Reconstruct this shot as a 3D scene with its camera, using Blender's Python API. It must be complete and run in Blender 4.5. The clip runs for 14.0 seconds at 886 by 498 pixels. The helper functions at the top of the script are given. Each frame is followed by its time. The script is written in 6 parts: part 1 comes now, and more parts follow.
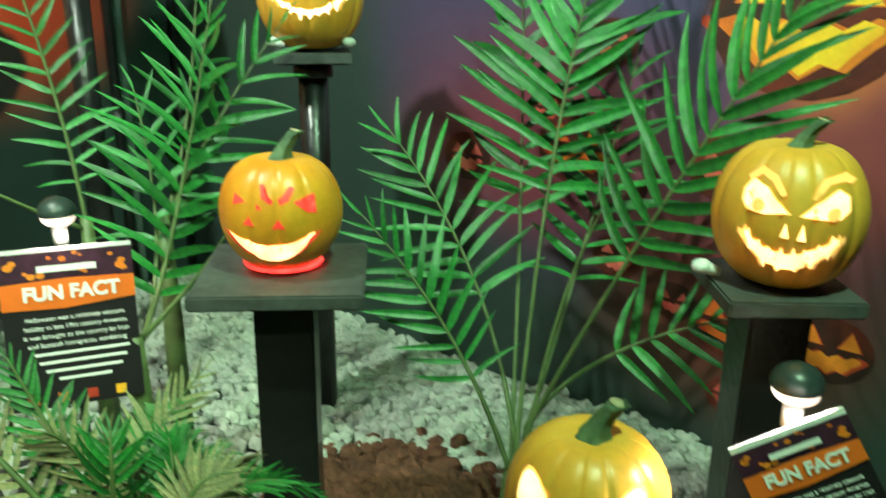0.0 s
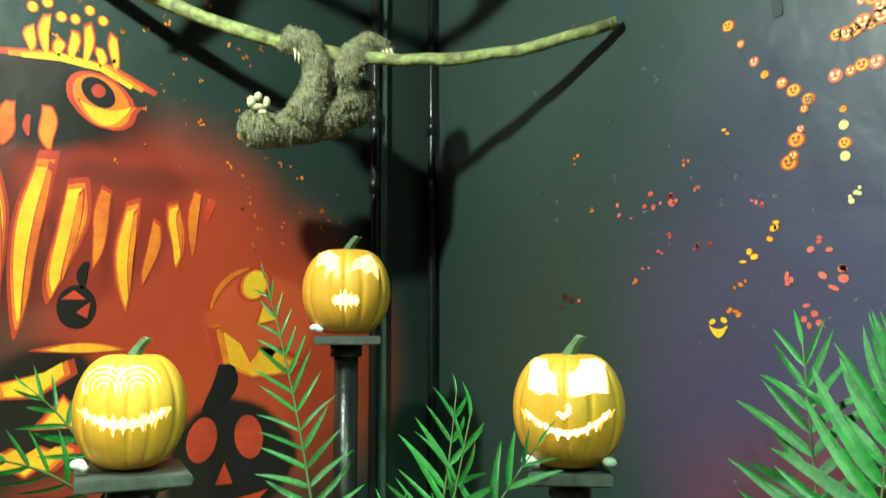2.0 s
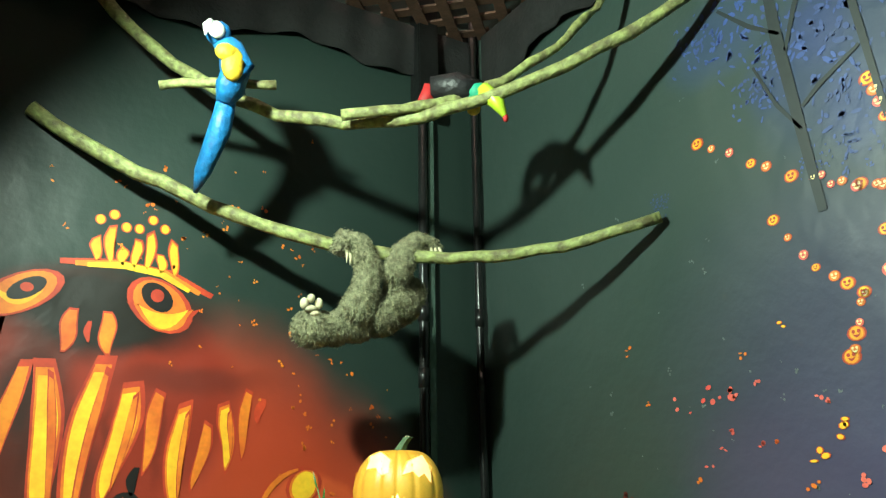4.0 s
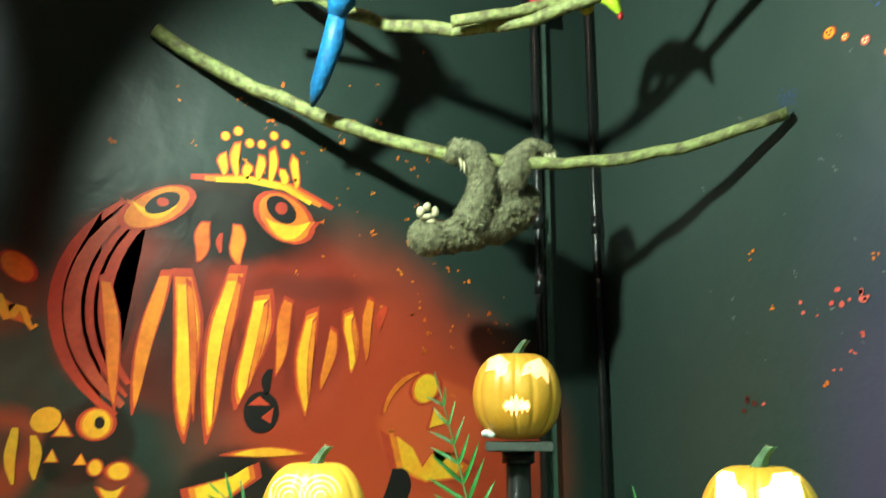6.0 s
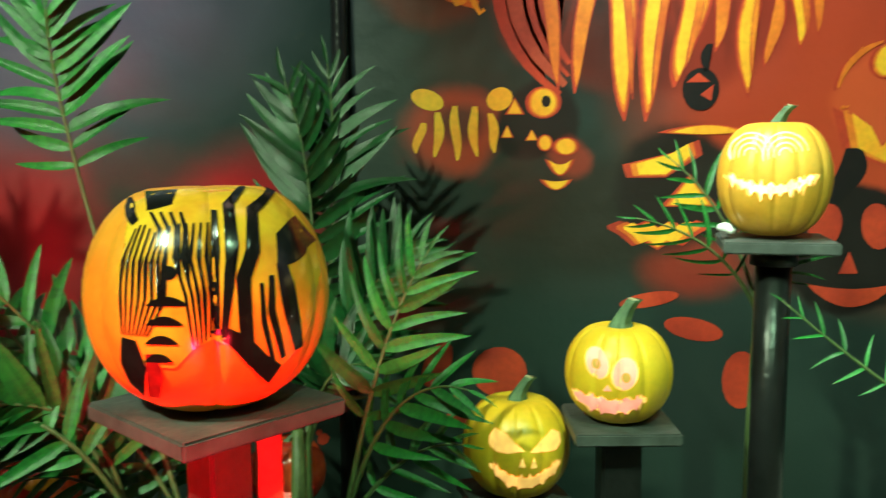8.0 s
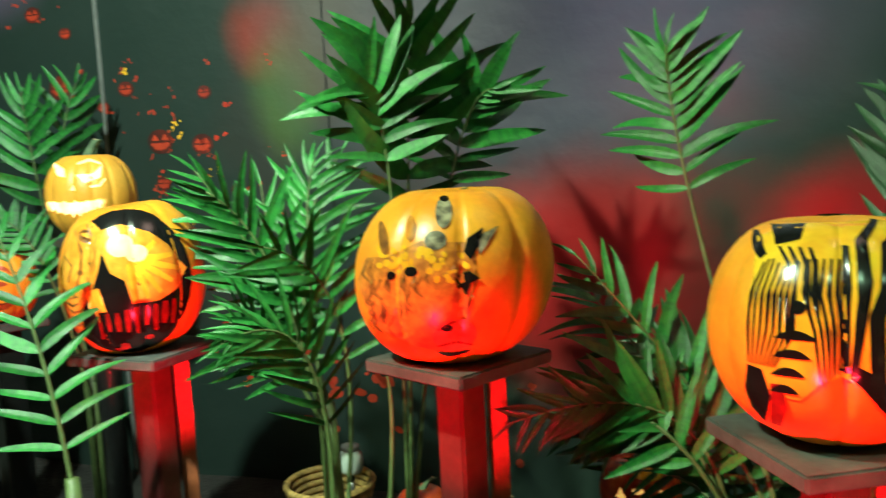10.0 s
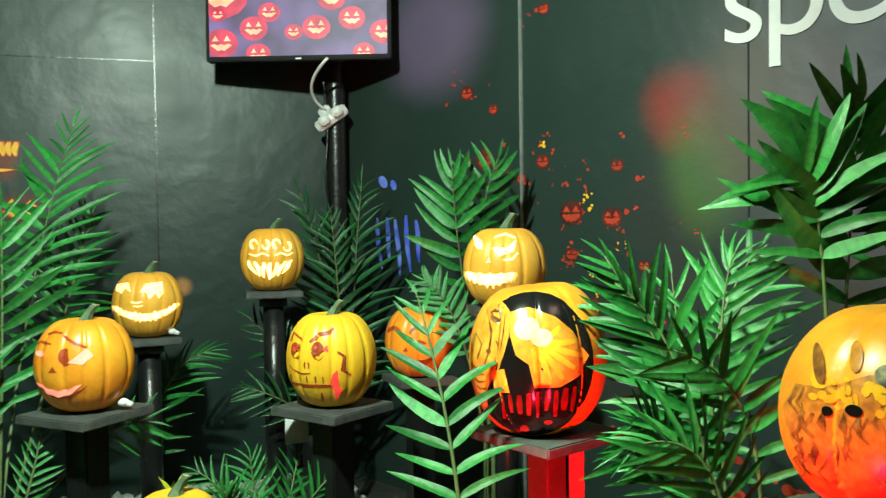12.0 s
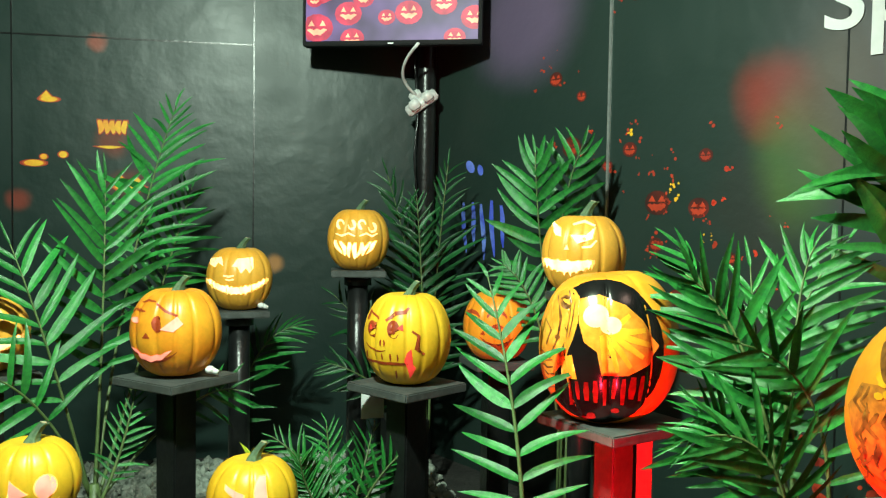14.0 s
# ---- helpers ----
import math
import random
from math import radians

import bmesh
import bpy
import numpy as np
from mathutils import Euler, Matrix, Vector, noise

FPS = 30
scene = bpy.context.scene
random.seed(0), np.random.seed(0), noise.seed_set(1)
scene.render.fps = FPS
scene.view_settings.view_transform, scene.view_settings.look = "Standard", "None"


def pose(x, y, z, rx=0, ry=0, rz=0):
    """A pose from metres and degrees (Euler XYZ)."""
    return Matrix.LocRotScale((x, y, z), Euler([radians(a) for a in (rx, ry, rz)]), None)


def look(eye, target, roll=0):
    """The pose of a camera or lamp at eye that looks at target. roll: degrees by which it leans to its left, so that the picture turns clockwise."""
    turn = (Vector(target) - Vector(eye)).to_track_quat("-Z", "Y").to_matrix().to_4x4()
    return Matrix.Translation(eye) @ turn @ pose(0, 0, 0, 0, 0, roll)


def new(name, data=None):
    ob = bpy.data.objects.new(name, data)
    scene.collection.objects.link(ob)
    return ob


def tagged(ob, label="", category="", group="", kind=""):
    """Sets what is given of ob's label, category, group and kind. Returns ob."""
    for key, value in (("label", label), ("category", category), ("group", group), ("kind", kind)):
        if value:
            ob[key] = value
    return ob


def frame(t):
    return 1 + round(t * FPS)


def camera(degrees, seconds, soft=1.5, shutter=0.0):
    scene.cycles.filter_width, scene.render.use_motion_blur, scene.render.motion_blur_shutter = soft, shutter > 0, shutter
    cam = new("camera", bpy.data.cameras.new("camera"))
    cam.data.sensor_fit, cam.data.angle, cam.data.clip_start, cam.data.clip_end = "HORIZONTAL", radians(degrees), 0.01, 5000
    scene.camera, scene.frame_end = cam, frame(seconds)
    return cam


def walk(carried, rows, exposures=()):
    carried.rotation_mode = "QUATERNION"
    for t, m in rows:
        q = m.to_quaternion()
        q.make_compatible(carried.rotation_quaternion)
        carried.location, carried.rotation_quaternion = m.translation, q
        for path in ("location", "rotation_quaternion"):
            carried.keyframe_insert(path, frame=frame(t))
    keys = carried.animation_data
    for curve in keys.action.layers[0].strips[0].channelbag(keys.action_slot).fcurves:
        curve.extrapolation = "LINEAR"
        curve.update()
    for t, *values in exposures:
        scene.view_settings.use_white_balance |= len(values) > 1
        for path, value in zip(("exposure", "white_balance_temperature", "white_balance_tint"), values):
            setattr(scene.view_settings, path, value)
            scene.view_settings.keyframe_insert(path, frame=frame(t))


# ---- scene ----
cam = camera(56.0, 14.0, soft=1.2, shutter=0.3)
PATH = [
    (0, (-0.221, 0.101, 1.575), (-1.394, 1.598, 0.956), 0.8),
    (0.5, (-0.261, 0.107, 1.608), (-1.65, 1.476, 1.167), -0.5),
    (1, (-0.292, 0.145, 1.64), (-1.819, 1.416, 1.414), -0.5),
    (1.5, (-0.3, 0.171, 1.676), (-1.902, 1.368, 1.652), -0.2),
    (2, (-0.31, 0.175, 1.698), (-1.945, 1.312, 1.888), -0.1),
    (2.5, (-0.321, 0.171, 1.714), (-1.941, 1.295, 2.046), -0.2),
    (3, (-0.325, 0.165, 1.735), (-1.933, 1.271, 2.169), -0.5),
    (3.2, (-0.324, 0.16, 1.741), (-1.926, 1.255, 2.225), -0.7),
    (5.3, (-0.296, 0.152, 1.761), (-1.929, 1.095, 2.429), -1.4),
    (5.5, (-0.298, 0.152, 1.762), (-1.972, 1.07, 2.357), -1.1),
    (6, (-0.308, 0.152, 1.728), (-2.101, 0.941, 2.135), -0.1),
    (6.5, (-0.324, 0.122, 1.676), (-2.21, 0.745, 1.902), 0.6),
    (7, (-0.365, 0.058, 1.605), (-2.326, 0.451, 1.633), 0.9),
    (7.2, (-0.374, 0.049, 1.602), (-2.346, 0.374, 1.552), 1.2),
    (9.3, (-0.321, 0.054, 1.605), (-2.086, -0.86, 1.387), -3.6),
    (9.5, (-0.315, 0.043, 1.61), (-2.027, -0.969, 1.399), -3.1),
    (10, (-0.297, 0.006, 1.652), (-1.814, -1.281, 1.444), -3.0),
    (10.5, (-0.301, -0.006, 1.704), (-1.592, -1.524, 1.542), -3.3),
    (11, (-0.31, -0.022, 1.717), (-1.42, -1.684, 1.644), -2.2),
    (11.5, (-0.328, -0.062, 1.724), (-1.271, -1.825, 1.668), -1.5),
    (12, (-0.342, -0.082, 1.725), (-1.119, -1.924, 1.67), -0.8),
    (12.5, (-0.368, -0.074, 1.723), (-1.039, -1.957, 1.662), -0.2),
    (13, (-0.381, -0.065, 1.723), (-0.997, -1.966, 1.655), 0.2),
    (13.5, (-0.387, -0.055, 1.721), (-0.963, -1.969, 1.645), 0.6),
    (14, (-0.381, -0.044, 1.72), (-0.938, -1.963, 1.632), 0.9),
]

walk(cam, [(t, look(eye, target, roll)) for t, eye, target, roll in PATH])

# ---- light ----
world = bpy.data.worlds.new("dim_hall")
scene.world = world
world.use_nodes = True
world.node_tree.nodes["Background"].inputs[0].default_value = (0.5, 0.75, 0.65, 1)
world.node_tree.nodes["Background"].inputs[1].default_value = 0.014


def lamp(name, kind, where, target, watts, colour, size=0.05, cone=60):
    data = bpy.data.lights.new(name, kind)
    data.energy, data.color = watts, colour
    if kind == "AREA":
        data.size = size
    else:
        data.shadow_soft_size = size
    if kind == "SPOT":
        data.spot_size, data.spot_blend = radians(cone), 0.6
    ob = new(name, data)
    ob.matrix_world = look(where, target)
    return ob


lamp("spot_lamp_corner", "SPOT", (-1.50, 0.02, 2.93), (-2.15, 1.72, 2.0), 215, (0.80, 1.0, 0.82), 0.045, 116)
lamp("spot_lamp_screen_wall", "SPOT", (-0.18, -1.05, 2.78), (-0.75, -2.9, 1.5), 275, (0.79, 1.0, 0.82), 0.045, 126)
lamp("green_flood", "SPOT", (-0.1, 0.5, 2.9), (-1.2, 1.05, 0.6), 165, (0.52, 1.0, 0.58), 0.05, 82)
RED_LAMPS = [
    lamp("red_uplight", "SPOT", (-0.80, -0.20, 1.10), (-1.34, -0.28, 1.30), 42, (1.0, 0.010, 0.03), 0.03, 50),
    lamp("red_uplight", "SPOT", (-0.82, -0.68, 1.10), (-1.34, -0.86, 1.34), 42, (1.0, 0.010, 0.03), 0.03, 50),
    lamp("red_uplight", "SPOT", (-0.96, -1.12, 1.06), (-1.21, -1.60, 1.30), 44, (1.0, 0.010, 0.03), 0.03, 50),
]
lamp("spot_lamp_bend", "SPOT", (-1.35, -0.45, 3.3), (-2.40, -0.85, 2.65), 125, (0.84, 1.0, 0.95), 0.045, 70)
lamp("spot_lamp_middle", "SPOT", (0.1, -1.25, 3.2), (-1.35, -0.55, 1.35), 370, (0.74, 1.0, 0.64), 0.045, 60)
lamp("sign_lamp_light", "SPOT", (-1.475, 0.725, 1.205), (-1.46, 0.72, 1.0), 5, (1.0, 0.86, 0.74), 0.015, 120)
lamp("sign_lamp_light", "SPOT", (-0.395, 0.955, 1.165), (-0.395, 0.915, 0.95), 14, (1.0, 0.86, 0.74), 0.015, 130)
lamp("hall_light", "AREA", (-1.85, 1.0, 4.85), (-1.85, 1.0, 5.5), 42, (1.0, 0.8, 0.72), 0.9)


# ---- materials ----
def nodes_of(name):
    m = bpy.data.materials.new(name)
    m.use_nodes = True
    nt = m.node_tree
    return m, nt, nt.nodes["Principled BSDF"]


def mat(name, colour, rough=0.5, metal=0.0, scale=12.0, vary=0.25, bump=0.0, fine=60.0, by_object=0.0, spec=0.5, second=None):
    """A surface with large stains and fine grain."""
    m, nt, b = nodes_of(name)
    tc = nt.nodes.new("ShaderNodeTexCoord")
    n1, n2 = nt.nodes.new("ShaderNodeTexNoise"), nt.nodes.new("ShaderNodeTexNoise")
    n1.inputs["Scale"].default_value, n2.inputs["Scale"].default_value = scale, fine
    n1.inputs["Detail"].default_value = 4
    for n in (n1, n2):
        nt.links.new(tc.outputs["Object"], n.inputs["Vector"])
    mix = nt.nodes.new("ShaderNodeMix")
    mix.data_type = "RGBA"
    other = second if second else tuple(c * (1 - vary) for c in colour)
    mix.inputs[6].default_value, mix.inputs[7].default_value = (*other, 1), (*colour, 1)
    ramp = nt.nodes.new("ShaderNodeMapRange")
    ramp.inputs[1].default_value, ramp.inputs[2].default_value = 0.35, 0.65
    nt.links.new(n1.outputs["Fac"], ramp.inputs[0])
    nt.links.new(ramp.outputs[0], mix.inputs[0])
    hsv = nt.nodes.new("ShaderNodeHueSaturation")
    nt.links.new(mix.outputs[2], hsv.inputs["Color"])
    val = nt.nodes.new("ShaderNodeMapRange")
    val.inputs[3].default_value, val.inputs[4].default_value = 1 - vary, 1 + vary
    nt.links.new(n2.outputs["Fac"], val.inputs[0])
    if by_object:
        info, mul = nt.nodes.new("ShaderNodeObjectInfo"), nt.nodes.new("ShaderNodeMapRange")
        mul.inputs[3].default_value, mul.inputs[4].default_value = 1 - by_object, 1 + by_object
        nt.links.new(info.outputs["Random"], mul.inputs[0])
        both = nt.nodes.new("ShaderNodeMath")
        both.operation = "MULTIPLY"
        nt.links.new(val.outputs[0], both.inputs[0]), nt.links.new(mul.outputs[0], both.inputs[1])
        nt.links.new(both.outputs[0], hsv.inputs["Value"])
    else:
        nt.links.new(val.outputs[0], hsv.inputs["Value"])
    nt.links.new(hsv.outputs[0], b.inputs["Base Color"])
    b.inputs["Roughness"].default_value, b.inputs["Metallic"].default_value = rough, metal
    b.inputs["Specular IOR Level"].default_value = spec
    if bump:
        bp = nt.nodes.new("ShaderNodeBump")
        bp.inputs["Strength"].default_value, bp.inputs["Distance"].default_value = bump, 0.01
        nt.links.new(n2.outputs["Fac"], bp.inputs["Height"])
        nt.links.new(bp.outputs[0], b.inputs["Normal"])
    return m


def glow(name, colour, strength, base=(0.8, 0.6, 0.3), vary=0.5, scale=30):
    """A carved opening lit from within, or a lit screen."""
    m, nt, b = nodes_of(name)
    b.inputs["Base Color"].default_value = (*base, 1)
    b.inputs["Emission Color"].default_value = (*colour, 1)
    tc, n = nt.nodes.new("ShaderNodeTexCoord"), nt.nodes.new("ShaderNodeTexNoise")
    n.inputs["Scale"].default_value = scale
    r = nt.nodes.new("ShaderNodeMapRange")
    r.inputs[1].default_value, r.inputs[2].default_value = 0.3, 0.7
    r.inputs[3].default_value, r.inputs[4].default_value = strength * (1 - vary), strength * (1 + vary)
    nt.links.new(tc.outputs["Object"], n.inputs["Vector"]), nt.links.new(n.outputs["Fac"], r.inputs[0])
    nt.links.new(r.outputs[0], b.inputs["Emission Strength"])
    return m


def mural(name, ground, blobs, rough=0.42):
    """Printed vinyl: soft patches of colour (u, z, half width, half height, colour, strength) on a dark ground, in the wall's own plane."""
    m, nt, b = nodes_of(name)
    tc = nt.nodes.new("ShaderNodeTexCoord")
    warp, add = nt.nodes.new("ShaderNodeTexNoise"), nt.nodes.new("ShaderNodeVectorMath")
    warp.inputs["Scale"].default_value, warp.inputs["Detail"].default_value = 4.0, 5
    nt.links.new(tc.outputs["Object"], warp.inputs["Vector"])
    scl = nt.nodes.new("ShaderNodeVectorMath")
    scl.operation = "MULTIPLY_ADD"
    scl.inputs[1].default_value, scl.inputs[2].default_value = (0.12, 0, 0.12), (-0.06, 0, -0.06)
    nt.links.new(warp.outputs["Color"], scl.inputs[0])
    nt.links.new(tc.outputs["Object"], add.inputs[0]), nt.links.new(scl.outputs[0], add.inputs[1])
    last = None
    for u, z, ru, rz, colour, power, *edge in blobs:
        sub, mul, ln = (nt.nodes.new("ShaderNodeVectorMath") for _ in range(3))
        sub.operation, mul.operation, ln.operation = "SUBTRACT", "MULTIPLY", "LENGTH"
        sub.inputs[1].default_value, mul.inputs[1].default_value = (u, 0, z), (1 / ru, 0, 1 / rz)
        nt.links.new(add.outputs[0], sub.inputs[0]), nt.links.new(sub.outputs[0], mul.inputs[0]), nt.links.new(mul.outputs[0], ln.inputs[0])
        mr = nt.nodes.new("ShaderNodeMapRange")
        mr.interpolation_type = "SMOOTHSTEP"
        mr.inputs[1].default_value, mr.inputs[2].default_value, mr.inputs[3].default_value, mr.inputs[4].default_value = edge[0] if edge else 0.3, 1.0, power, 0.0
        nt.links.new(ln.outputs["Value"], mr.inputs[0])
        mix = nt.nodes.new("ShaderNodeMix")
        mix.data_type = "RGBA"
        if last is None:
            mix.inputs[6].default_value = (*ground, 1)
        else:
            nt.links.new(last, mix.inputs[6])
        mix.inputs[7].default_value = (*colour, 1)
        nt.links.new(mr.outputs[0], mix.inputs[0])
        last = mix.outputs[2]
    nt.links.new(last, b.inputs["Base Color"])
    fine, bp = nt.nodes.new("ShaderNodeTexNoise"), nt.nodes.new("ShaderNodeBump")
    fine.inputs["Scale"].default_value, fine.inputs["Detail"].default_value = 9.0, 6
    bp.inputs["Strength"].default_value, bp.inputs["Distance"].default_value = 0.25, 0.02
    nt.links.new(tc.outputs["Object"], fine.inputs["Vector"])
    nt.links.new(fine.outputs["Fac"], bp.inputs["Height"]), nt.links.new(bp.outputs[0], b.inputs["Normal"])
    rr = nt.nodes.new("ShaderNodeMapRange")
    rr.inputs[3].default_value, rr.inputs[4].default_value = rough - 0.12, rough + 0.15
    nt.links.new(warp.outputs["Fac"], rr.inputs[0]), nt.links.new(rr.outputs[0], b.inputs["Roughness"])
    return m


BLACK = mat("black_painted_wood", (0.012, 0.013, 0.013), 0.3, vary=0.4, bump=0.15)
# black post paint with the red uplight put into its colour
RED_LIT_POST = mat("red_lit_black_paint", (0.14, 0.025, 0.025), 0.3, vary=0.3, bump=0.1)
PLATE = mat("dark_slate_paint", (0.075, 0.085, 0.08), 0.6, scale=20, vary=0.35, bump=0.2)
RIND = mat("pumpkin_rind", (0.88, 0.46, 0.062), 0.38, scale=9, vary=0.12, bump=0.06, fine=90, by_object=0.08, second=(0.82, 0.36, 0.035))
RIND_YELLOW = mat("pumpkin_rind_golden", (0.9, 0.57, 0.03), 0.38, scale=9, vary=0.12, bump=0.06, fine=90, second=(0.86, 0.45, 0.02))
RIND_ORANGE = mat("pumpkin_rind_orange", (0.87, 0.40, 0.028), 0.35, scale=8, vary=0.15, bump=0.06, fine=90, second=(0.8, 0.24, 0.015))
STEM = mat("pumpkin_stem", (0.10, 0.17, 0.08), 0.7, scale=40, vary=0.4, bump=0.5, second=(0.05, 0.10, 0.05))
STEM_CUT = mat("stem_cut_end", (0.55, 0.5, 0.3), 0.8, vary=0.3)
LEAF = mat("palm_leaf", (0.022, 0.185, 0.030), 0.33, scale=14, vary=0.3, bump=0.2, fine=120, by_object=0.4, second=(0.012, 0.11, 0.024), spec=0.4)
# copy of the palm leaf with shade put into its green
LEAF_SHADED = mat("palm_leaf_shaded", (0.011, 0.085, 0.022), 0.33, scale=14, vary=0.3, bump=0.2, fine=120, by_object=0.4)
LEAF_DRY = mat("fern_leaf_faded", (0.26, 0.24, 0.11), 0.6, scale=14, vary=0.3, bump=0.2, fine=120, by_object=0.4, second=(0.12, 0.17, 0.07))
STALK = mat("palm_stalk", (0.10, 0.16, 0.05), 0.5, scale=20, vary=0.3, bump=0.2)
LIT = glow("candle_lit_carving", (1.0, 0.66, 0.22), 2.6)
LIT_HOT = glow("brightly_lit_carving", (1.0, 0.80, 0.42), 4.5)
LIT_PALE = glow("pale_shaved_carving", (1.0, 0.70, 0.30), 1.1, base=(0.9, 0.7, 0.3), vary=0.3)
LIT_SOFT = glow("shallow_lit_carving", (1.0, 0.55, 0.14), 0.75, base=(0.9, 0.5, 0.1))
LIT_RED = glow("red_lit_carving", (1.0, 0.05, 0.04), 0.8, base=(0.7, 0.05, 0.03))
LIT_PINK = glow("pink_lit_carving", (1.0, 0.30, 0.22), 0.8, base=(0.9, 0.35, 0.25))
LIT_RIM = glow("red_lamp_rim", (1.0, 0.04, 0.03), 3.0, base=(0.8, 0.05, 0.05))
INK = mat("black_gloss_paint", (0.008, 0.008, 0.008), 0.18, vary=0.3)
PAINT_YELLOW = mat("yellow_paint", (0.85, 0.52, 0.03), 0.2, scale=20, vary=0.2, second=(0.75, 0.35, 0.02))
PAINT_BROWN = mat("brown_paint", (0.32, 0.12, 0.02), 0.3, scale=60, vary=0.5, second=(0.12, 0.04, 0.01))
PAINT_GREY = mat("grey_paint", (0.33, 0.3, 0.2), 0.25, scale=60, vary=0.5, second=(0.06, 0.05, 0.04))
PAINT_CREAM = mat("cream_paint", (0.86, 0.72, 0.42), 0.22, scale=40, vary=0.2)
WHITE = mat("white_plastic", (0.78, 0.8, 0.78), 0.4, vary=0.1)
PRINT_WHITE = mat("white_print", (0.85, 0.85, 0.83), 0.5, vary=0.05)
PR_YELLOW = mat("printed_yellow", (0.95, 0.60, 0.03), 0.5, scale=7, vary=0.2, second=(0.92, 0.36, 0.02))
PR_ORANGE = mat("printed_orange", (0.88, 0.26, 0.02), 0.5, scale=6, vary=0.25, second=(0.62, 0.10, 0.015))
PR_RED = mat("printed_red", (0.62, 0.06, 0.02), 0.5, scale=6, vary=0.25, second=(0.35, 0.03, 0.015))
PR_BLACK = mat("printed_black", (0.01, 0.008, 0.008), 0.45, scale=6, vary=0.3)
PR_DEEP = mat("printed_deep_red", (0.16, 0.02, 0.012), 0.5, scale=5, vary=0.4, second=(0.03, 0.01, 0.008))
PR_PINK = mat("printed_coral", (0.84, 0.17, 0.13), 0.5, scale=9, vary=0.25, second=(0.6, 0.06, 0.05))
PR_FLAME = mat("printed_flame_red", (0.60, 0.10, 0.045), 0.5, scale=6, vary=0.3, second=(0.36, 0.04, 0.02))
PR_CREAM = mat("printed_cream", (0.95, 0.75, 0.35), 0.5, vary=0.15)
PR_GREY = mat("printed_grey", (0.16, 0.19, 0.19), 0.5, vary=0.4)
PR_DUSK = mat("printed_dusk_blue", (0.04, 0.085, 0.30), 0.5, scale=9, vary=0.35, second=(0.035, 0.06, 0.17))
PR_BARK = mat("printed_dark_trunk", (0.012, 0.020, 0.022), 0.5, vary=0.3)
PR_BLUE = mat("printed_blue", (0.05, 0.08, 0.75), 0.5, scale=9, vary=0.3, second=(0.2, 0.3, 0.85))
STONE = mat("pale_pebble", (0.42, 0.47, 0.40), 0.75, scale=30, vary=0.25, bump=0.3)
LAVA = mat("brown_lava_rock", (0.13, 0.05, 0.025), 0.9, scale=30, vary=0.4, bump=0.6)
SOIL = mat("dark_soil", (0.03, 0.03, 0.026), 0.9, vary=0.5, bump=0.5)
BARK = mat("pale_green_branch", (0.31, 0.36, 0.12), 0.65, scale=30, vary=0.35, bump=0.6, second=(0.13, 0.12, 0.05))
FUR = mat("grey_brown_plush", (0.46, 0.45, 0.27), 0.95, scale=60, vary=0.5, bump=1.0, fine=260)
CREAM = mat("cream_plush", (0.7, 0.65, 0.42), 0.9, vary=0.2)
FEATHER_BLUE = mat("blue_feather", (0.010, 0.18, 0.46), 0.5, scale=50, vary=0.4, bump=0.4)
FEATHER_YELLOW = mat("yellow_feather", (0.75, 0.5, 0.03), 0.6, scale=50, vary=0.3, bump=0.4)
FEATHER_BLACK = mat("black_feather", (0.012, 0.012, 0.014), 0.5, scale=50, vary=0.4, bump=0.4)
FEATHER_RED = mat("red_feather", (0.45, 0.02, 0.02), 0.6, vary=0.3)
BEAK = mat("lime_beak", (0.5, 0.75, 0.04), 0.35, vary=0.2)
CLOTH = mat("black_cloth", (0.012, 0.013, 0.013), 0.95, vary=0.4, bump=0.4)
SLAT = mat("brown_lattice_wood", (0.10, 0.05, 0.03), 0.7, scale=20, vary=0.4, bump=0.3)
PINK_CEILING = mat("pale_hall_ceiling", (0.75, 0.62, 0.55), 0.9, vary=0.1)
TRIM = mat("pale_green_gloss_trim", (0.10, 0.16, 0.13), 0.2, 0.3, vary=0.3, bump=0.1)
METAL = mat("brushed_trim", (0.5, 0.52, 0.5), 0.3, 0.6, vary=0.3)
BEIGE_WALL = mat("beige_wall", (0.3, 0.27, 0.22), 0.85, vary=0.2)
BEZEL = mat("matt_black_plastic", (0.010, 0.010, 0.011), 0.75, vary=0.2, spec=0.25)
STRAW = mat("woven_straw", (0.34, 0.22, 0.06), 0.7, scale=60, vary=0.4, bump=0.5)
JAR = mat("pale_glass", (0.42, 0.5, 0.46), 0.08, vary=0.2)
# batten wood; its orange-red carries the red light from below
RED_LIT_WOOD = mat("red_lit_wood", (0.55, 0.16, 0.06), 0.6, scale=25, vary=0.3)
SIGN_ORANGE = mat("sign_orange", (0.85, 0.16, 0.02), 0.4, vary=0.08)
SIGN_BLACK = mat("sign_black", (0.015, 0.013, 0.015), 0.4, vary=0.2)
SIGN_PURPLE = mat("sign_dark_purple", (0.05, 0.015, 0.035), 0.4, scale=30, vary=0.4)


# ---- building tools ----
def part(name, bm, material, parent=None, label="", smooth=True):
    mesh = bpy.data.meshes.new(name)
    bm.to_mesh(mesh)
    bm.free()
    for one in material if isinstance(material, (list, tuple)) else [material]:
        mesh.materials.append(one)
    for p in mesh.polygons:
        p.use_smooth = smooth
    ob = new(name, mesh)
    ob.parent = parent
    if label:
        ob["label"] = label
    return ob


def empty(name, m, label, category, group="", kind=""):
    ob = new(name)
    ob.matrix_basis = m
    return tagged(ob, label, category, group, kind)


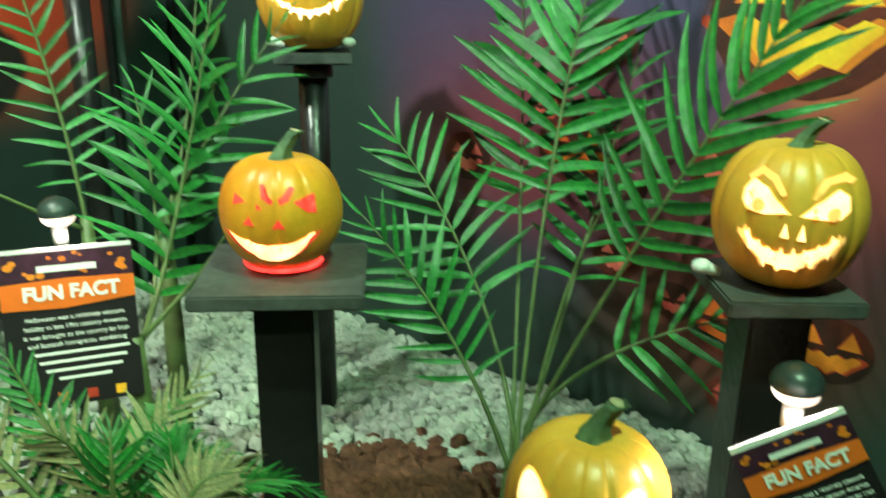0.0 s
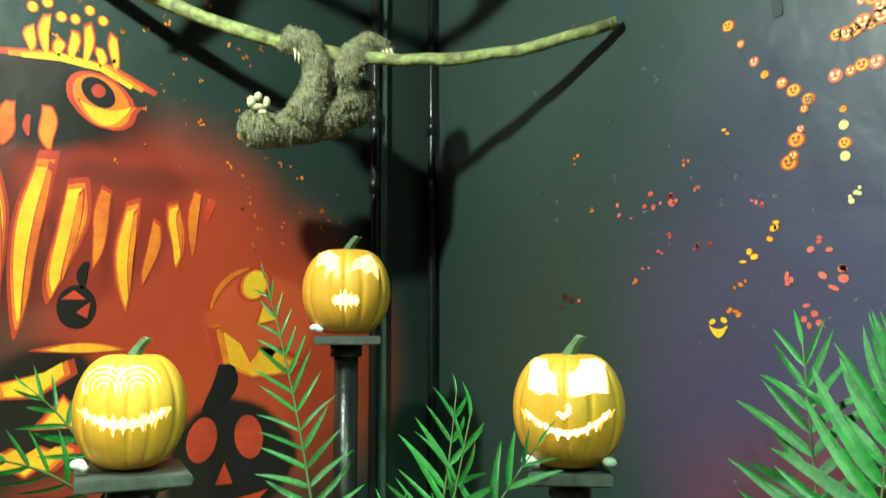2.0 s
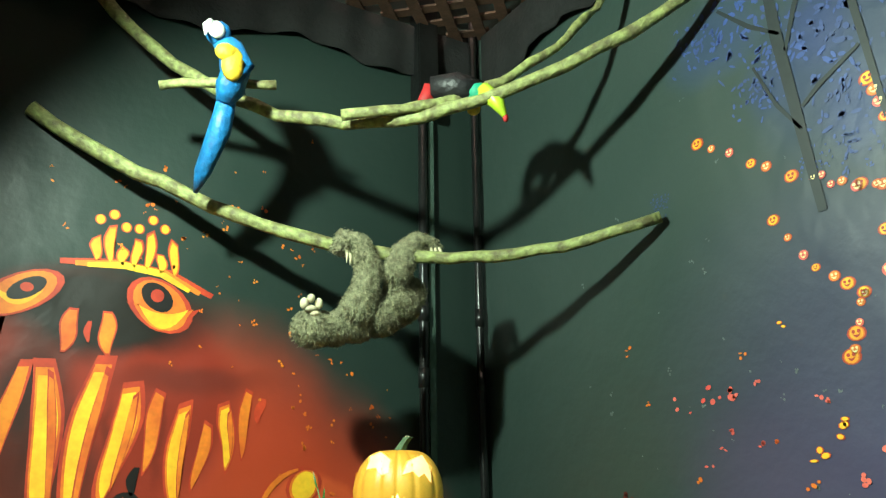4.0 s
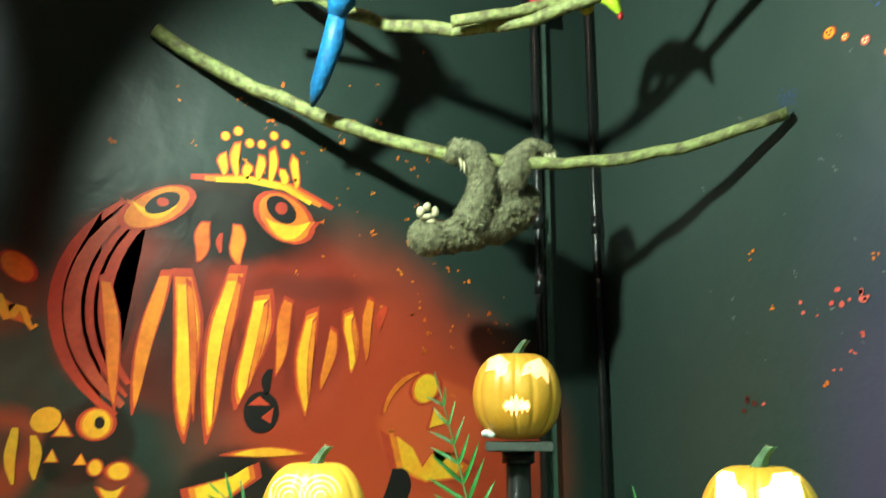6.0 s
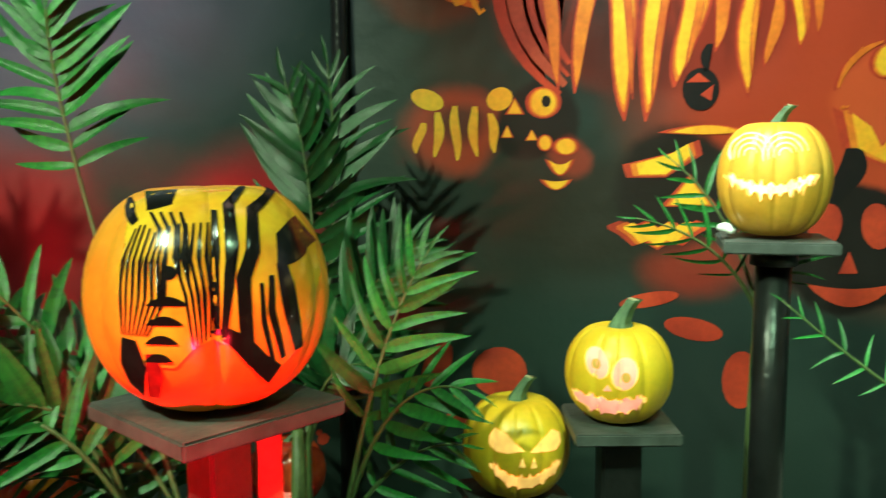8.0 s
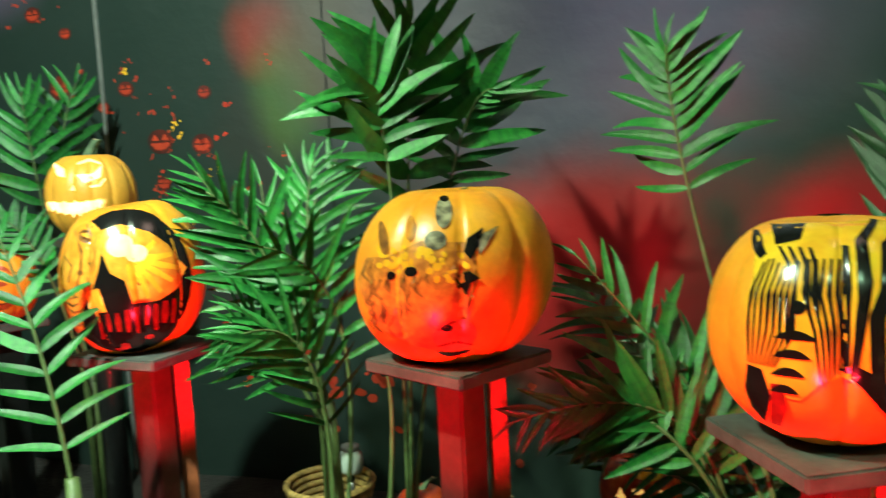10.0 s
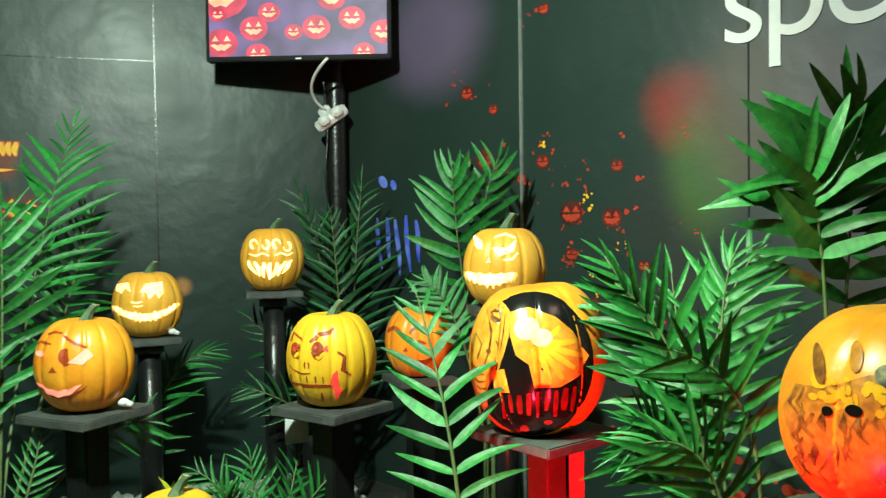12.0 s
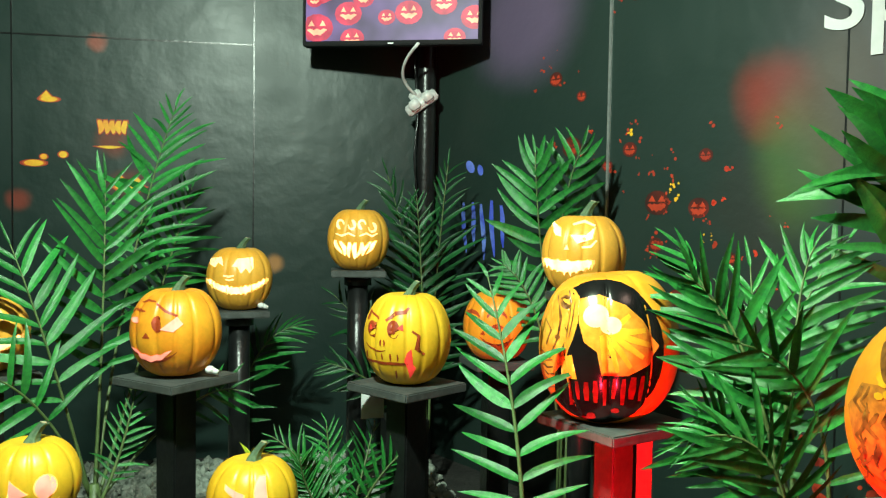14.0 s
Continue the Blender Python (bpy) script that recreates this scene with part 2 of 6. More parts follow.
def box(bm, x0, y0, z0, x1, y1, z1, bevel=0.0, turn=None):
    made = bmesh.ops.create_cube(bm, size=1)["verts"]
    for v in made:
        v.co = Vector(((x0 + x1) / 2 + v.co.x * (x1 - x0), (y0 + y1) / 2 + v.co.y * (y1 - y0), (z0 + z1) / 2 + v.co.z * (z1 - z0)))
    if bevel:
        edges = list({e for v in made for e in v.link_edges})
        made = list({v for f in bmesh.ops.bevel(bm, geom=edges, offset=bevel, segments=2, affect="EDGES")["faces"] for v in f.verts} | {v for v in made if v.is_valid})
    if turn is not None:
        bmesh.ops.transform(bm, matrix=turn, verts=made)
    return made


def boxed(*args, **kw):
    bm = bmesh.new()
    box(bm, *args, **kw)
    return bm


def tube(points, radii, sides=8, bm=None):
    """A closed tube along points."""
    bm = bm or bmesh.new()
    pts = [Vector(p) for p in points]
    rings = []
    ref = Vector((0.31, 0.2, 0.93))
    for i, p in enumerate(pts):
        d = (pts[min(i + 1, len(pts) - 1)] - pts[max(i - 1, 0)]).normalized()
        if abs(d.dot(ref)) > 0.95:
            ref = Vector((1, 0, 0.1))
        a = d.cross(ref).normalized()
        c = d.cross(a)
        r = radii[i] if isinstance(radii, (list, tuple)) else radii
        rings.append([bm.verts.new(p + r * (math.cos(k * math.tau / sides) * a + math.sin(k * math.tau / sides) * c)) for k in range(sides)])
    for q, s in zip(rings, rings[1:]):
        for k in range(sides):
            bm.faces.new((q[k], q[(k + 1) % sides], s[(k + 1) % sides], s[k]))
    bm.faces.new(rings[0][::-1]), bm.faces.new(rings[-1])
    bmesh.ops.recalc_face_normals(bm, faces=bm.faces)
    return bm


def bend(a, b, c, n=12):
    """Points of an arc from a through b to c."""
    a, b, c = Vector(a), Vector(b), Vector(c)
    k = 2 * b - 0.5 * (a + c)
    return [(1 - s) ** 2 * a + 2 * s * (1 - s) * k + s * s * c for s in (i / n for i in range(n + 1))]


def ball(bm, where, size, sub=2, turn=None, index=0):
    made = bmesh.ops.create_icosphere(bm, subdivisions=sub, radius=1)["verts"]
    m = Matrix.Translation(where) @ (turn or Matrix()) @ Matrix.Diagonal((*size, 1))
    bmesh.ops.transform(bm, matrix=m, verts=made)
    for f in {f for v in made for f in v.link_faces}:
        f.material_index = index
    return made


# ---- outlines of printed and carved shapes, in a plane (across, up) ----
def ell(u, z, a, b, turn=0, n=18):
    t = radians(turn)
    return [(u + a * math.cos(k) * math.cos(t) - b * math.sin(k) * math.sin(t), z + a * math.cos(k) * math.sin(t) + b * math.sin(k) * math.cos(t)) for k in (i * math.tau / n for i in range(n))]


def tri(u, z, w, h, turn=0):
    t = radians(turn)
    return [(u + x * math.cos(t) - y * math.sin(t), z + x * math.sin(t) + y * math.cos(t)) for x, y in ((-w, -h), (w, -h), (0, h))]


def tooth(u, top, bottom, w, lean=0.0, wave=0.35):
    """A long wavy tooth slot with narrow ends."""
    n = 11
    left, right = [], []
    for i in range(n):
        s = i / (n - 1)
        c = u + lean * s + wave * w * math.sin(s * 5.2 + u * 40)
        half = w * (0.12 + 0.95 * math.sin(math.pi * min(1, 0.12 + s * 0.86)) ** 0.75)
        left.append((c - half, top + (bottom - top) * s)), right.append((c + half, top + (bottom - top) * s))
    return left + right[::-1]


def strip(points, w):
    """A brush stroke along points, narrow at its ends."""
    n = len(points)
    left, right = [], []
    for i, (x, y) in enumerate(points):
        a, b = points[max(0, i - 1)], points[min(n - 1, i + 1)]
        dx, dy = b[0] - a[0], b[1] - a[1]
        d = math.hypot(dx, dy) or 1
        half = w * (0.35 + 0.65 * math.sin(math.pi * (i + 0.5) / n))
        left.append((x - dy / d * half, y + dx / d * half)), right.append((x + dy / d * half, y - dx / d * half))
    return left + right[::-1]


def grin(u, z, w, h, curve, teeth, jag=0.45):
    """A toothed smile: upper and lower edges jagged."""
    n = teeth * 2
    low, high = [], []
    for i in range(n + 1):
        s = i / n * 2 - 1
        mid = z + curve * s * s
        thick = h * (1.02 - s * s) ** 0.5
        j = jag * thick * (1 if i % 2 else -0.3)
        low.append((u + w * s, mid - thick + (j if i % 2 else 0))), high.append((u + w * s, mid + thick - (0 if i % 2 else jag * thick * 0.9)))
    return low + high[::-1]


def crescent(u, z, w, h, curve):
    n = 9
    low = [(u + w * s, z + curve * s * s - h * (1 - s * s)) for s in (i / n * 2 - 1 for i in range(n + 1))]
    return low + [(u + w * s, z + curve * s * s + h * 0.4 * (1 - s * s)) for s in (1 - i / n * 2 for i in range(1, n))]


def fang_grin(u, z, w, thick, curve, low, low_len, high, high_len):
    """A smile whose lower and upper edges run out into separate pointed teeth."""
    def edge(sign, count, length):
        made = []
        for i in range(count):
            for f, out in ((0.04, 0.0), (0.36, 0.12), (0.52 + 0.1 * math.sin(i * 2.3), 1.0), (0.70, 0.15), (0.96, 0.0)):
                s = (i + f) / count * 2 - 1
                body = thick * max(0.12, 1 - s * s) ** 0.5
                made.append((u + w * s, z + curve * s * s + sign * (body + out * length * (0.7 + 0.3 * math.sin(i * 1.7 + count)))))
        return made
    return edge(-1, low, low_len) + edge(1, high, high_len)[::-1]


def arc_line(u, z, a, b, start, end, w):
    """A thin stroke along part of an ellipse."""
    n = 12
    return strip([(u + a * math.cos(t), z + b * math.sin(t)) for t in (radians(start + (end - start) * i / n) for i in range(n + 1))], w)


def fang(u, top, bottom, w, lean=0.0, wave=0.3):
    """A long printed tooth: blunt at its top, wavering, drawn out to a point."""
    n = 12
    left, right = [], []
    for i in range(n):
        s = i / (n - 1)
        c = u + lean * s + wave * w * math.sin(s * 5.0 + u * 31)
        half = w * min(1.0, 0.62 + 1.3 * s) * (1.02 - s ** 2.6) ** 0.7
        left.append((c - half, top + (bottom - top) * s)), right.append((c + half, top + (bottom - top) * s + 0.012 * math.sin(u * 50) * (1 - s)))
    return left + right[::-1]


def brow_eye(u, z, w, h, side):
    """A slanting angry eye."""
    return [(u - w * side, z - h * 0.3), (u - w * 0.9 * side, z - h), (u + 0.1 * w * side, z - h), (u + w * side, z + h * 0.2), (u + 0.9 * w * side, z + h), (u + 0.3 * w * side, z + h * 0.35)]


# ---- walls ----
def wall(name, a, b, top, material, label, bottom=0.0):
    """A wall from a to b; its inner face is its own plane y = 0, its length runs along its own x."""
    a, b = Vector((*a, 0)), Vector((*b, 0))
    d = (b - a)
    ob = part(name, boxed(0, -0.08, bottom, d.length, 0, top), material, None, smooth=False)
    ob.matrix_basis = pose(a.x, a.y, 0, 0, 0, math.degrees(math.atan2(d.y, d.x)))
    return tagged(ob, label, "wall", kind="structure")


def halo(outlines, grow=1.14):
    """The same shapes a little larger, for a fringe or the bevelled edge of a cut."""
    made = []
    for o in outlines:
        cx, cz = sum(p[0] for p in o) / len(o), sum(p[1] for p in o) / len(o)
        made.append([(cx + (x - cx) * grow, cz + (z - cz) * (grow * 0.5 + 0.5)) for x, z in o])
    return made


def prints(parent, name, outlines, material, lift=0.003, label="", fringe=True):
    """Flat printed shapes on a wall's face; bright ones get a wider printed fringe."""
    under = {"printed_yellow": PR_ORANGE, "printed_orange": PR_RED}.get(material.name)
    if fringe and under and len(outlines) < 30:
        prints(parent, "fringe_print", halo(outlines, 1.22), under, lift - 0.0009 if under is PR_ORANGE else lift - 0.0013, "softer printed fringe")
    lift = lift * 0.45
    bm = bmesh.new()
    for o in outlines:
        f = bm.faces.new([bm.verts.new((u, lift, z)) for u, z in o])
        if f.normal.y < 0:
            f.normal_flip()
    bmesh.ops.triangulate(bm, faces=bm.faces)
    bmesh.ops.recalc_face_normals(bm, faces=bm.faces)
    for f in bm.faces:
        if f.normal.y < 0:
            f.normal_flip()
    return part(name, bm, material, parent, label, smooth=False)


GROUND = (0.018, 0.035, 0.029)
P_MAT = mural("mural_purple_night", (0.031, 0.053, 0.046), [
    (3.75, 1.5, 0.72, 0.72, (0.125, 0.06, 0.19), 1.0), (3.2, 1.4, 0.6, 0.6, (0.09, 0.05, 0.12), 0.9), (3.70, 1.9, 0.85, 0.8, (0.045, 0.048, 0.10), 0.8),
    (3.35, 0.98, 0.45, 0.4, (0.20, 0.03, 0.02), 0.7), (3.85, 1.25, 0.5, 0.36, (0.26, 0.045, 0.05), 0.8), (3.1, 1.35, 0.35, 0.35, (0.34, 0.06, 0.04), 0.7),
    (3.25, 1.5, 0.22, 0.2, (0.75, 0.2, 0.06), 0.9), (3.8, 2.68, 0.32, 0.28, (0.022, 0.04, 0.11), 0.7), (4.12, 2.88, 0.2, 0.13, (0.025, 0.05, 0.14), 0.5), (3.98, 2.70, 0.1, 0.1, (0.025, 0.045, 0.12), 0.5), (3.84, 2.76, 0.1, 0.12, (0.028, 0.05, 0.16), 0.6), (3.80, 2.55, 0.08, 0.14, (0.028, 0.05, 0.16), 0.6), (4.1, 1.6, 0.35, 0.5, (0.06, 0.045, 0.09), 0.5)])
wall_right = wall("wall_right", (2.6, 1.724), (-2.59, 1.724), 3.6, P_MAT, "dark wall with printed purple night mural of lanterns")
M_MAT = mural("mural_big_pumpkin", GROUND, [
    (0.80, 1.72, 0.60, 0.54, (0.40, 0.042, 0.015), 1.0), (0.98, 1.97, 0.52, 0.40, (0.42, 0.05, 0.02), 0.9), (0.55, 1.60, 0.5, 0.5, (0.5, 0.06, 0.02), 1.0),
    (1.24, 2.05, 0.45, 0.34, (0.26, 0.028, 0.014), 0.95, 0.8), (1.55, 2.02, 0.07, 0.22, (0.40, 0.06, 0.03), 0.8, 0.35),
    (1.2, 2.27, 0.36, 0.15, (0.012, 0.010, 0.008), 1.0, 0.5), (1.36, 2.05, 0.14, 0.2, (0.015, 0.010, 0.008), 0.9, 0.3), (1.3, 1.85, 0.22, 0.2, (0.03, 0.012, 0.010), 0.75, 0.3),
    (1.455, 1.93, 0.018, 0.17, (0.05, 0.012, 0.008), 0.85, 0.2), (1.345, 1.95, 0.02, 0.18, (0.06, 0.012, 0.008), 0.85, 0.2), (1.255, 1.93, 0.022, 0.18, (0.08, 0.014, 0.01), 0.8, 0.2), (1.15, 1.93, 0.02, 0.17, (0.12, 0.018, 0.01), 0.7, 0.2), (1.03, 1.93, 0.02, 0.15, (0.14, 0.018, 0.01), 0.6, 0.2), (0.95, 2.1, 0.3, 0.06, (0.10, 0.018, 0.012), 0.6, 0.2),
    (1.35, 1.42, 0.5, 0.28, (0.022, 0.018, 0.012), 0.9),
    (1.81, 2.045, 0.18, 0.15, (0.14, 0.03, 0.012), 0.95, 0.6), (1.74, 1.665, 0.17, 0.14, (0.42, 0.05, 0.02), 0.95, 0.55), (1.72, 1.68, 0.11, 0.07, (0.05, 0.015, 0.01), 0.8, 0.3), (1.52, 1.67, 0.12, 0.115, (0.012, 0.010, 0.008), 1.0, 0.8), (1.44, 1.57, 0.06, 0.08, (0.3, 0.04, 0.02), 0.8, 0.5),
    (1.15, 1.49, 0.2, 0.19, (0.015, 0.010, 0.008), 1.0, 0.75), (0.6, 1.72, 0.18, 0.165, (0.66, 0.10, 0.03), 0.8, 0.8), (0.68, 1.33, 0.2, 0.18, (0.012, 0.009, 0.008), 1.0, 0.85), (1.1, 1.27, 0.2, 0.1, (0.3, 0.03, 0.015), 0.8)])
wall_middle = wall("wall_middle", (-2.59, 1.724), (-2.59, -0.32), 3.6, M_MAT, "dark wall with printed mural of a giant grinning pumpkin")
# soft red patches low on the wall, violet and grey ones higher
W_MAT = mural("mural_red_patches", GROUND, [
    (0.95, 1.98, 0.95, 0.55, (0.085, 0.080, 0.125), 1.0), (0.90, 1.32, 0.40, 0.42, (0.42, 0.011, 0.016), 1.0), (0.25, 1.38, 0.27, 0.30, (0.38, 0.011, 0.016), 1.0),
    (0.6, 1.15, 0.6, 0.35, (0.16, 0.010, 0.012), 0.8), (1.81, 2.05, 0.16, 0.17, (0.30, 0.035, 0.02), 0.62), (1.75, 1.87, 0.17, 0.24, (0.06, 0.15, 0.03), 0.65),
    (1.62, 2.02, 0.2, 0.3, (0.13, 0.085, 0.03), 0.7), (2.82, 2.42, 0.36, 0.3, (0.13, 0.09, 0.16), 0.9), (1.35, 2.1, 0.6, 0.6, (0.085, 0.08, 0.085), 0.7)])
wall_left = wall("wall_left", (-2.59, -0.32), (-1.30, -3.40), 3.6, W_MAT, "dark wall with soft red patches and white lettering")
T_MAT = mural("mural_dark_green", (0.012, 0.030, 0.025), [(1.2, 2.0, 0.5, 0.5, (0.017, 0.034, 0.028), 0.6), (1.26, 2.0, 0.09, 0.09, (0.16, 0.03, 0.012), 0.9), (1.2, 1.81, 0.1, 0.09, (0.13, 0.025, 0.012), 0.9),
    (1.31, 2.35, 0.05, 0.05, (0.3, 0.06, 0.03), 0.8), (0.64, 1.5, 0.05, 0.05, (0.45, 0.2, 0.06), 0.9), (1.6, 1.75, 0.06, 0.06, (0.3, 0.05, 0.03), 0.7)])
wall_screen = wall("wall_screen", (-1.30, -3.40), (3.2, -3.873), 3.6, T_MAT, "dark green-black painted panel wall behind the pumpkins")
wall("wall_end", (3.2, -3.873), (3.4, -5.6), 3.6, BEIGE_WALL, "plain beige wall of the hall")
wall("wall_back", (4.4, -5.6), (4.4, 3.0), 4.8, BEIGE_WALL, "plain beige wall behind the visitor side")
wall("wall_side", (4.4, 3.0), (2.6, 1.804), 3.6, BEIGE_WALL, "plain beige wall of the hall")

floor = tagged(part("floor", boxed(-3.2, -5.8, -0.1, 4.6, 3.2, 0.0), mat("grey_floor", (0.12, 0.12, 0.12), 0.6, vary=0.3), smooth=False), "dark grey hall floor", "floor", kind="structure")
ceiling = tagged(part("ceiling", boxed(-3.6, -5.8, 5.2, 4.6, 3.4, 5.3), PINK_CEILING, smooth=False), "pale ceiling of the hall above the lattice", "ceiling", kind="structure")


def bed_height(x, y):
    return 0.60 + 0.022 * (1.7 - y) + 0.02 * noise.noise(Vector((x * 2.5, y * 2.5, 3)))


bm = bmesh.new()
cols, rows = 40, 60
grid = [[None] * (rows + 1) for _ in range(cols + 1)]
for i in range(cols + 1):
    for j in range(rows + 1):
        y = 1.72 - 5.3 * j / rows
        x = -2.58 + 3.9 * i / cols
        grid[i][j] = bm.verts.new((x, y, bed_height(x, y)))
for i in range(cols):
    for j in range(rows):
        x, y = grid[i][j].co.x, grid[i][j].co.y
        inner = x < -0.72 or y > 0.75 or y < -1.75
        if inner:
            bm.faces.new((grid[i][j], grid[i + 1][j], grid[i + 1][j + 1], grid[i][j + 1]))
bmesh.ops.recalc_face_normals(bm, faces=bm.faces)
tagged(part("ground", bm, SOIL), "dark soil of the raised display bed", "ground", kind="structure")

# hanging cloth under the lattice
for name, parent, length in (("valance_right", wall_right, 5.1), ("valance_middle", wall_middle, 2.0)):
    bm = bmesh.new()
    n = 90
    prev = None
    for i in range(n + 1):
        u = 0.03 + (length - 0.03) * i / n
        low = 3.18 + 0.04 * math.sin(u * 3.1) + 0.02 * math.sin(u * 11)
        ring = [bm.verts.new((u, 0.02 + 0.015 * math.sin(u * 37) * k + 0.01, low + (3.40 - low) * (1 - k))) for k in (0, 0.33, 0.66, 1)]
        if prev:
            for q in range(3):
                bm.faces.new((prev[q], ring[q], ring[q + 1], prev[q + 1]))
        prev = ring
    ob = part(name, bm, CLOTH, None)
    ob.matrix_basis = parent.matrix_basis.copy()
    so = ob.modifiers.new("thickness", "SOLIDIFY")
    so.thickness = 0.004
    tagged(ob, "black cloth hung along the top of the wall", "cloth", kind="structure")

# lattice overhead
lattice = empty("ceiling_lattice", pose(-1.75, 0.95, 3.40), "brown diagonal wooden lattice over the display corner", "lattice", kind="structure")
for layer in (0, 1):
    sgn = 1 if layer else -1
    for k in range(-17, 18):
        off = k * 0.095
        lo, hi = -2.0, 2.0
        for axis, half in ((1, 0.83), (sgn, 0.76)):
            pos = (-off * sgn if axis == 1 and half == 0.83 else off) / math.sqrt(2)
            lim = sorted(((-half - pos) * math.sqrt(2) * axis, (half - pos) * math.sqrt(2) * axis))
            lo, hi = max(lo, lim[0]), min(hi, lim[1])
        if hi - lo > 0.05:
            ob = part("slat", boxed(lo, -0.019, layer * 0.011, hi, 0.019, layer * 0.011 + 0.009), SLAT, lattice, smooth=False)
            ob.matrix_basis = pose(-off * sgn / math.sqrt(2), off / math.sqrt(2), 0, 0, 0, 45 * sgn)
tagged(part("ceiling_beam", boxed(-2.62, 1.45, 3.05, -2.53, 1.53, 3.7, 0.004), BLACK, smooth=False), "black post end under the lattice", "beam", kind="structure")

# posts and conduits in the corners
for name, x, y, r, top in (("corner_post", -2.56, 1.478, 0.015, 3.6), ("corner_pipe", -2.55, 1.688, 0.013, 3.6), ("bend_post", -2.555, -0.315, 0.022, 3.6)):
    ob = part(name, tube([(x, y, 0.55), (x, y, 1.5), (x, y, 2.4), (x, y, top)], r, 10), BLACK)
    tagged(ob, "black painted vertical pipe in the wall corner", "pipe", kind="structure")
    for z in (1.15, 2.15, 2.36):
        part("pipe_coupling", tube([(x, y, z - 0.03), (x, y, z + 0.03)], r * 1.25, 10), BLACK, ob)
ob = part("corner_trim", boxed(-2.588, 1.500, 0.6, -2.566, 1.530, 3.3, 0.004), TRIM, smooth=False)
tagged(ob, "thin shiny metal edge strip", "trim", kind="structure")
seam = part("wall_seam_strip", boxed(2.392, 0.0, 0.6, 2.402, 0.006, 3.3), METAL, wall_left, "thin grey joint strip", smooth=False)
for u in (0.72, 1.62, 2.6):
    part("panel_joint", boxed(u, 0.0, 0.6, u + 0.006, 0.0025, 3.5), BLACK, wall_screen, smooth=False)
part("panel_joint", boxed(0.72, 0.0, 2.37, 3.2, 0.0025, 2.376), BLACK, wall_screen, smooth=False)
part("panel_joint", boxed(1.62, 0.0, 0.6, 1.625, 0.002, 3.5), BLACK, wall_left, smooth=False)
part("base_rail", boxed(0.0, 0.0, 0.585, 5.0, 0.02, 0.605), PLATE, wall_right, smooth=False)

# ---- mural on the middle wall: u = 1.724 - y ----
MU = lambda y: 1.724 - y
for level, (a, b, half, first, last, colour) in enumerate(((0.425, 0.36, 0.016, -52, 48, PR_RED), (0.385, 0.34, 0.020, -50, 52, PR_FLAME), (0.345, 0.33, 0.010, -46, 56, PR_RED), (0.31, 0.32, 0.015, -40, 50, PR_RED))):
    prints(wall_middle, "pumpkin_fold_print", [arc_line(MU(0.52), 2.03, a, b, first, last, half)], colour, 0.0006 + 0.0004 * level)
TEETH = ((0.211, 2.081, 0.256, 1.774, 0.018, PR_ORANGE), (0.346, 2.108, 0.297, 1.765, 0.020, PR_ORANGE), (0.402, 2.089, 0.431, 1.718, 0.027, PR_YELLOW), (0.527, 2.106, 0.481, 1.718, 0.026, PR_YELLOW), (0.606, 2.060, 0.572, 1.791, 0.027, PR_YELLOW),
         (0.688, 2.051, 0.656, 1.860, 0.018, PR_ORANGE), (0.745, 2.019, 0.738, 1.758, 0.020, PR_YELLOW), (0.817, 1.975, 0.789, 1.817, 0.015, PR_ORANGE), (0.866, 2.033, 0.872, 1.873, 0.017, PR_YELLOW), (0.925, 2.069, 0.911, 1.898, 0.014, PR_ORANGE), (0.965, 2.06, 0.955, 1.99, 0.014, PR_RED))
for y0, z0, y1, z1, half, colour in TEETH:
    prints(wall_middle, "tooth_print", [fang(MU(y0), z0, z1, half, y0 - y1)], colour, 0.004)
    if colour is PR_YELLOW:
        prints(wall_middle, "tooth_shade_print", [fang(MU(y0 + half * 0.62), z0 - 0.01, z1 + 0.03, half * 0.36, y0 - y1)], PR_ORANGE, 0.0062)
prints(wall_middle, "eye_print", [ell(MU(0.322), 2.292, 0.092, 0.044, -32), ell(MU(0.665), 2.297, 0.082, 0.058, 38)], PR_ORANGE, 0.0045)
prints(wall_middle, "eye_glow_print", [crescent(MU(0.675), 2.262, 0.066, 0.03, 0.03), crescent(MU(0.315), 2.275, 0.06, 0.016, 0.03)], PR_YELLOW, 0.0055)
prints(wall_middle, "pupil_print", [ell(MU(0.335), 2.305, 0.05, 0.024, -32), ell(MU(0.655), 2.318, 0.048, 0.034, 38)], PR_BLACK, 0.0062)
prints(wall_middle, "pupil_print", [ell(MU(0.335), 2.307, 0.016, 0.012, 0), ell(MU(0.655), 2.322, 0.018, 0.018, 0)], PR_RED, 0.007)
prints(wall_middle, "nose_print", [tooth(MU(0.453), 2.26, 2.155, 0.017, 0.02), tooth(MU(0.530), 2.26, 2.155, 0.017, -0.015)], PR_ORANGE, 0.0045)
prints(wall_middle, "nose_print", [tooth(MU(0.49), 2.235, 2.18, 0.008, 0.0)], PR_RED, 0.0045)
prints(wall_middle, "crown_print", [fang(MU(0.488 + 0.034 * k), 2.465 + 0.035 * math.sin(k * 2.1), 2.402 - 0.003 * k, 0.011, 0.0) for k in range(7)] + [ell(MU(0.49 + 0.034 * k), 2.515 + 0.02 * math.sin(k * 1.9), 0.010, 0.012) for k in range(6)] + [strip([(MU(0.47), 2.385), (MU(0.56), 2.395), (MU(0.66), 2.385), (MU(0.74), 2.345)], 0.010)], PR_YELLOW, 0.0045)
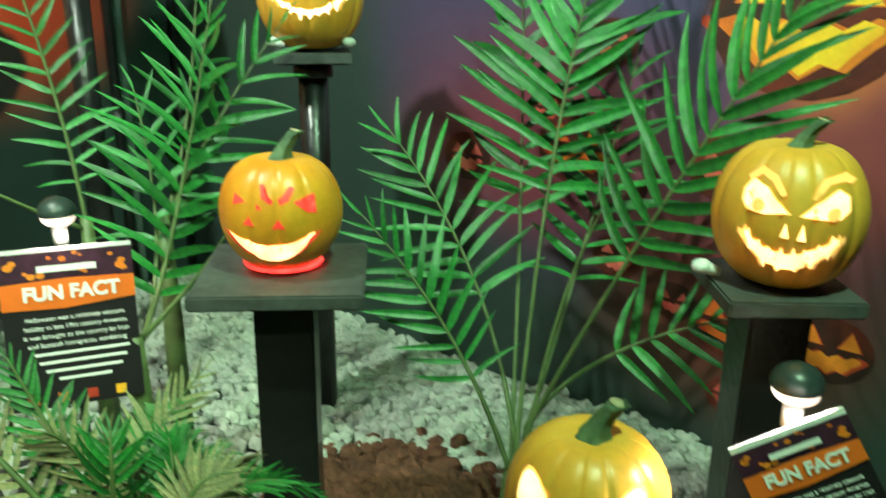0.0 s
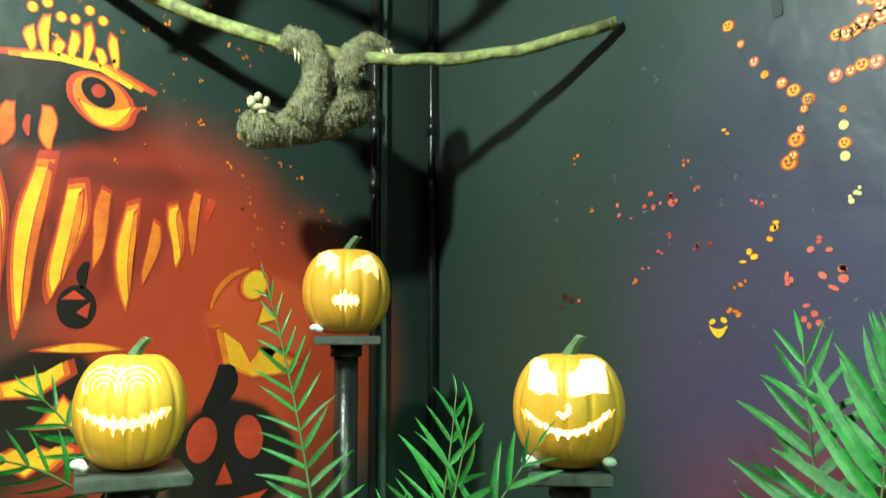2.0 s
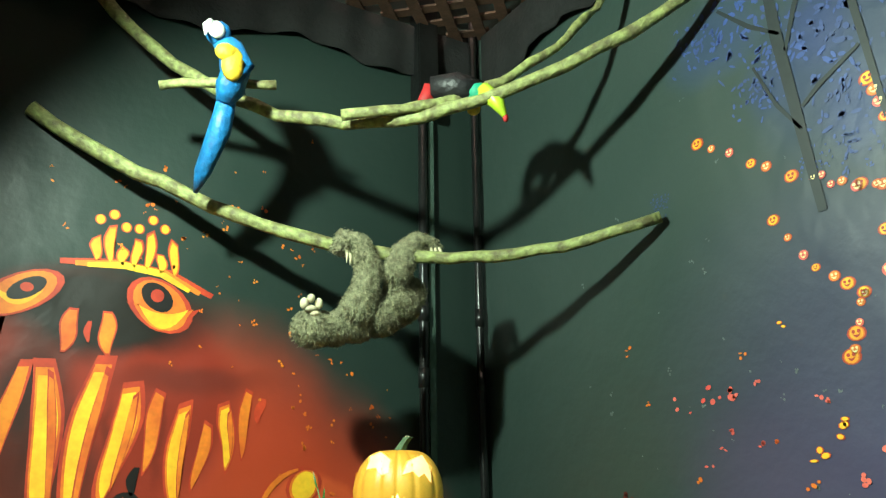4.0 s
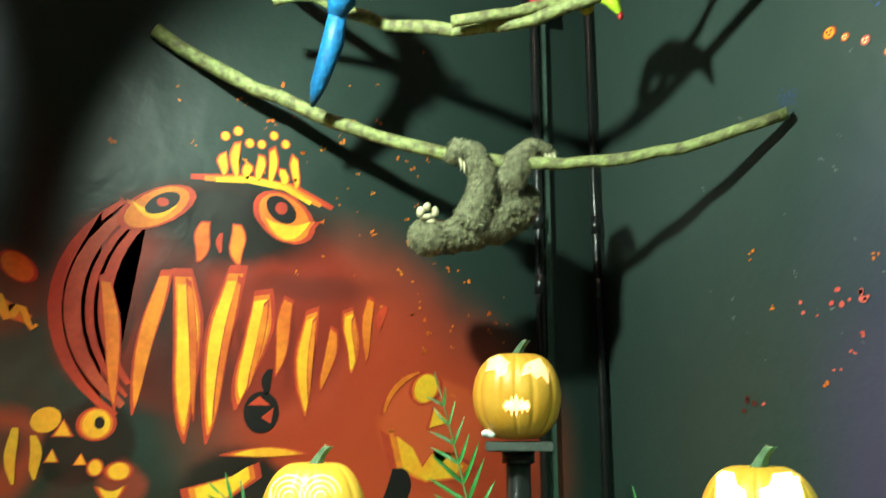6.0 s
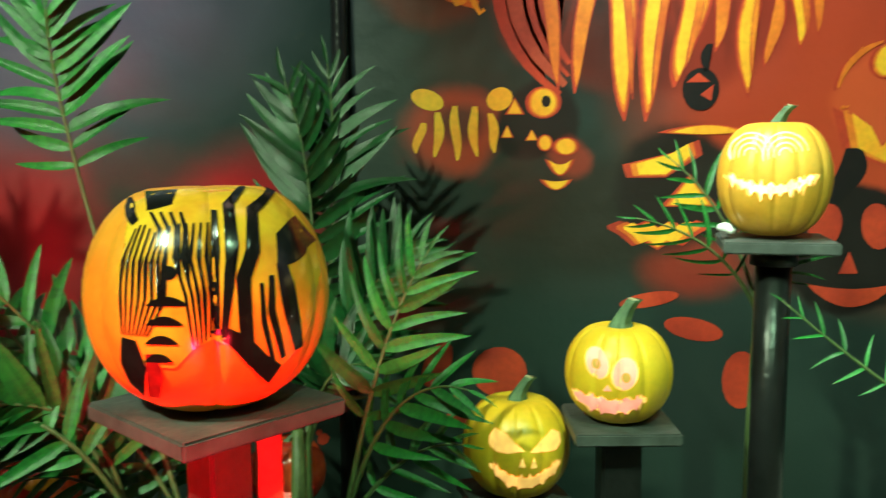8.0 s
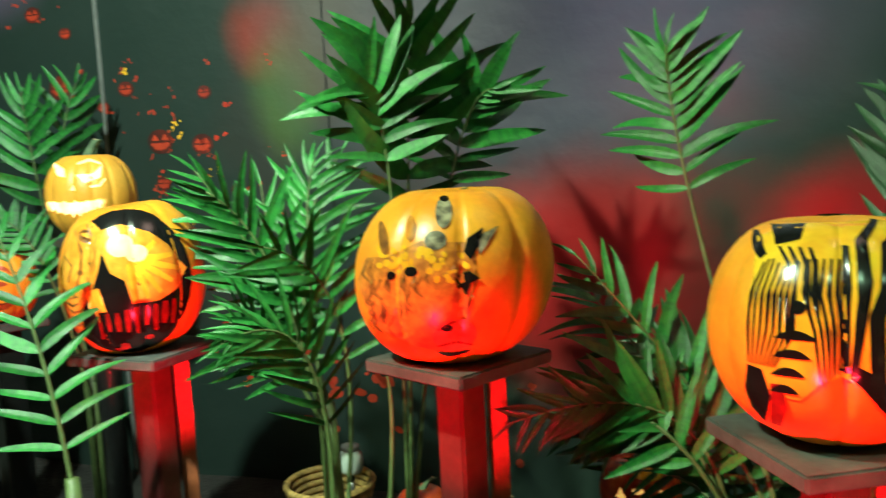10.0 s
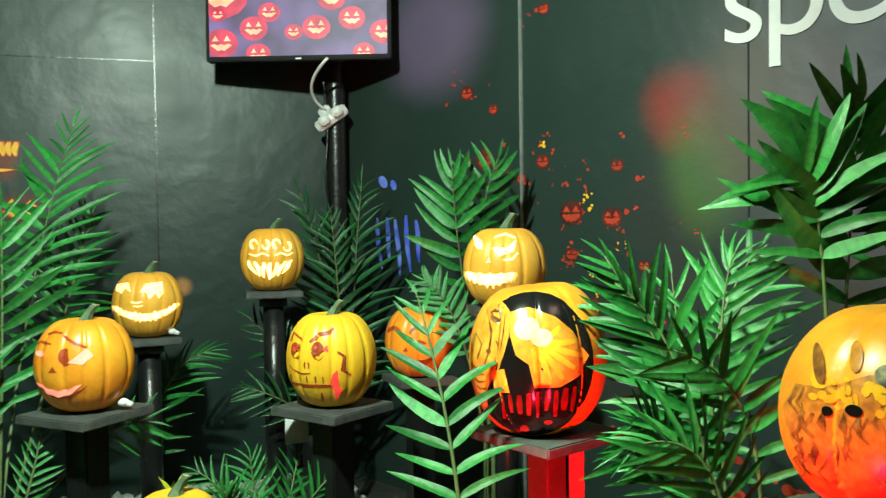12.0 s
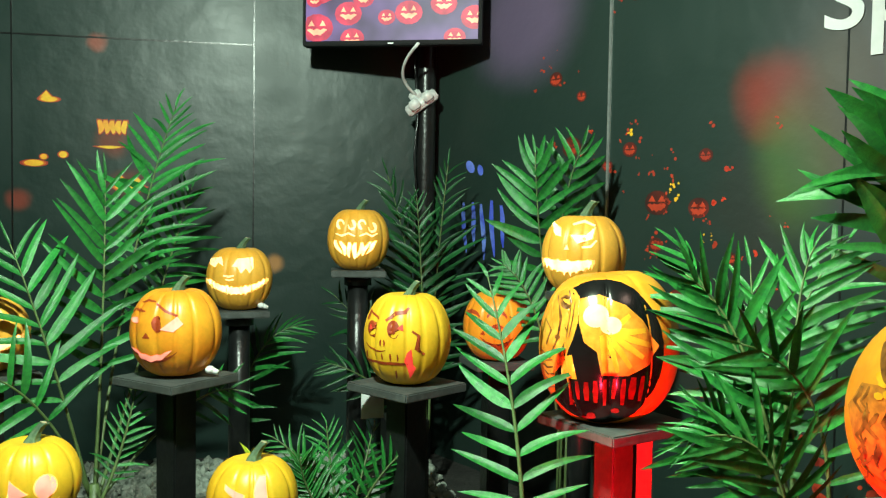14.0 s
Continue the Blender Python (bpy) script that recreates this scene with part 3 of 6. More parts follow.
# pumpkin at the far side of the giant one
prints(wall_middle, "side_grin_print", [strip([(MU(-0.215 + 0.0115 * k), 2.095 - 0.0052 * k + 0.020 * math.sin(k * 1.3)) for k in range(25)], 0.013)], PR_YELLOW, 0.0060, fringe=False)
prints(wall_middle, "side_grin_print", [strip([(MU(-0.22 + 0.033 * k), 2.092 - 0.0145 * k) for k in range(9)], 0.024)], PR_ORANGE, 0.0045, fringe=False)
prints(wall_middle, "side_eye_print", [ell(MU(-0.145), 2.150, 0.052, 0.034), ell(MU(0.005), 2.108, 0.045, 0.028, 42), tri(MU(-0.06), 2.10, 0.014, 0.014), tri(MU(-0.085), 2.115, 0.014, 0.018)], PR_ORANGE, 0.0045)
# two pumpkins below
prints(wall_middle, "low_grin_print", [tooth(MU(-0.105 + 0.045 * k), 1.675 + 0.045 * math.sin(0.65 * k), 1.575 + 0.01 * abs(k - 2), 0.012, 0.016 - 0.008 * k, 0.4) for k in range(5)] + [ell(MU(-0.09), 1.735, 0.045, 0.026, 20), ell(MU(0.10), 1.735, 0.035, 0.03, -25)], PR_YELLOW, 0.0045, fringe=False)
prints(wall_middle, "black_pumpkin_eye_print", [ell(MU(0.215), 1.725, 0.032, 0.034), tri(MU(0.14), 1.715, 0.018, 0.018), tri(MU(0.185), 1.64, 0.012, 0.012), tri(MU(0.12), 1.65, 0.012, 0.014), ell(MU(0.22), 1.62, 0.014, 0.018), ell(MU(0.275), 1.61, 0.024, 0.02), crescent(MU(0.26), 1.555, 0.028, 0.018, 0.02), crescent(MU(0.25), 1.512, 0.03, 0.014, 0.01)], PR_YELLOW, 0.0048)
prints(wall_middle, "pupil_print", [ell(MU(0.222), 1.728, 0.012, 0.015)], PR_BLACK, 0.006)
# yellow-eyed pumpkin half behind the pedestal
prints(wall_middle, "scowling_face_print", [crescent(MU(0.64), 1.655, 0.085, 0.016, -0.01), brow_eye(MU(0.53), 1.575, 0.07, 0.04, -1), tri(MU(0.6), 1.49, 0.05, 0.035), grin(MU(0.52), 1.375, 0.09, 0.032, 0.02, 4, 0.5)], PR_YELLOW, 0.0048)
prints(wall_middle, "small_pumpkin_print", [ell(MU(0.622), 1.755, 0.048, 0.055), tooth(MU(0.64), 1.87, 1.80, 0.012, 0.01)], PR_BLACK, 0.0058)
prints(wall_middle, "small_face_print", [tri(MU(0.615), 1.785, 0.03, 0.012), tri(MU(0.645), 1.75, 0.016, 0.02, 30)], PR_RED, 0.0066)
# orange pumpkin by the corner
prints(wall_middle, "corner_face_print", [ell(MU(1.10), 1.825, 0.034, 0.042, 30), tri(MU(1.135), 1.745, 0.03, 0.026, -15), [(MU(1.01), 1.69), (MU(1.03), 1.60), (MU(1.10), 1.565), (MU(1.18), 1.57), (MU(1.22), 1.60), (MU(1.17), 1.635), (MU(1.15), 1.61), (MU(1.12), 1.64), (MU(1.09), 1.60), (MU(1.06), 1.655)]], PR_YELLOW, 0.0046)
prints(wall_middle, "pumpkin_rim_print", [arc_line(MU(1.12), 1.73, 0.15, 0.145, 10, 75, 0.008)], PR_ORANGE, 0.004)
prints(wall_middle, "black_jack_print", [tooth(MU(1.02), 1.60, 1.44, 0.035, 0.04)], PR_BLACK, 0.004)
prints(wall_middle, "black_jack_face_print", [ell(MU(0.955), 1.395, 0.042, 0.062, 12), ell(MU(1.09), 1.395, 0.042, 0.062, -12), tri(MU(1.02), 1.30, 0.025, 0.03), crescent(MU(1.03), 1.215, 0.12, 0.035, 0.03)], PR_RED, 0.0052)
prints(wall_middle, "low_red_print", [ell(MU(-0.07), 1.02, 0.035, 0.07, 25), ell(MU(0.10), 1.0, 0.075, 0.07), tri(MU(-0.02), 0.90, 0.035, 0.05), ell(MU(0.62), 1.12, 0.08, 0.03, 12), ell(MU(0.75), 0.98, 0.05, 0.08), ell(MU(0.5), 1.2, 0.08, 0.02, -10)], PR_RED, 0.004)
rng = random.Random(7)


def lights_print(parent, name, material, spots, size, lift):
    outlines = []
    for u, z, su, sz, count in spots:
        for _ in range(int(count * 1.4)):
            r = size * 0.72 * rng.uniform(0.5, 1.5)
            a, b = rng.gauss(u, su), rng.gauss(z, sz)
            for _ in range(rng.choice((1, 2, 3, 4))):
                outlines.append(ell(a + rng.gauss(0, r * 0.8), b + rng.gauss(0, r * 0.8), r * rng.uniform(0.4, 1), r * rng.uniform(0.3, 0.9), rng.uniform(0, 180), 7))
    return tagged(prints(parent, name, outlines, material, lift), kind="stuff")


lights_print(wall_middle, "lantern_dots_print", PR_ORANGE, [(0.95, 2.35, 0.12, 0.14, 16), (0.68, 2.2, 0.06, 0.2, 14), (1.2, 2.62, 0.15, 0.08, 10), (0.8, 2.6, 0.15, 0.12, 12), (0.45, 1.95, 0.06, 0.15, 12)], 0.007, 0.0045)


def lantern_run(name, a, b, sag, count, size, materials, face=True):
    """Printed lanterns strung from a to b (x, z) with small dark or bright faces."""
    for i in range(count):
        s = (i + rng.uniform(-0.2, 0.2)) / max(1, count - 1)
        u, z = 2.6 - (a[0] + (b[0] - a[0]) * s), a[1] + (b[1] - a[1]) * s - sag * 4 * s * (1 - s) + rng.uniform(-0.008, 0.008)
        r = size * rng.uniform(0.7, 1.25)
        body = materials[i % len(materials)]
        prints(wall_right, name, [ell(u, z, r, r * 0.92, 0, 12)], body, 0.004)
        if face:
            prints(wall_right, "lantern_face_print", [ell(u - r * 0.4, z + r * 0.25, r * 0.28, r * 0.28, 0, 7), ell(u + r * 0.4, z + r * 0.25, r * 0.28, r * 0.28, 0, 7), crescent(u, z - r * 0.35, r * 0.6, r * 0.25, r * 0.3)], PR_CREAM if body is not PR_YELLOW else PR_RED, 0.0065)


WARM = (PR_YELLOW, PR_ORANGE, PR_PINK, PR_YELLOW, PR_ORANGE)
lantern_run("lantern_string_print", (-1.616, 2.635), (-1.17, 2.36), 0.02, 10, 0.012, WARM)
lantern_run("lantern_string_print", (-1.425, 2.367), (-1.24, 2.16), 0.03, 7, 0.011, WARM)
lantern_run("lantern_string_print", (-1.241, 2.161), (-1.289, 2.03), 0.0, 6, 0.012, WARM)
lantern_run("lantern_string_print", (-1.29, 2.43), (-1.09, 2.31), 0.0, 6, 0.013, (PR_PINK, PR_ORANGE))
lantern_run("lantern_string_print", (-1.155, 2.60), (-1.10, 2.32), 0.0, 9, 0.013, WARM)
lantern_run("lantern_string_print", (-1.175, 2.27), (-1.09, 2.28), 0.0, 6, 0.015, (PR_YELLOW, PR_ORANGE))
lantern_run("lantern_string_print", (-1.18, 2.19), (-1.05, 2.2), 0.0, 6, 0.013, (PR_PINK, PR_ORANGE, PR_YELLOW))
lantern_run("lantern_string_print", (-1.17, 2.12), (-1.17, 2.03), 0.0, 4, 0.009, (PR_YELLOW, PR_CREAM))
lantern_run("lantern_string_print", (-1.06, 2.75), (-0.95, 2.05), 0.0, 14, 0.013, WARM)
lantern_run("lantern_string_print", (-0.98, 2.7), (-0.75, 2.2), 0.05, 10, 0.013, WARM)
for x, z, size, many, colour in ((-1.743, 1.985, 0.012, 2, PR_PINK), (-1.69, 1.975, 0.010, 2, PR_PINK), (-1.645, 2.005, 0.012, 3, PR_PINK), (-1.585, 1.995, 0.015, 4, PR_PINK), (-1.61, 1.92, 0.010, 3, PR_PINK), (-1.635, 1.875, 0.008, 2, PR_PINK), (-1.67, 1.835, 0.009, 2, PR_PINK), (-1.695, 1.808, 0.010, 2, PR_ORANGE),
                              (-1.53, 1.885, 0.010, 3, PR_PINK), (-1.49, 1.88, 0.008, 2, PR_ORANGE), (-1.52, 2.02, 0.009, 3, PR_PINK), (-1.552, 2.079, 0.008, 3, PR_ORANGE), (-1.431, 2.13, 0.007, 2, PR_YELLOW), (-1.367, 1.96, 0.010, 4, PR_PINK), (-1.326, 1.91, 0.013, 4, PR_YELLOW), (-1.39, 1.85, 0.011, 3, PR_YELLOW), (-1.41, 1.79, 0.009, 3, PR_ORANGE),
                              (-1.435, 1.74, 0.010, 4, PR_ORANGE), (-1.24, 1.87, 0.014, 4, PR_PINK), (-1.307, 1.80, 0.011, 4, PR_PINK), (-1.259, 1.71, 0.013, 5, PR_PINK), (-1.20, 1.80, 0.016, 5, PR_PINK), (-1.911, 2.143, 0.008, 3, PR_ORANGE), (-1.868, 2.002, 0.007, 3, PR_ORANGE), (-1.95, 1.78, 0.014, 4, PR_DEEP), (-1.92, 1.745, 0.010, 1, PR_PINK), (-1.15, 1.95, 0.010, 5, PR_CREAM)):
    outlines = [ell(2.6 - x + rng.gauss(0, size), z + rng.gauss(0, size), size * rng.uniform(0.4, 0.8), size * rng.uniform(0.25, 0.6), rng.uniform(-30, 30), 8) for _ in range(many)]
    prints(wall_right, "lantern_dots_print", outlines, colour, 0.0045)
lights_print(wall_right, "pale_speck_print", PR_GREY, [(4.1, 2.2, 0.25, 0.3, 14), (3.8, 2.0, 0.2, 0.2, 12), (4.35, 1.9, 0.2, 0.2, 10)], 0.005, 0.004)
# trees against the blue dusk
sky = random.Random(21)
for x, z, size in ((-1.57, 2.90, 0.07), (-1.45, 2.88, 0.10), (-1.38, 2.74, 0.07), (-1.41, 2.68, 0.06), (-1.26, 2.77, 0.11), (-1.20, 2.60, 0.09), (-1.21, 2.47, 0.05), (-1.15, 2.85, 0.10), (-1.75, 2.51, 0.03), (-1.31, 2.46, 0.03)):
    prints(wall_right, "dusk_sky_print", [ell(2.6 - x + sky.gauss(0, size * 0.55), z + sky.gauss(0, size * 0.55), size * sky.uniform(0.05, 0.17), size * sky.uniform(0.03, 0.08), sky.uniform(0, 180), 6) for _ in range(48)], PR_DUSK, 0.0035)
for x0, z0, x1, z1, half in ((-1.36, 3.1, -1.30, 2.35, 0.016), (-1.33, 2.75, -1.20, 3.0, 0.007), (-1.31, 2.6, -1.16, 2.68, 0.006), (-1.34, 2.8, -1.5, 2.95, 0.006), (-1.17, 3.1, -1.13, 2.5, 0.010), (-1.32, 2.55, -1.42, 2.75, 0.005)):
    prints(wall_right, "tree_print", [strip([(2.6 - x0, z0), (2.6 - x0 * 0.6 - x1 * 0.4 + 0.012, z0 * 0.6 + z1 * 0.4), (2.6 - x1, z1)], half)], PR_BARK, 0.0062)
prints(wall_right, "smiling_lantern_print", [crescent(4.075, 1.69, 0.026, 0.014, 0.016), ell(4.06, 1.715, 0.009, 0.006, 20), ell(4.09, 1.712, 0.009, 0.006, -20)], PR_YELLOW, 0.005, fringe=False)
# orange jack prints low on the right wall
for u, z, s in ((3.27, 1.52, 0.2), (3.33, 0.90, 0.10), (3.14, 0.90, 0.09), (3.72, 1.22, 0.11)):
    prints(wall_right, "lantern_body_print", [ell(u, z, s * 0.9, s * 0.76)], PR_DEEP, 0.003)
    prints(wall_right, "lantern_face_print", [tri(u - s * 0.4, z + s * 0.3, s * 0.22, s * 0.2), tri(u + s * 0.4, z + s * 0.3, s * 0.22, s * 0.2), grin(u, z - s * 0.3, s * 0.65, s * 0.24, s * 0.2, 4)], PR_YELLOW if s > 0.15 else PR_ORANGE, 0.0045)
# half-hidden coral lanterns behind the palm
for x, z, r in ((-1.00, 0.99, 0.06), (-0.86, 0.92, 0.05), (-1.42, 1.16, 0.07), (-1.20, 1.30, 0.05), (-0.78, 1.22, 0.08), (-1.05, 1.45, 0.06), (-0.72, 0.74, 0.05)):
    u = 2.6 - x
    prints(wall_right, "lantern_body_print", [ell(u, z, r, r * 0.85)], PR_DEEP, 0.0028)
    prints(wall_right, "lantern_face_print", [tri(u - r * 0.4, z + r * 0.3, r * 0.25, r * 0.2), tri(u + r * 0.4, z + r * 0.3, r * 0.25, r * 0.2), grin(u, z - r * 0.3, r * 0.65, r * 0.26, r * 0.2, 4)], PR_PINK, 0.0047)
# left wall: u from the bend towards the screen corner
lights_print(wall_left, "jack_dots_print", PR_RED, [(2.2, 1.75, 0.04, 0.02, 7), (2.05, 1.74, 0.03, 0.02, 6), (2.28, 1.93, 0.06, 0.05, 8), (2.2, 1.62, 0.03, 0.02, 6), (2.0, 1.86, 0.12, 0.12, 10), (2.55, 1.95, 0.06, 0.04, 9), (2.65, 2.18, 0.06, 0.06, 6), (2.3, 2.42, 0.03, 0.02, 4), (1.95, 1.55, 0.1, 0.08, 8), (2.15, 1.35, 0.1, 0.1, 10)], 0.0095, 0.003)
lights_print(wall_left, "jack_dots_print", PR_YELLOW, [(2.13, 1.81, 0.02, 0.02, 3), (2.3, 1.99, 0.01, 0.02, 2), (2.0, 1.66, 0.03, 0.03, 3), (2.12, 1.48, 0.02, 0.03, 3)], 0.009, 0.0046)
lights_print(wall_left, "low_jack_print", PR_RED, [(0.3, 0.95, 0.25, 0.08, 9), (1.0, 0.95, 0.3, 0.08, 12), (1.6, 1.0, 0.2, 0.1, 9)], 0.026, 0.004)
for u, z, s in ((2.20, 1.76, 0.045), (2.05, 1.745, 0.036), (2.20, 1.63, 0.026), (2.31, 1.93, 0.028), (2.56, 1.95, 0.042), (2.03, 1.90, 0.024), (2.64, 2.19, 0.03), (2.40, 1.88, 0.022), (2.30, 2.42, 0.024), (1.94, 1.60, 0.022), (2.12, 1.47, 0.03), (2.52, 2.12, 0.022)):
    prints(wall_left, "lantern_body_print", [ell(u, z, s, s * 0.85)], PR_DEEP, 0.003)
    prints(wall_left, "lantern_face_print", [tri(u - s * 0.4, z + s * 0.3, s * 0.3, s * 0.22), tri(u + s * 0.4, z + s * 0.3, s * 0.3, s * 0.22), grin(u, z - s * 0.35, s * 0.75, s * 0.3, s * 0.2, 4)], PR_RED, 0.0045)
prints(wall_left, "blue_ghost_print", [ell(3.09, 1.90, 0.03, 0.02, 40), ell(3.03, 1.885, 0.022, 0.016, 60)] + [tooth(3.13 - 0.055 * k, 1.76 + 0.02 * math.sin(k * 3), 1.56 + 0.03 * math.sin(k * 2), 0.012, -0.02) for k in range(5)], PR_BLUE, 0.004)
prints(wall_screen, "lantern_face_print", [tooth(1.215 + 0.022 * k, 2.055, 2.005, 0.010) for k in range(5)] + [crescent(1.27, 1.955, 0.045, 0.008, 0.0), tri(1.17, 1.83, 0.02, 0.012), tri(1.23, 1.835, 0.02, 0.012), grin(1.2, 1.79, 0.05, 0.014, 0.01, 4)], PR_YELLOW, 0.004)
prints(wall_screen, "lantern_face_print", [ell(1.545, 1.885, 0.035, 0.012), ell(1.51, 1.91, 0.012, 0.01), ell(1.44, 1.92, 0.014, 0.012), tri(1.5, 2.15, 0.02, 0.012), ell(1.49, 2.13, 0.03, 0.01)], PR_YELLOW, 0.004)


def letters(parent, name, text, size, m, material, align="LEFT", shear=0.0, bold=0.0):
    data = bpy.data.curves.new(name, "FONT")
    data.body, data.size, data.align_x, data.extrude, data.shear, data.offset = text, size, align, 0.0008, shear, bold
    data.materials.append(material)
    ob = new(name, data)
    ob.parent, ob.matrix_basis = parent, m
    return ob


word = letters(wall_left, "lettering", "spectacular", 0.335, pose(1.70, 0.004, 2.205, 90, 0, 180), PRINT_WHITE)
word.data.space_character = 0.92
swirl = [(0.45, 0.004, 2.07), (0.38, 0.004, 2.10), (0.26, 0.004, 2.16), (0.22, 0.004, 2.215), (0.25, 0.004, 2.24), (0.28, 0.004, 2.20), (0.22, 0.004, 2.14), (0.14, 0.004, 2.115), (0.08, 0.004, 2.13), (0.10, 0.004, 2.165), (0.2, 0.004, 2.165), (0.3, 0.004, 2.13)]
pts = []
for a, b, c in zip(swirl, swirl[1:], swirl[2:]):
    pts += [Vector(a) * 0.5 + Vector(b) * 0.5] + [Vector(a) * 0.125 + Vector(b) * 0.75 + Vector(c) * 0.125]
part("flourish", tube(pts, 0.008, 6), PRINT_WHITE, wall_left)


# ---- pumpkins ----
def gourd(theta, phi, R, H, lobes, lift=1.0, lean=0.0):
    """A point of a ribbed pumpkin's skin; theta 0 is its face (its own -y), phi the height angle."""
    c = math.cos(phi)
    r = R * abs(c) ** 0.8 * lift
    rib = abs(math.sin(lobes * theta / 2 + 0.6 * math.sin(3 * theta)))
    r *= 1.0 - 0.028 * (1 - rib) ** 2 - 0.034 * (1 - rib) ** 7
    z = H / 2 * math.sin(phi) * lift
    z -= 0.075 * H * math.exp(-(r / (0.36 * R)) ** 2) * (1 if phi > 0 else -0.6)
    return Vector((r * math.sin(theta) + lean * z, -r * math.cos(theta), z))


def on_skin(a, b, R, H, lobes, lift, lean=0.0):
    b = max(-0.97, min(0.97, b))
    phi = math.asin(b)
    s = max(-0.98, min(0.98, a / max(0.15, math.cos(phi) ** 0.8)))
    return gourd(math.asin(s), phi, R, H, lobes, lift, lean)


def skin_shape(name, outlines, R, H, lobes, material, parent, lift=1.012, lean=0.0, label=""):
    """Carved or painted shapes laid on the skin, with a rim that runs into it."""
    bm = bmesh.new()
    for o in outlines:
        dense = []
        for p, q in zip(o, o[1:] + o[:1]):
            n = max(1, int(math.hypot(p[0] - q[0], p[1] - q[1]) / 0.09))
            dense += [(p[0] + (q[0] - p[0]) * i / n, p[1] + (q[1] - p[1]) * i / n) for i in range(n)]
        try:
            bm.faces.new([bm.verts.new((x, 0, z)) for x, z in dense])
        except ValueError:
            pass
    bmesh.ops.triangulate(bm, faces=bm.faces, ngon_method="BEAUTY")
    for _ in range(6):
        long = [e for e in bm.edges if e.calc_length() > 0.085]
        if long:
            bmesh.ops.subdivide_edges(bm, edges=long, cuts=1)
            bmesh.ops.triangulate(bm, faces=bm.faces)
    for v in bm.verts:
        v.co = on_skin(v.co.x, v.co.z, R, H, lobes, lift, lean)
    bmesh.ops.recalc_face_normals(bm, faces=bm.faces)
    return part(name, bm, material, parent, label)


def pumpkin(name, where, width, height, toward, label, rind, lobes=11, stem=0.045, faces=(), lean=0.0, roll=0.0, group="carved pumpkins"):
    R, H, stem = width / 2, height, stem * 1.25
    turn = math.degrees(math.atan2(toward[1] - where[1], toward[0] - where[0])) + 90
    base = empty(name, pose(where[0], where[1], where[2] - H * 0.47, 0, roll, turn), label, "pumpkin", group)
    bm = bmesh.new()
    seg, ring = 132, 28
    rows_ = [[bm.verts.new(gourd(k * math.tau / seg, -math.pi / 2 + math.pi * (i + 0.5) / ring, R, H, lobes, 1, lean)) for k in range(seg)] for i in range(ring)]
    for q, s in zip(rows_, rows_[1:]):
        for k in range(seg):
            bm.faces.new((q[k], q[(k + 1) % seg], s[(k + 1) % seg], s[k]))
    bm.faces.new(rows_[0][::-1]), bm.faces.new(rows_[-1])
    lifted = Matrix.Translation((0, 0, H * 0.47))
    ob = part("rind", bm, rind, base)
    ob.matrix_basis = lifted
    if stem:
        z0 = H * 0.38
        s1 = bmesh.new()
        rings = []
        for q, (wide, high) in enumerate(((1.25, -0.06), (0.86, 0.04), (0.56, 0.22), (0.40, 0.55), (0.32, 0.95), (0.30, 1.3), (0.33, 1.47))):
            c = Vector((0.012 * max(0, high) ** 2, 0.003 * high, z0 + stem * high))
            rings.append([s1.verts.new(c + Vector((math.cos(a), math.sin(a), 0)) * stem * wide * (1 + (0.26 if q < 2 else 0.14) * math.cos(5 * a + 0.5 * q * 0.4))) for a in (k * math.tau / 30 for k in range(30))])
        for q, p in zip(rings, rings[1:]):
            for k in range(30):
                s1.faces.new((q[k], q[(k + 1) % 30], p[(k + 1) % 30], p[k]))
        s1.faces.new(rings[-1])
        st = part("stem", s1, STEM, base)
        st.matrix_basis = lifted
        cut = part("stem_end", tube([(0.0255, 0.0044, z0 + stem * 1.44), (0.026, 0.0045, z0 + stem * 1.50)], stem * 0.27, 12), STEM_CUT, st)
    for kind, outlines, material, lift in faces:
        for one in [[o] for o in outlines] if len(outlines) < 12 else [outlines]:
            f = skin_shape(kind, one, R, H, lobes, material, base, lift, lean)
            if len(one) > 1:
                tagged(f, kind="stuff")
            f.matrix_basis = lifted
    return base


def carved(outlines, material=LIT, edge=LIT_SOFT):
    return [("carved_edge", halo(outlines), edge, 1.006), ("carved_face", outlines, material, 1.013)]


AT = (-0.32, 0.1, 1.6)
CUT = mat("red_lit_cut", (0.46, 0.06, 0.012), 0.5, vary=0.3)
CHIPPED = mat("pale_carved_flesh", (0.85, 0.42, 0.08), 0.6, vary=0.15)
faceB = [fang_grin(0, -0.29, 0.73, 0.035, 0.34, 9, 0.11, 6, 0.04),
         [(-0.64, 0.76), (-0.55, 0.84), (-0.35, 0.82), (-0.32, 0.66), (-0.18, 0.58), (-0.16, 0.29), (-0.32, 0.33), (-0.45, 0.29), (-0.64, 0.38)],
         [(0.05, 0.27), (0.03, 0.60), (0.18, 0.66), (0.26, 0.82), (0.51, 0.84), (0.65, 0.76), (0.63, 0.56), (0.68, 0.31), (0.47, 0.33), (0.28, 0.29)],
         strip([(-0.16, 0.02), (-0.05, -0.04), (0.04, 0.04), (0.02, 0.15)], 0.045)]
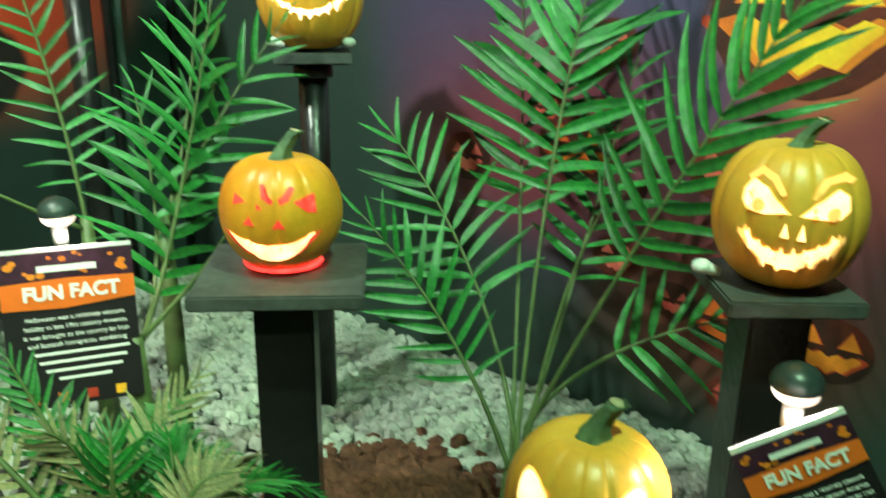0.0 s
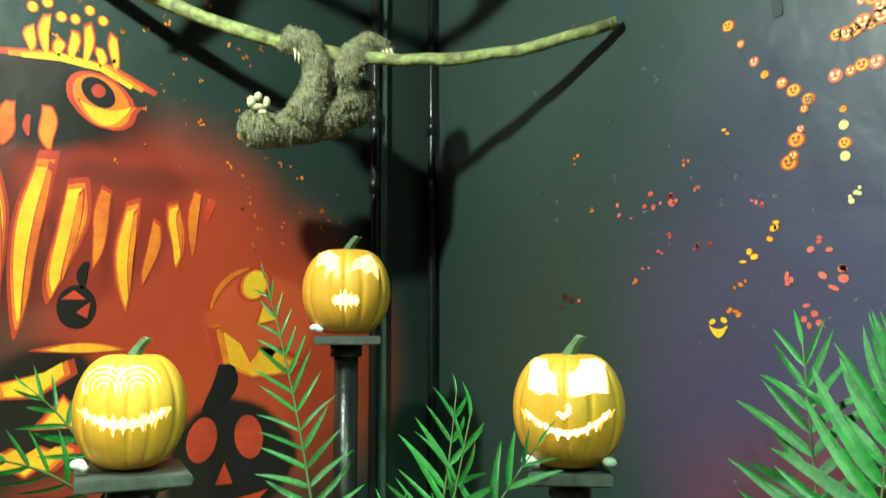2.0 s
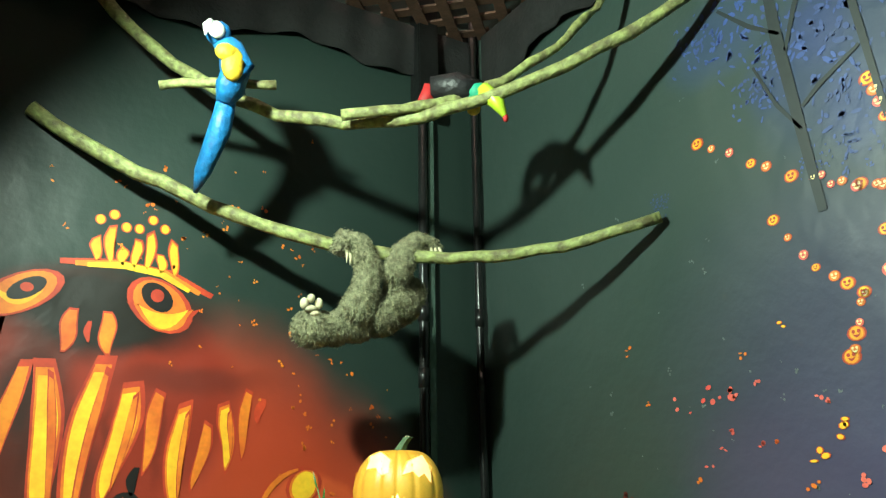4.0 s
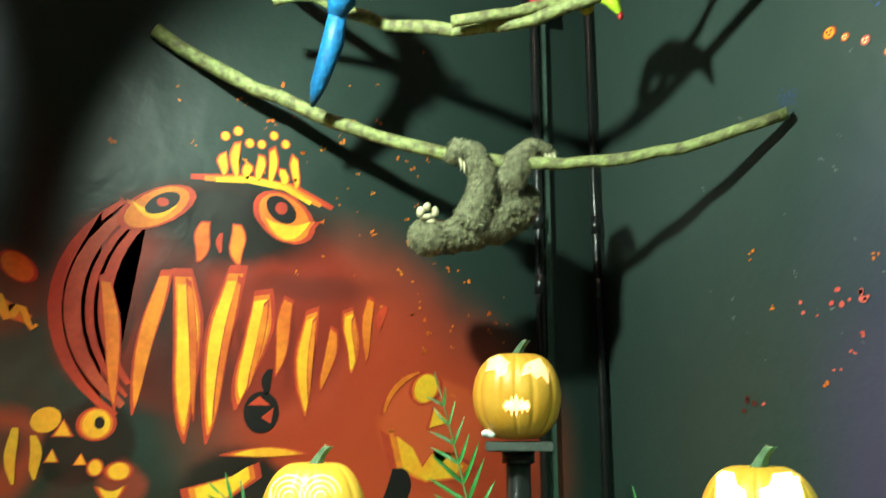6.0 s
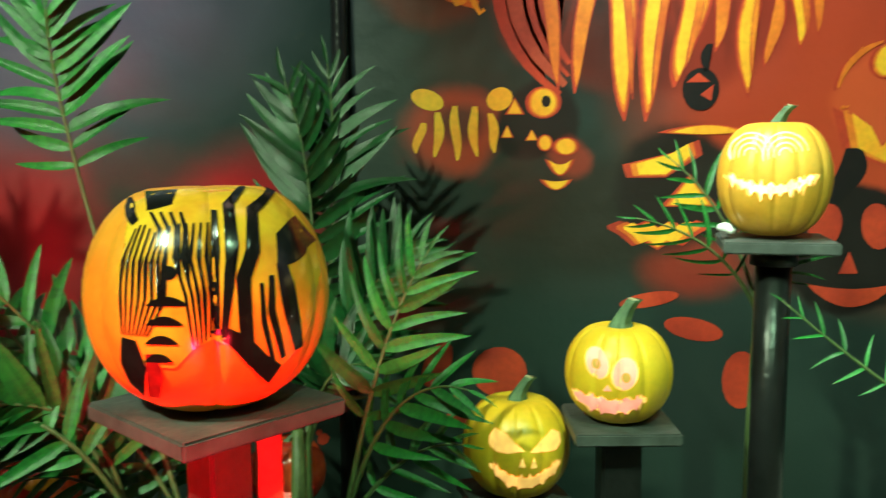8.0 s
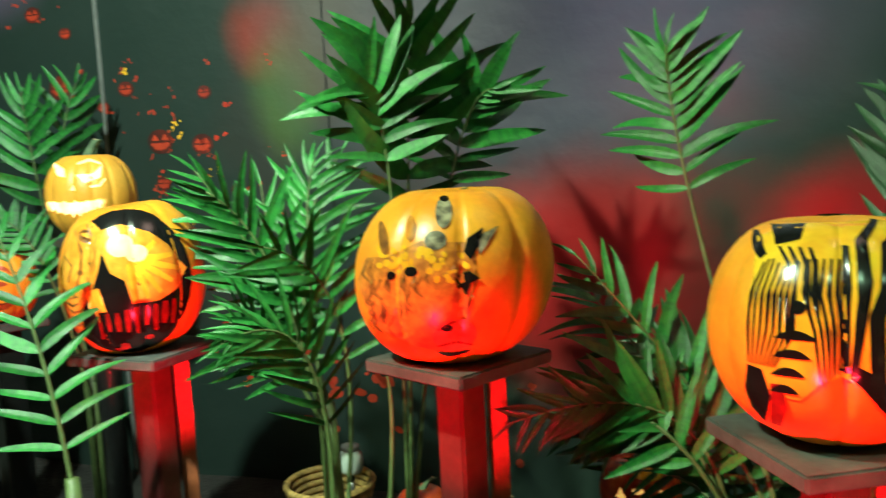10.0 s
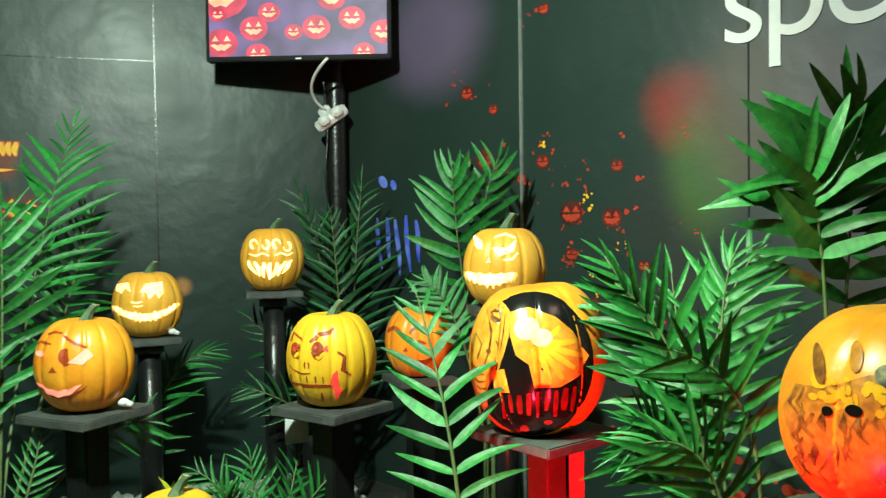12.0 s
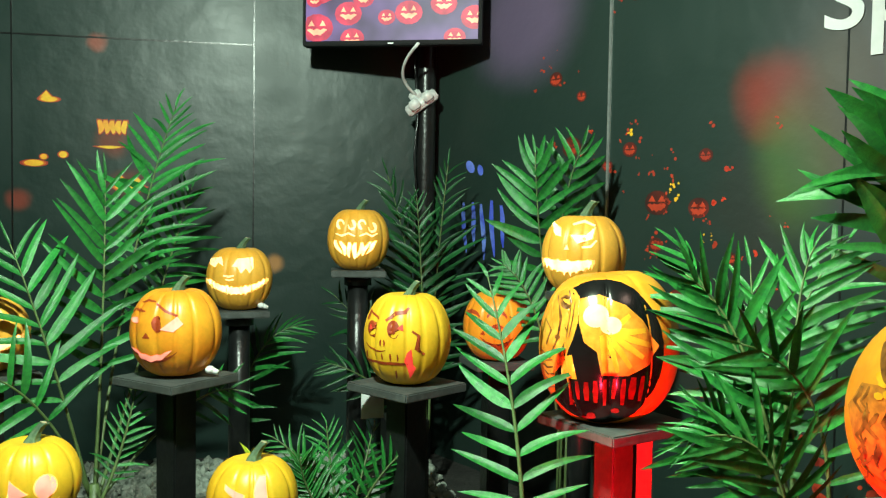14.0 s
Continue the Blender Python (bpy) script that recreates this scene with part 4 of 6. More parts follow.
faceC = [fang_grin(0.13, -0.40, 0.56, 0.10, 0.30, 6, 0.10, 8, 0.10),
         [(-0.47, 0.42), (-0.39, 0.55), (-0.20, 0.48), (-0.06, 0.33), (0.08, 0.21), (-0.20, 0.17), (-0.42, 0.19), (-0.48, 0.29)],
         [(0.25, 0.19), (0.43, 0.35), (0.60, 0.50), (0.72, 0.42), (0.75, 0.26), (0.67, 0.16), (0.46, 0.16)], tri(0.08, 0.0, 0.05, 0.09), tri(0.28, -0.01, 0.05, 0.10)]
browC = [strip([(-0.44, 0.55), (-0.30, 0.66), (-0.13, 0.59), (0.01, 0.40)], 0.05), strip([(0.36, 0.38), (0.46, 0.59), (0.64, 0.64), (0.76, 0.57)], 0.05)]
pupilC = [ell(-0.28, 0.26, 0.08, 0.08), ell(0.59, 0.22, 0.07, 0.08)]
faceD = [fang_grin(-0.08, -0.15, 0.70, 0.055, 0.2, 9, 0.15, 9, 0.10)]
swirlD = [arc_line(u, 0.40, r, 0.9 * r, 8, 200, 0.016) for u in (-0.42, 0.14) for r in (0.10, 0.19, 0.28, 0.37)]
faceE = [fang_grin(0.01, -0.22, 0.27, 0.10, -0.02, 5, 0.16, 5, 0.13),
         [(-0.6, 0.78), (-0.37, 0.86), (-0.15, 0.67), (-0.19, 0.41), (-0.37, 0.37), (-0.45, 0.52), (-0.66, 0.50)],
         [(0.11, 0.37), (0.22, 0.63), (0.52, 0.78), (0.71, 0.52), (0.69, 0.22), (0.56, 0.40), (0.45, 0.32), (0.34, 0.44)]]
faceA = [crescent(-0.10, -0.42, 0.66, 0.22, 0.26)]
cutA = [strip([(-0.22, 0.62), (-0.2, 0.45), (-0.08, 0.36)], 0.05), strip([(0.22, 0.58), (0.12, 0.42), (0.02, 0.36)], 0.06), tri(-0.62, 0.40, 0.1, 0.08, 20), [(0.24, 0.36), (0.55, 0.46), (0.58, 0.16), (0.46, 0.18)], tri(-0.46, 0.06, 0.09, 0.07), tri(0.0, 0.02, 0.10, 0.07), tri(-0.3, 0.3, 0.04, 0.05, 30)]
faceF = [fang_grin(-0.2, -0.44, 0.60, 0.13, 0.14, 6, 0.10, 6, 0.10), ell(-0.40, 0.36, 0.19, 0.27, 12), ell(0.08, 0.20, 0.21, 0.29, -10), tri(-0.22, -0.06, 0.07, 0.06)]
faceU = [fang_grin(-0.37, -0.24, 0.56, 0.12, 0.12, 8, 0.10, 5, 0.05), [(-0.75, 0.77), (-0.72, 0.55), (-0.64, 0.45), (-0.52, 0.43), (-0.53, 0.62)], [(-0.30, 0.47), (-0.15, 0.28), (0.18, 0.39), (0.24, 0.65), (0.04, 0.47)]]
shaveU = [strip([(-0.26, 0.70), (0.0, 0.78), (0.24, 0.68)], 0.035), strip([(-0.05, 0.2), (0.15, 0.22), (0.28, 0.36)], 0.03), tri(-0.4, 0.2, 0.06, 0.06)]
faceX = [fang_grin(-0.08, -0.30, 0.84, 0.09, 0.28, 13, 0.07, 13, 0.06)]
faceX2 = [[(-0.85, 0.6), (-0.5, 0.66), (-0.45, 0.4), (-0.6, 0.5), (-0.7, 0.35), (-0.85, 0.42)], [(-0.2, 0.4), (-0.05, 0.62), (0.4, 0.66), (0.42, 0.35), (0.3, 0.2), (0.2, 0.35), (0.05, 0.2), (-0.05, 0.38)], strip([(-0.45, 0.13), (-0.3, 0.10), (-0.15, 0.14)], 0.03), strip([(-0.4, 0.02), (-0.28, 0.0), (-0.15, 0.03)], 0.025)]
faceW = [tooth(-0.72 + 0.215 * k, -0.02 - 0.06 * math.sin(k * 0.52), -0.56 + 0.05 * abs(k - 3), 0.062, 0.20 - 0.085 * k, 0.5) for k in range(7)]
faceW2 = [arc_line(u, z, 0.11, 0.13, a, a + 270, 0.035) for u, z, a in ((-0.55, 0.45, 0), (-0.20, 0.45, 180), (0.12, 0.45, 0), (0.44, 0.38, 180))] + [strip([(-0.7, 0.18), (-0.5, 0.12), (-0.3, 0.2), (-0.1, 0.12)], 0.03), strip([(0.05, 0.12), (0.25, 0.2), (0.45, 0.12), (0.6, 0.2)], 0.03)]
lineY = [strip([(-0.88, 0.40), (-0.80, 0.57), (-0.62, 0.44)], 0.028), strip([(-0.47, 0.42), (-0.26, 0.57), (-0.05, 0.60), (0.04, 0.68)], 0.04), arc_line(-0.77, 0.24, 0.09, 0.15, 0, 330, 0.011), arc_line(-0.30, 0.26, 0.13, 0.17, 0, 330, 0.012), arc_line(-0.30, 0.26, 0.05, 0.09, 0, 320, 0.009),
         strip([(-0.97, -0.40), (-0.6, -0.42), (-0.2, -0.41), (0.08, -0.42)], 0.032), strip([(0.11, 0.24), (0.26, 0.15), (0.2, -0.1), (0.4, -0.22)], 0.035), tooth(-0.58, 0.05, -0.08, 0.018), tooth(-0.5, 0.05, -0.08, 0.018), tooth(-0.22, -0.55, -0.75, 0.02)] + [tooth(-0.88 + 0.17 * k, -0.22, -0.36, 0.016) for k in range(5)] + [arc_line(-0.62, 0.02, 0.3, 0.2, 200, 300, 0.014)]
openY = [tri(-0.12, 0.32, 0.07, 0.06, -20), [(0.0, -0.2), (0.1, -0.1), (0.08, -0.35), (0.2, -0.5), (0.08, -0.72), (0.02, -0.5), (-0.05, -0.35)], tri(-0.8, 0.28, 0.03, 0.05)]
lineV = [strip([(-0.40, 0.66), (-0.2, 0.52), (0.05, 0.42)], 0.03), arc_line(-0.36, 0.26, 0.11, 0.15, 60, 330, 0.02), strip([(-0.95, 0.45), (-0.8, 0.52), (-0.62, 0.50)], 0.025), strip([(-0.7, 0.66), (-0.55, 0.72), (-0.4, 0.70)], 0.02), crescent(-0.45, -0.50, 0.52, 0.06, 0.20), tri(-0.6, 0.02, 0.08, 0.06)]
openV = [[(-0.32, 0.15), (0.04, 0.41), (0.17, 0.26), (-0.04, 0.10)], ell(-0.84, 0.30, 0.08, 0.06), grin(-0.5, -0.46, 0.42, 0.08, 0.18, 4, 0.4)]
lineS = [arc_line(0.0, 0.26, 0.28, 0.2, 10, 170, 0.05), crescent(0.0, 0.10, 0.2, 0.09, -0.05), arc_line(-0.7, 0.26, 0.2, 0.16, 10, 170, 0.05), crescent(0, -0.45, 0.5, 0.12, 0.25), tri(-0.4, -0.1, 0.08, 0.06)]

PUMPKINS = {
    "A": pumpkin("carved_pumpkin", (-1.114, 0.864, 1.257), 0.175, 0.169, AT, "orange pumpkin with red-lit smile on a slate plate", RIND_ORANGE, 10, 0.026, carved(faceA, LIT, LIT_RED) + [("cut_line", cutA, LIT_RED, 1.012)]),
    "B": pumpkin("carved_pumpkin", (-1.514, 1.308, 1.543), 0.215, 0.232, AT, "golden pumpkin with brightly lit square eyes and thin grin", RIND, 12, 0.028, carved(faceB, LIT_HOT)),
    "C": pumpkin("carved_pumpkin", (-0.505, 1.169, 1.300), 0.186, 0.193, AT, "golden pumpkin with lit angry eyes and jagged grin", RIND, 12, 0.024, carved(faceC) + [("carved_brow", browC, LIT_SOFT, 1.010), ("carved_pupil", pupilC, LIT_SOFT, 1.02)]),
    "D": pumpkin("carved_pumpkin", (-1.975, 0.606, 1.545), 0.208, 0.230, AT, "golden pumpkin with swirl-carved eyes and stitched grin", RIND, 13, 0.026, carved(faceD) + [("shaved_swirl", swirlD, LIT_PALE, 1.01)]),
    "E": pumpkin("carved_pumpkin", (-2.196, 1.187, 1.793), 0.225, 0.231, AT, "golden pumpkin with flame eyes and fanged mouth in the corner", RIND, 13, 0.028, carved(faceE[:1]) + carved(faceE[1:], LIT_PALE)),
    "F": pumpkin("carved_pumpkin", (-1.815, 0.293, 1.212), 0.188, 0.182, AT, "golden pumpkin with pink-lit mad eyes and toothy grin", RIND_YELLOW, 11, 0.032, carved(faceF, LIT_PINK) + [("carved_pupil", [ell(-0.42, 0.34, 0.08, 0.09), ell(0.10, 0.14, 0.08, 0.09)], CHIPPED, 1.02)]),
    "G": pumpkin("carved_pumpkin", (-1.870, 0.115, 1.058), 0.20, 0.195, AT, "golden pumpkin standing low behind the striped one", RIND_YELLOW, 11, 0.028, carved(faceC, LIT_SOFT)),
    "H": pumpkin("carved_pumpkin", (-0.595, 0.853, 1.006), 0.190, 0.190, AT, "golden pumpkin with tall lit eyes set low in front", RIND, 12, 0.030, carved([ell(-0.5, 0.25, 0.2, 0.4, 12), ell(0.52, 0.25, 0.2, 0.4, -12), grin(0, -0.5, 0.5, 0.14, 0.1, 5)])),
    "Y": pumpkin("carved_pumpkin", (-0.880, -2.072, 1.405), 0.22, 0.244, AT, "yellow pumpkin carved with a thin scowling skull face", RIND_YELLOW, 14, 0.026, [("cut_line", lineY, CUT, 1.008), ("cut_opening", openY, LIT_RED, 1.012)]),
    "V": pumpkin("carved_pumpkin", (-0.322, -2.204, 1.416), 0.22, 0.23, AT, "orange pumpkin with one open eye and crooked smile", RIND_ORANGE, 12, 0.026, [("cut_line", lineV, CUT, 1.008), ("cut_opening", openV, LIT_PINK, 1.012)]),
    "X": pumpkin("carved_pumpkin", (-0.502, -2.858, 1.494), 0.215, 0.219, AT, "golden pumpkin with a wide lit grin on a black pole", RIND, 13, 0.026, carved(faceX) + [("shaved_eye", faceX2, LIT_PALE, 1.01)]),
    "W": pumpkin("carved_pumpkin", (-0.891, -2.831, 1.625), 0.21, 0.22, AT, "golden pumpkin with shaved tusks beside the corner post", RIND, 13, 0.026, carved(faceW, LIT, LIT_SOFT) + [("shaved_eye", faceW2, LIT_PALE, 1.01)]),
    "U": pumpkin("carved_pumpkin", (-1.365, -2.081, 1.613), 0.224, 0.229, AT, "golden pumpkin with lit sneering grin behind the painted one", RIND, 12, 0.030, carved(faceU) + [("shaved_line", shaveU, LIT_PALE, 1.010)]),
    "S": pumpkin("carved_pumpkin", (-1.241, -2.408, 1.382), 0.205, 0.222, AT, "orange pumpkin with sleepy carved eyes behind palm fronds", RIND_ORANGE, 12, 0.026, [("cut_line", lineS, CUT, 1.008)]),
    "T": pumpkin("carved_pumpkin", (-0.492, -1.920, 1.082), 0.20, 0.187, AT, "golden pumpkin standing low before the ferns", RIND_YELLOW, 12, 0.026, carved([brow_eye(-0.35, 0.4, 0.2, 0.14, -1), tooth(0.25, 0.7, -0.2, 0.12, -0.1), grin(0, -0.5, 0.5, 0.12, 0.1, 5)], LIT_PINK, LIT_SOFT)),
    "R": pumpkin("carved_pumpkin", (-0.035, -1.963, 1.140), 0.20, 0.186, AT, "pale golden pumpkin with pink-lit carving standing low", RIND_YELLOW, 12, 0.026, carved([tri(-0.3, 0.1, 0.2, 0.2, 20), ell(0.3, 0.1, 0.2, 0.25), crescent(0, -0.4, 0.5, 0.1, 0.2)], LIT_PINK, LIT_SOFT)),
    "Q": pumpkin("carved_pumpkin", (0.122, -2.261, 1.412), 0.21, 0.194, AT, "golden pumpkin on a plate by the wall end", RIND, 12, 0.026, carved(faceX)),
}
part("lit_rim", tube([(0.054 * math.cos(a), 0.054 * math.sin(a), 0.004) for a in (k * math.tau / 24 for k in range(25))], 0.0035, 6), LIT_RIM, PUMPKINS["A"], "glowing red ring under the pumpkin")

# painted ones
OCHRE = mat("mottled_ochre_paint", (0.62, 0.24, 0.03), 0.32, scale=70, vary=0.45, second=(0.36, 0.12, 0.02))
OCHRE_GOLD = mat("golden_ochre_paint", (0.80, 0.36, 0.04), 0.2, scale=35, vary=0.3, second=(0.62, 0.22, 0.02))
PINKISH = mat("pinkish_paint", (0.66, 0.17, 0.06), 0.3, scale=60, vary=0.4)
RIND_RED = mat("red_glazed_rind", (0.62, 0.10, 0.02), 0.14, scale=14, vary=0.4, second=(0.35, 0.015, 0.01))
# red for painted strokes and for reflections drawn on black gloss
RED_GLOSS = mat("red_paint_and_reflection", (0.26, 0.010, 0.010), 0.2, vary=0.5, scale=40)
stripes = [strip([(0.03, 0.75), (0.02, 0.44), (-0.01, 0.19), (0.01, -0.12)], 0.035), strip([(0.28, 0.95), (0.13, 0.78), (0.15, 0.5), (0.11, 0.28), (0.06, -0.16)], 0.042), strip([(0.54, 0.89), (0.31, 0.74), (0.29, 0.44), (0.21, 0.25), (0.21, -0.12), (0.25, -0.43)], 0.056),
           [(0.48, 0.55), (0.60, 0.63), (0.71, 0.66), (0.87, 0.44), (0.74, 0.36), (0.62, 0.32), (0.47, 0.30)], strip([(0.50, 0.34), (0.54, 0.15), (0.57, -0.05), (0.64, -0.38)], 0.065), strip([(0.42, 0.25), (0.41, -0.02), (0.50, -0.42)], 0.03), strip([(0.34, 0.2), (0.35, -0.1), (0.42, -0.45)], 0.022)]
belly = [[(-0.05, -0.13), (0.10, -0.12), (0.24, -0.20), (0.36, -0.36), (0.49, -0.49), (0.39, -0.64), (0.25, -0.46), (0.11, -0.27)], [(-0.67, -0.18), (-0.56, -0.20), (-0.50, -0.42), (-0.54, -0.71), (-0.65, -0.58), (-0.70, -0.4)], [(-0.48, 0.90), (-0.22, 0.93), (-0.27, 0.80), (-0.45, 0.75)], strip([(-0.61, 0.84), (-0.59, 0.72), (-0.54, 0.66)], 0.05)]
muzzle = [crescent(-0.33 - 0.025 * k, 0.12 - 0.145 * k, 0.15 - 0.015 * k, 0.05, -0.05) for k in range(4)]
face_lines = [strip([(-0.53 + 0.035 * k, 0.62 + 0.03 * math.sin(k)), (-0.64 + 0.042 * k, 0.38), (-0.665 + 0.046 * k, 0.12), (-0.66 + 0.026 * k, -0.16)], 0.010) for k in range(8)] + [strip([(-0.22 + 0.05 * k, 0.66), (-0.27 + 0.055 * k, 0.42), (-0.20 + 0.045 * k, 0.14), (-0.16 + 0.03 * k, -0.26 + 0.02 * k)], 0.012) for k in range(5)] + [strip([(-0.42 + 0.07 * k, 0.74), (-0.36 + 0.06 * k, 0.62), (-0.38 + 0.06 * k, 0.50)], 0.016) for k in range(4)]
pumpkin("painted_pumpkin", (-1.349, -0.279, 1.433), 0.288, 0.283, AT, "orange pumpkin painted with black and yellow stripes", RIND_ORANGE, 6, 0, [
    ("painted_ground", [[(-0.68, -0.12), (-0.69, 0.15), (-0.68, 0.35), (-0.58, 0.56), (-0.60, 0.80), (-0.32, 0.93), (0.0, 0.95), (0.34, 0.95), (0.57, 0.85), (0.85, 0.50), (0.91, 0.15), (0.80, -0.12), (0.68, -0.35), (0.50, -0.50), (0.38, -0.60), (0.12, -0.28), (-0.02, -0.20), (-0.15, -0.25), (-0.30, -0.42), (-0.5, -0.40)]], PAINT_YELLOW, 1.006),
    ("painted_dark", belly, INK, 1.010), ("painted_stripe", stripes, INK, 1.014), ("painted_stripe", muzzle, INK, 1.014), ("painted_line", face_lines + [ell(-0.31, 0.31, 0.055, 0.05)], INK, 1.013), ("painted_chest", [strip([(-0.46, -0.3), (-0.44, -0.5), (-0.46, -0.7)], 0.06)], RED_GLOSS, 1.012)], group="painted pumpkins")
pr = random.Random(11)
mottle = []
for _ in range(34):
    u, z, turn = pr.uniform(-0.88, -0.05), pr.uniform(-0.58, 0.16), pr.uniform(-0.6, 0.6)
    mottle.append(strip([(u, z + 0.10), (u + 0.05 * turn, z + 0.03), (u - 0.03 + 0.06 * turn, z - 0.04), (u + 0.02, z - 0.11)], pr.uniform(0.008, 0.020)))
tuft = [ell(-0.42 + pr.gauss(0, 0.20), 0.29 + pr.gauss(0, 0.06), pr.uniform(0.02, 0.05), pr.uniform(0.015, 0.045), pr.uniform(0, 180), 7) for _ in range(34)] + [ell(-0.12 + pr.gauss(0, 0.06), 0.10 + pr.gauss(0, 0.08), 0.03, 0.02, 0, 7) for _ in range(10)]
pumpkin("painted_pumpkin", (-1.339, -0.857, 1.473), 0.325, 0.298, AT, "large orange ribbed pumpkin with a brown and yellow painted head", RIND_ORANGE, 8, 0.012, [
    ("painted_ground", [[(-0.95, 0.02), (-0.86, 0.26), (-0.64, 0.30), (-0.36, 0.44), (-0.1, 0.42), (0.11, 0.40), (0.14, 0.04), (-0.02, -0.04), (0.09, -0.36), (0.15, -0.55), (0.08, -0.73), (-0.17, -0.69), (-0.45, -0.62), (-0.73, -0.47), (-0.88, -0.22)]], OCHRE, 1.006),
    ("painted_mottle", mottle, PAINT_BROWN, 1.009), ("painted_tuft", tuft, PAINT_YELLOW, 1.013),
    ("painted_face", [strip([(-0.22, 0.22), (-0.16, 0.05), (-0.12, -0.2), (-0.06, -0.45)], 0.13)], OCHRE, 1.011),
    ("painted_ear", [ell(-0.15, 0.70, 0.075, 0.15, -4), ell(-0.23, 0.44, 0.10, 0.09), [(0.14, 0.46), (0.34, 0.54), (0.26, 0.42), (0.16, 0.28)]], PAINT_GREY, 1.012),
    ("painted_horn", [ell(-0.46, 0.56, 0.055, 0.12, 0)], OCHRE, 1.012),
    ("painted_horn", [ell(-0.70, 0.46, 0.04, 0.16, 6)], PAINT_BROWN, 1.015), ("painted_dark", [[(0.05, 0.44), (0.20, 0.54), (0.15, 0.36), (0.08, 0.24), (0.02, 0.32)], ell(-0.45, 0.15, 0.06, 0.045), ell(-0.64, 0.10, 0.03, 0.04), [(-0.06, 0.08), (0.06, 0.14), (0.16, 0.06), (0.08, 0.02), (0.05, -0.10), (-0.04, -0.02)], crescent(-0.05, -0.72, 0.16, 0.035, 0.04), ell(-0.12, -0.42, 0.05, 0.035), ell(-0.14, 0.83, 0.04, 0.03)], INK, 1.016),
    ("painted_muzzle", [ell(-0.05, -0.50, 0.20, 0.18)], PINKISH, 1.0135), ("painted_lip", [strip([(-0.2, -0.62), (-0.05, -0.58), (0.12, -0.62)], 0.015), strip([(-0.2, -0.44), (-0.08, -0.36), (0.08, -0.40)], 0.015)], RED_GLOSS, 1.016)], lean=0.06, group="painted pumpkins")
fan = [strip([(-0.08 + 0.03 * k, 0.24 + 0.012 * k), (u * 0.55, 0.13 + z * 0.5), (u, z)], 0.038) for k, (u, z) in enumerate(((-0.05, -0.20), (0.12, -0.20), (0.29, -0.16), (0.46, -0.06), (0.60, 0.06), (0.50, 0.25), (0.30, 0.44)))]
wrinkle = [strip([(-0.94 + 0.02 * k, 0.05 - 0.085 * k), (-0.86 + 0.012 * k, 0.01 - 0.085 * k), (-0.76 + 0.005 * k, 0.03 - 0.085 * k)], 0.012) for k in range(7)] + [strip([(-0.66, 0.70), (-0.62, 0.45), (-0.68, 0.2), (-0.8, -0.05)], 0.012), strip([(-0.5, 0.76), (-0.5, 0.5), (-0.56, 0.25), (-0.66, 0.0)], 0.012), strip([(-0.84, 0.42), (-0.76, 0.3), (-0.84, 0.12)], 0.012), strip([(-0.42, 0.62), (-0.46, 0.42), (-0.52, 0.22)], 0.010), ell(-0.68, 0.22, 0.035, 0.03), arc_line(-0.55, 0.62, 0.07, 0.07, 0, 320, 0.012)]
gloss = random.Random(8)
pumpkin("painted_pumpkin", (-1.213, -1.602, 1.450), 0.29, 0.33, AT, "orange pumpkin painted with a glossy black and gold sunburst face", RIND_ORANGE, 8, 0, [
    ("painted_dark", [ell(-0.10, 0.0, 0.84, 0.88, -8, 28)], INK, 1.006),
    ("painted_ear", [[(-0.37, 0.66), (-0.09, 0.70), (0.25, 0.56), (0.47, 0.37), (0.68, 0.05), (0.55, -0.15), (0.25, -0.25), (-0.09, -0.23), (-0.14, 0.05), (-0.31, 0.17), (-0.37, 0.40)]], OCHRE_GOLD, 1.011),
    ("painted_trunk", [[(-0.93, 0.29), (-0.83, 0.48), (-0.68, 0.72), (-0.48, 0.80), (-0.35, 0.68), (-0.38, 0.40), (-0.46, 0.20), (-0.57, 0.0), (-0.72, -0.21), (-0.76, -0.39), (-0.74, -0.59), (-0.81, -0.55), (-0.91, -0.35), (-0.95, -0.03)]], OCHRE_GOLD, 1.011),
    ("painted_line", wrinkle, PAINT_BROWN, 1.014),
    ("painted_band", [[(-0.66, -0.02), (-0.48, 0.02), (-0.42, -0.27), (-0.64, -0.27)]], RIND_ORANGE, 1.013),
    ("painted_ray", fan, PAINT_YELLOW, 1.014), ("painted_glow", [ell(-0.14, 0.46, 0.17, 0.13), ell(0.05, 0.34, 0.14, 0.10)], PAINT_CREAM, 1.016),
    # red uplight reflections drawn as shapes on the black paint
    ("painted_red", [strip([(-0.55 + 0.125 * k, -0.27 - 0.03 * gloss.random()), (-0.54 + 0.12 * k, -0.42), (-0.53 + 0.115 * k, -0.52 - 0.1 * gloss.random())], gloss.uniform(0.025, 0.05)) for k in range(9)] + [ell(-0.2 + gloss.gauss(0, 0.12), -0.72 + gloss.gauss(0, 0.04), 0.06, 0.035, 0, 8) for _ in range(5)], RED_GLOSS, 1.012)], lean=0.05, roll=-6, group="painted pumpkins")
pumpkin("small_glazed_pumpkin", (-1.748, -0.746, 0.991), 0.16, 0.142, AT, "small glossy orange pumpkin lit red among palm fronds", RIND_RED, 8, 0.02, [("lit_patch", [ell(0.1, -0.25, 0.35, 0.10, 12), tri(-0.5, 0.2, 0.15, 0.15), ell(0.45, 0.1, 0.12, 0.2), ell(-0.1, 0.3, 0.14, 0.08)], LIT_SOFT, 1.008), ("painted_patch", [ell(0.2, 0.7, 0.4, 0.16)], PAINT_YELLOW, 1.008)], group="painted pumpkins")
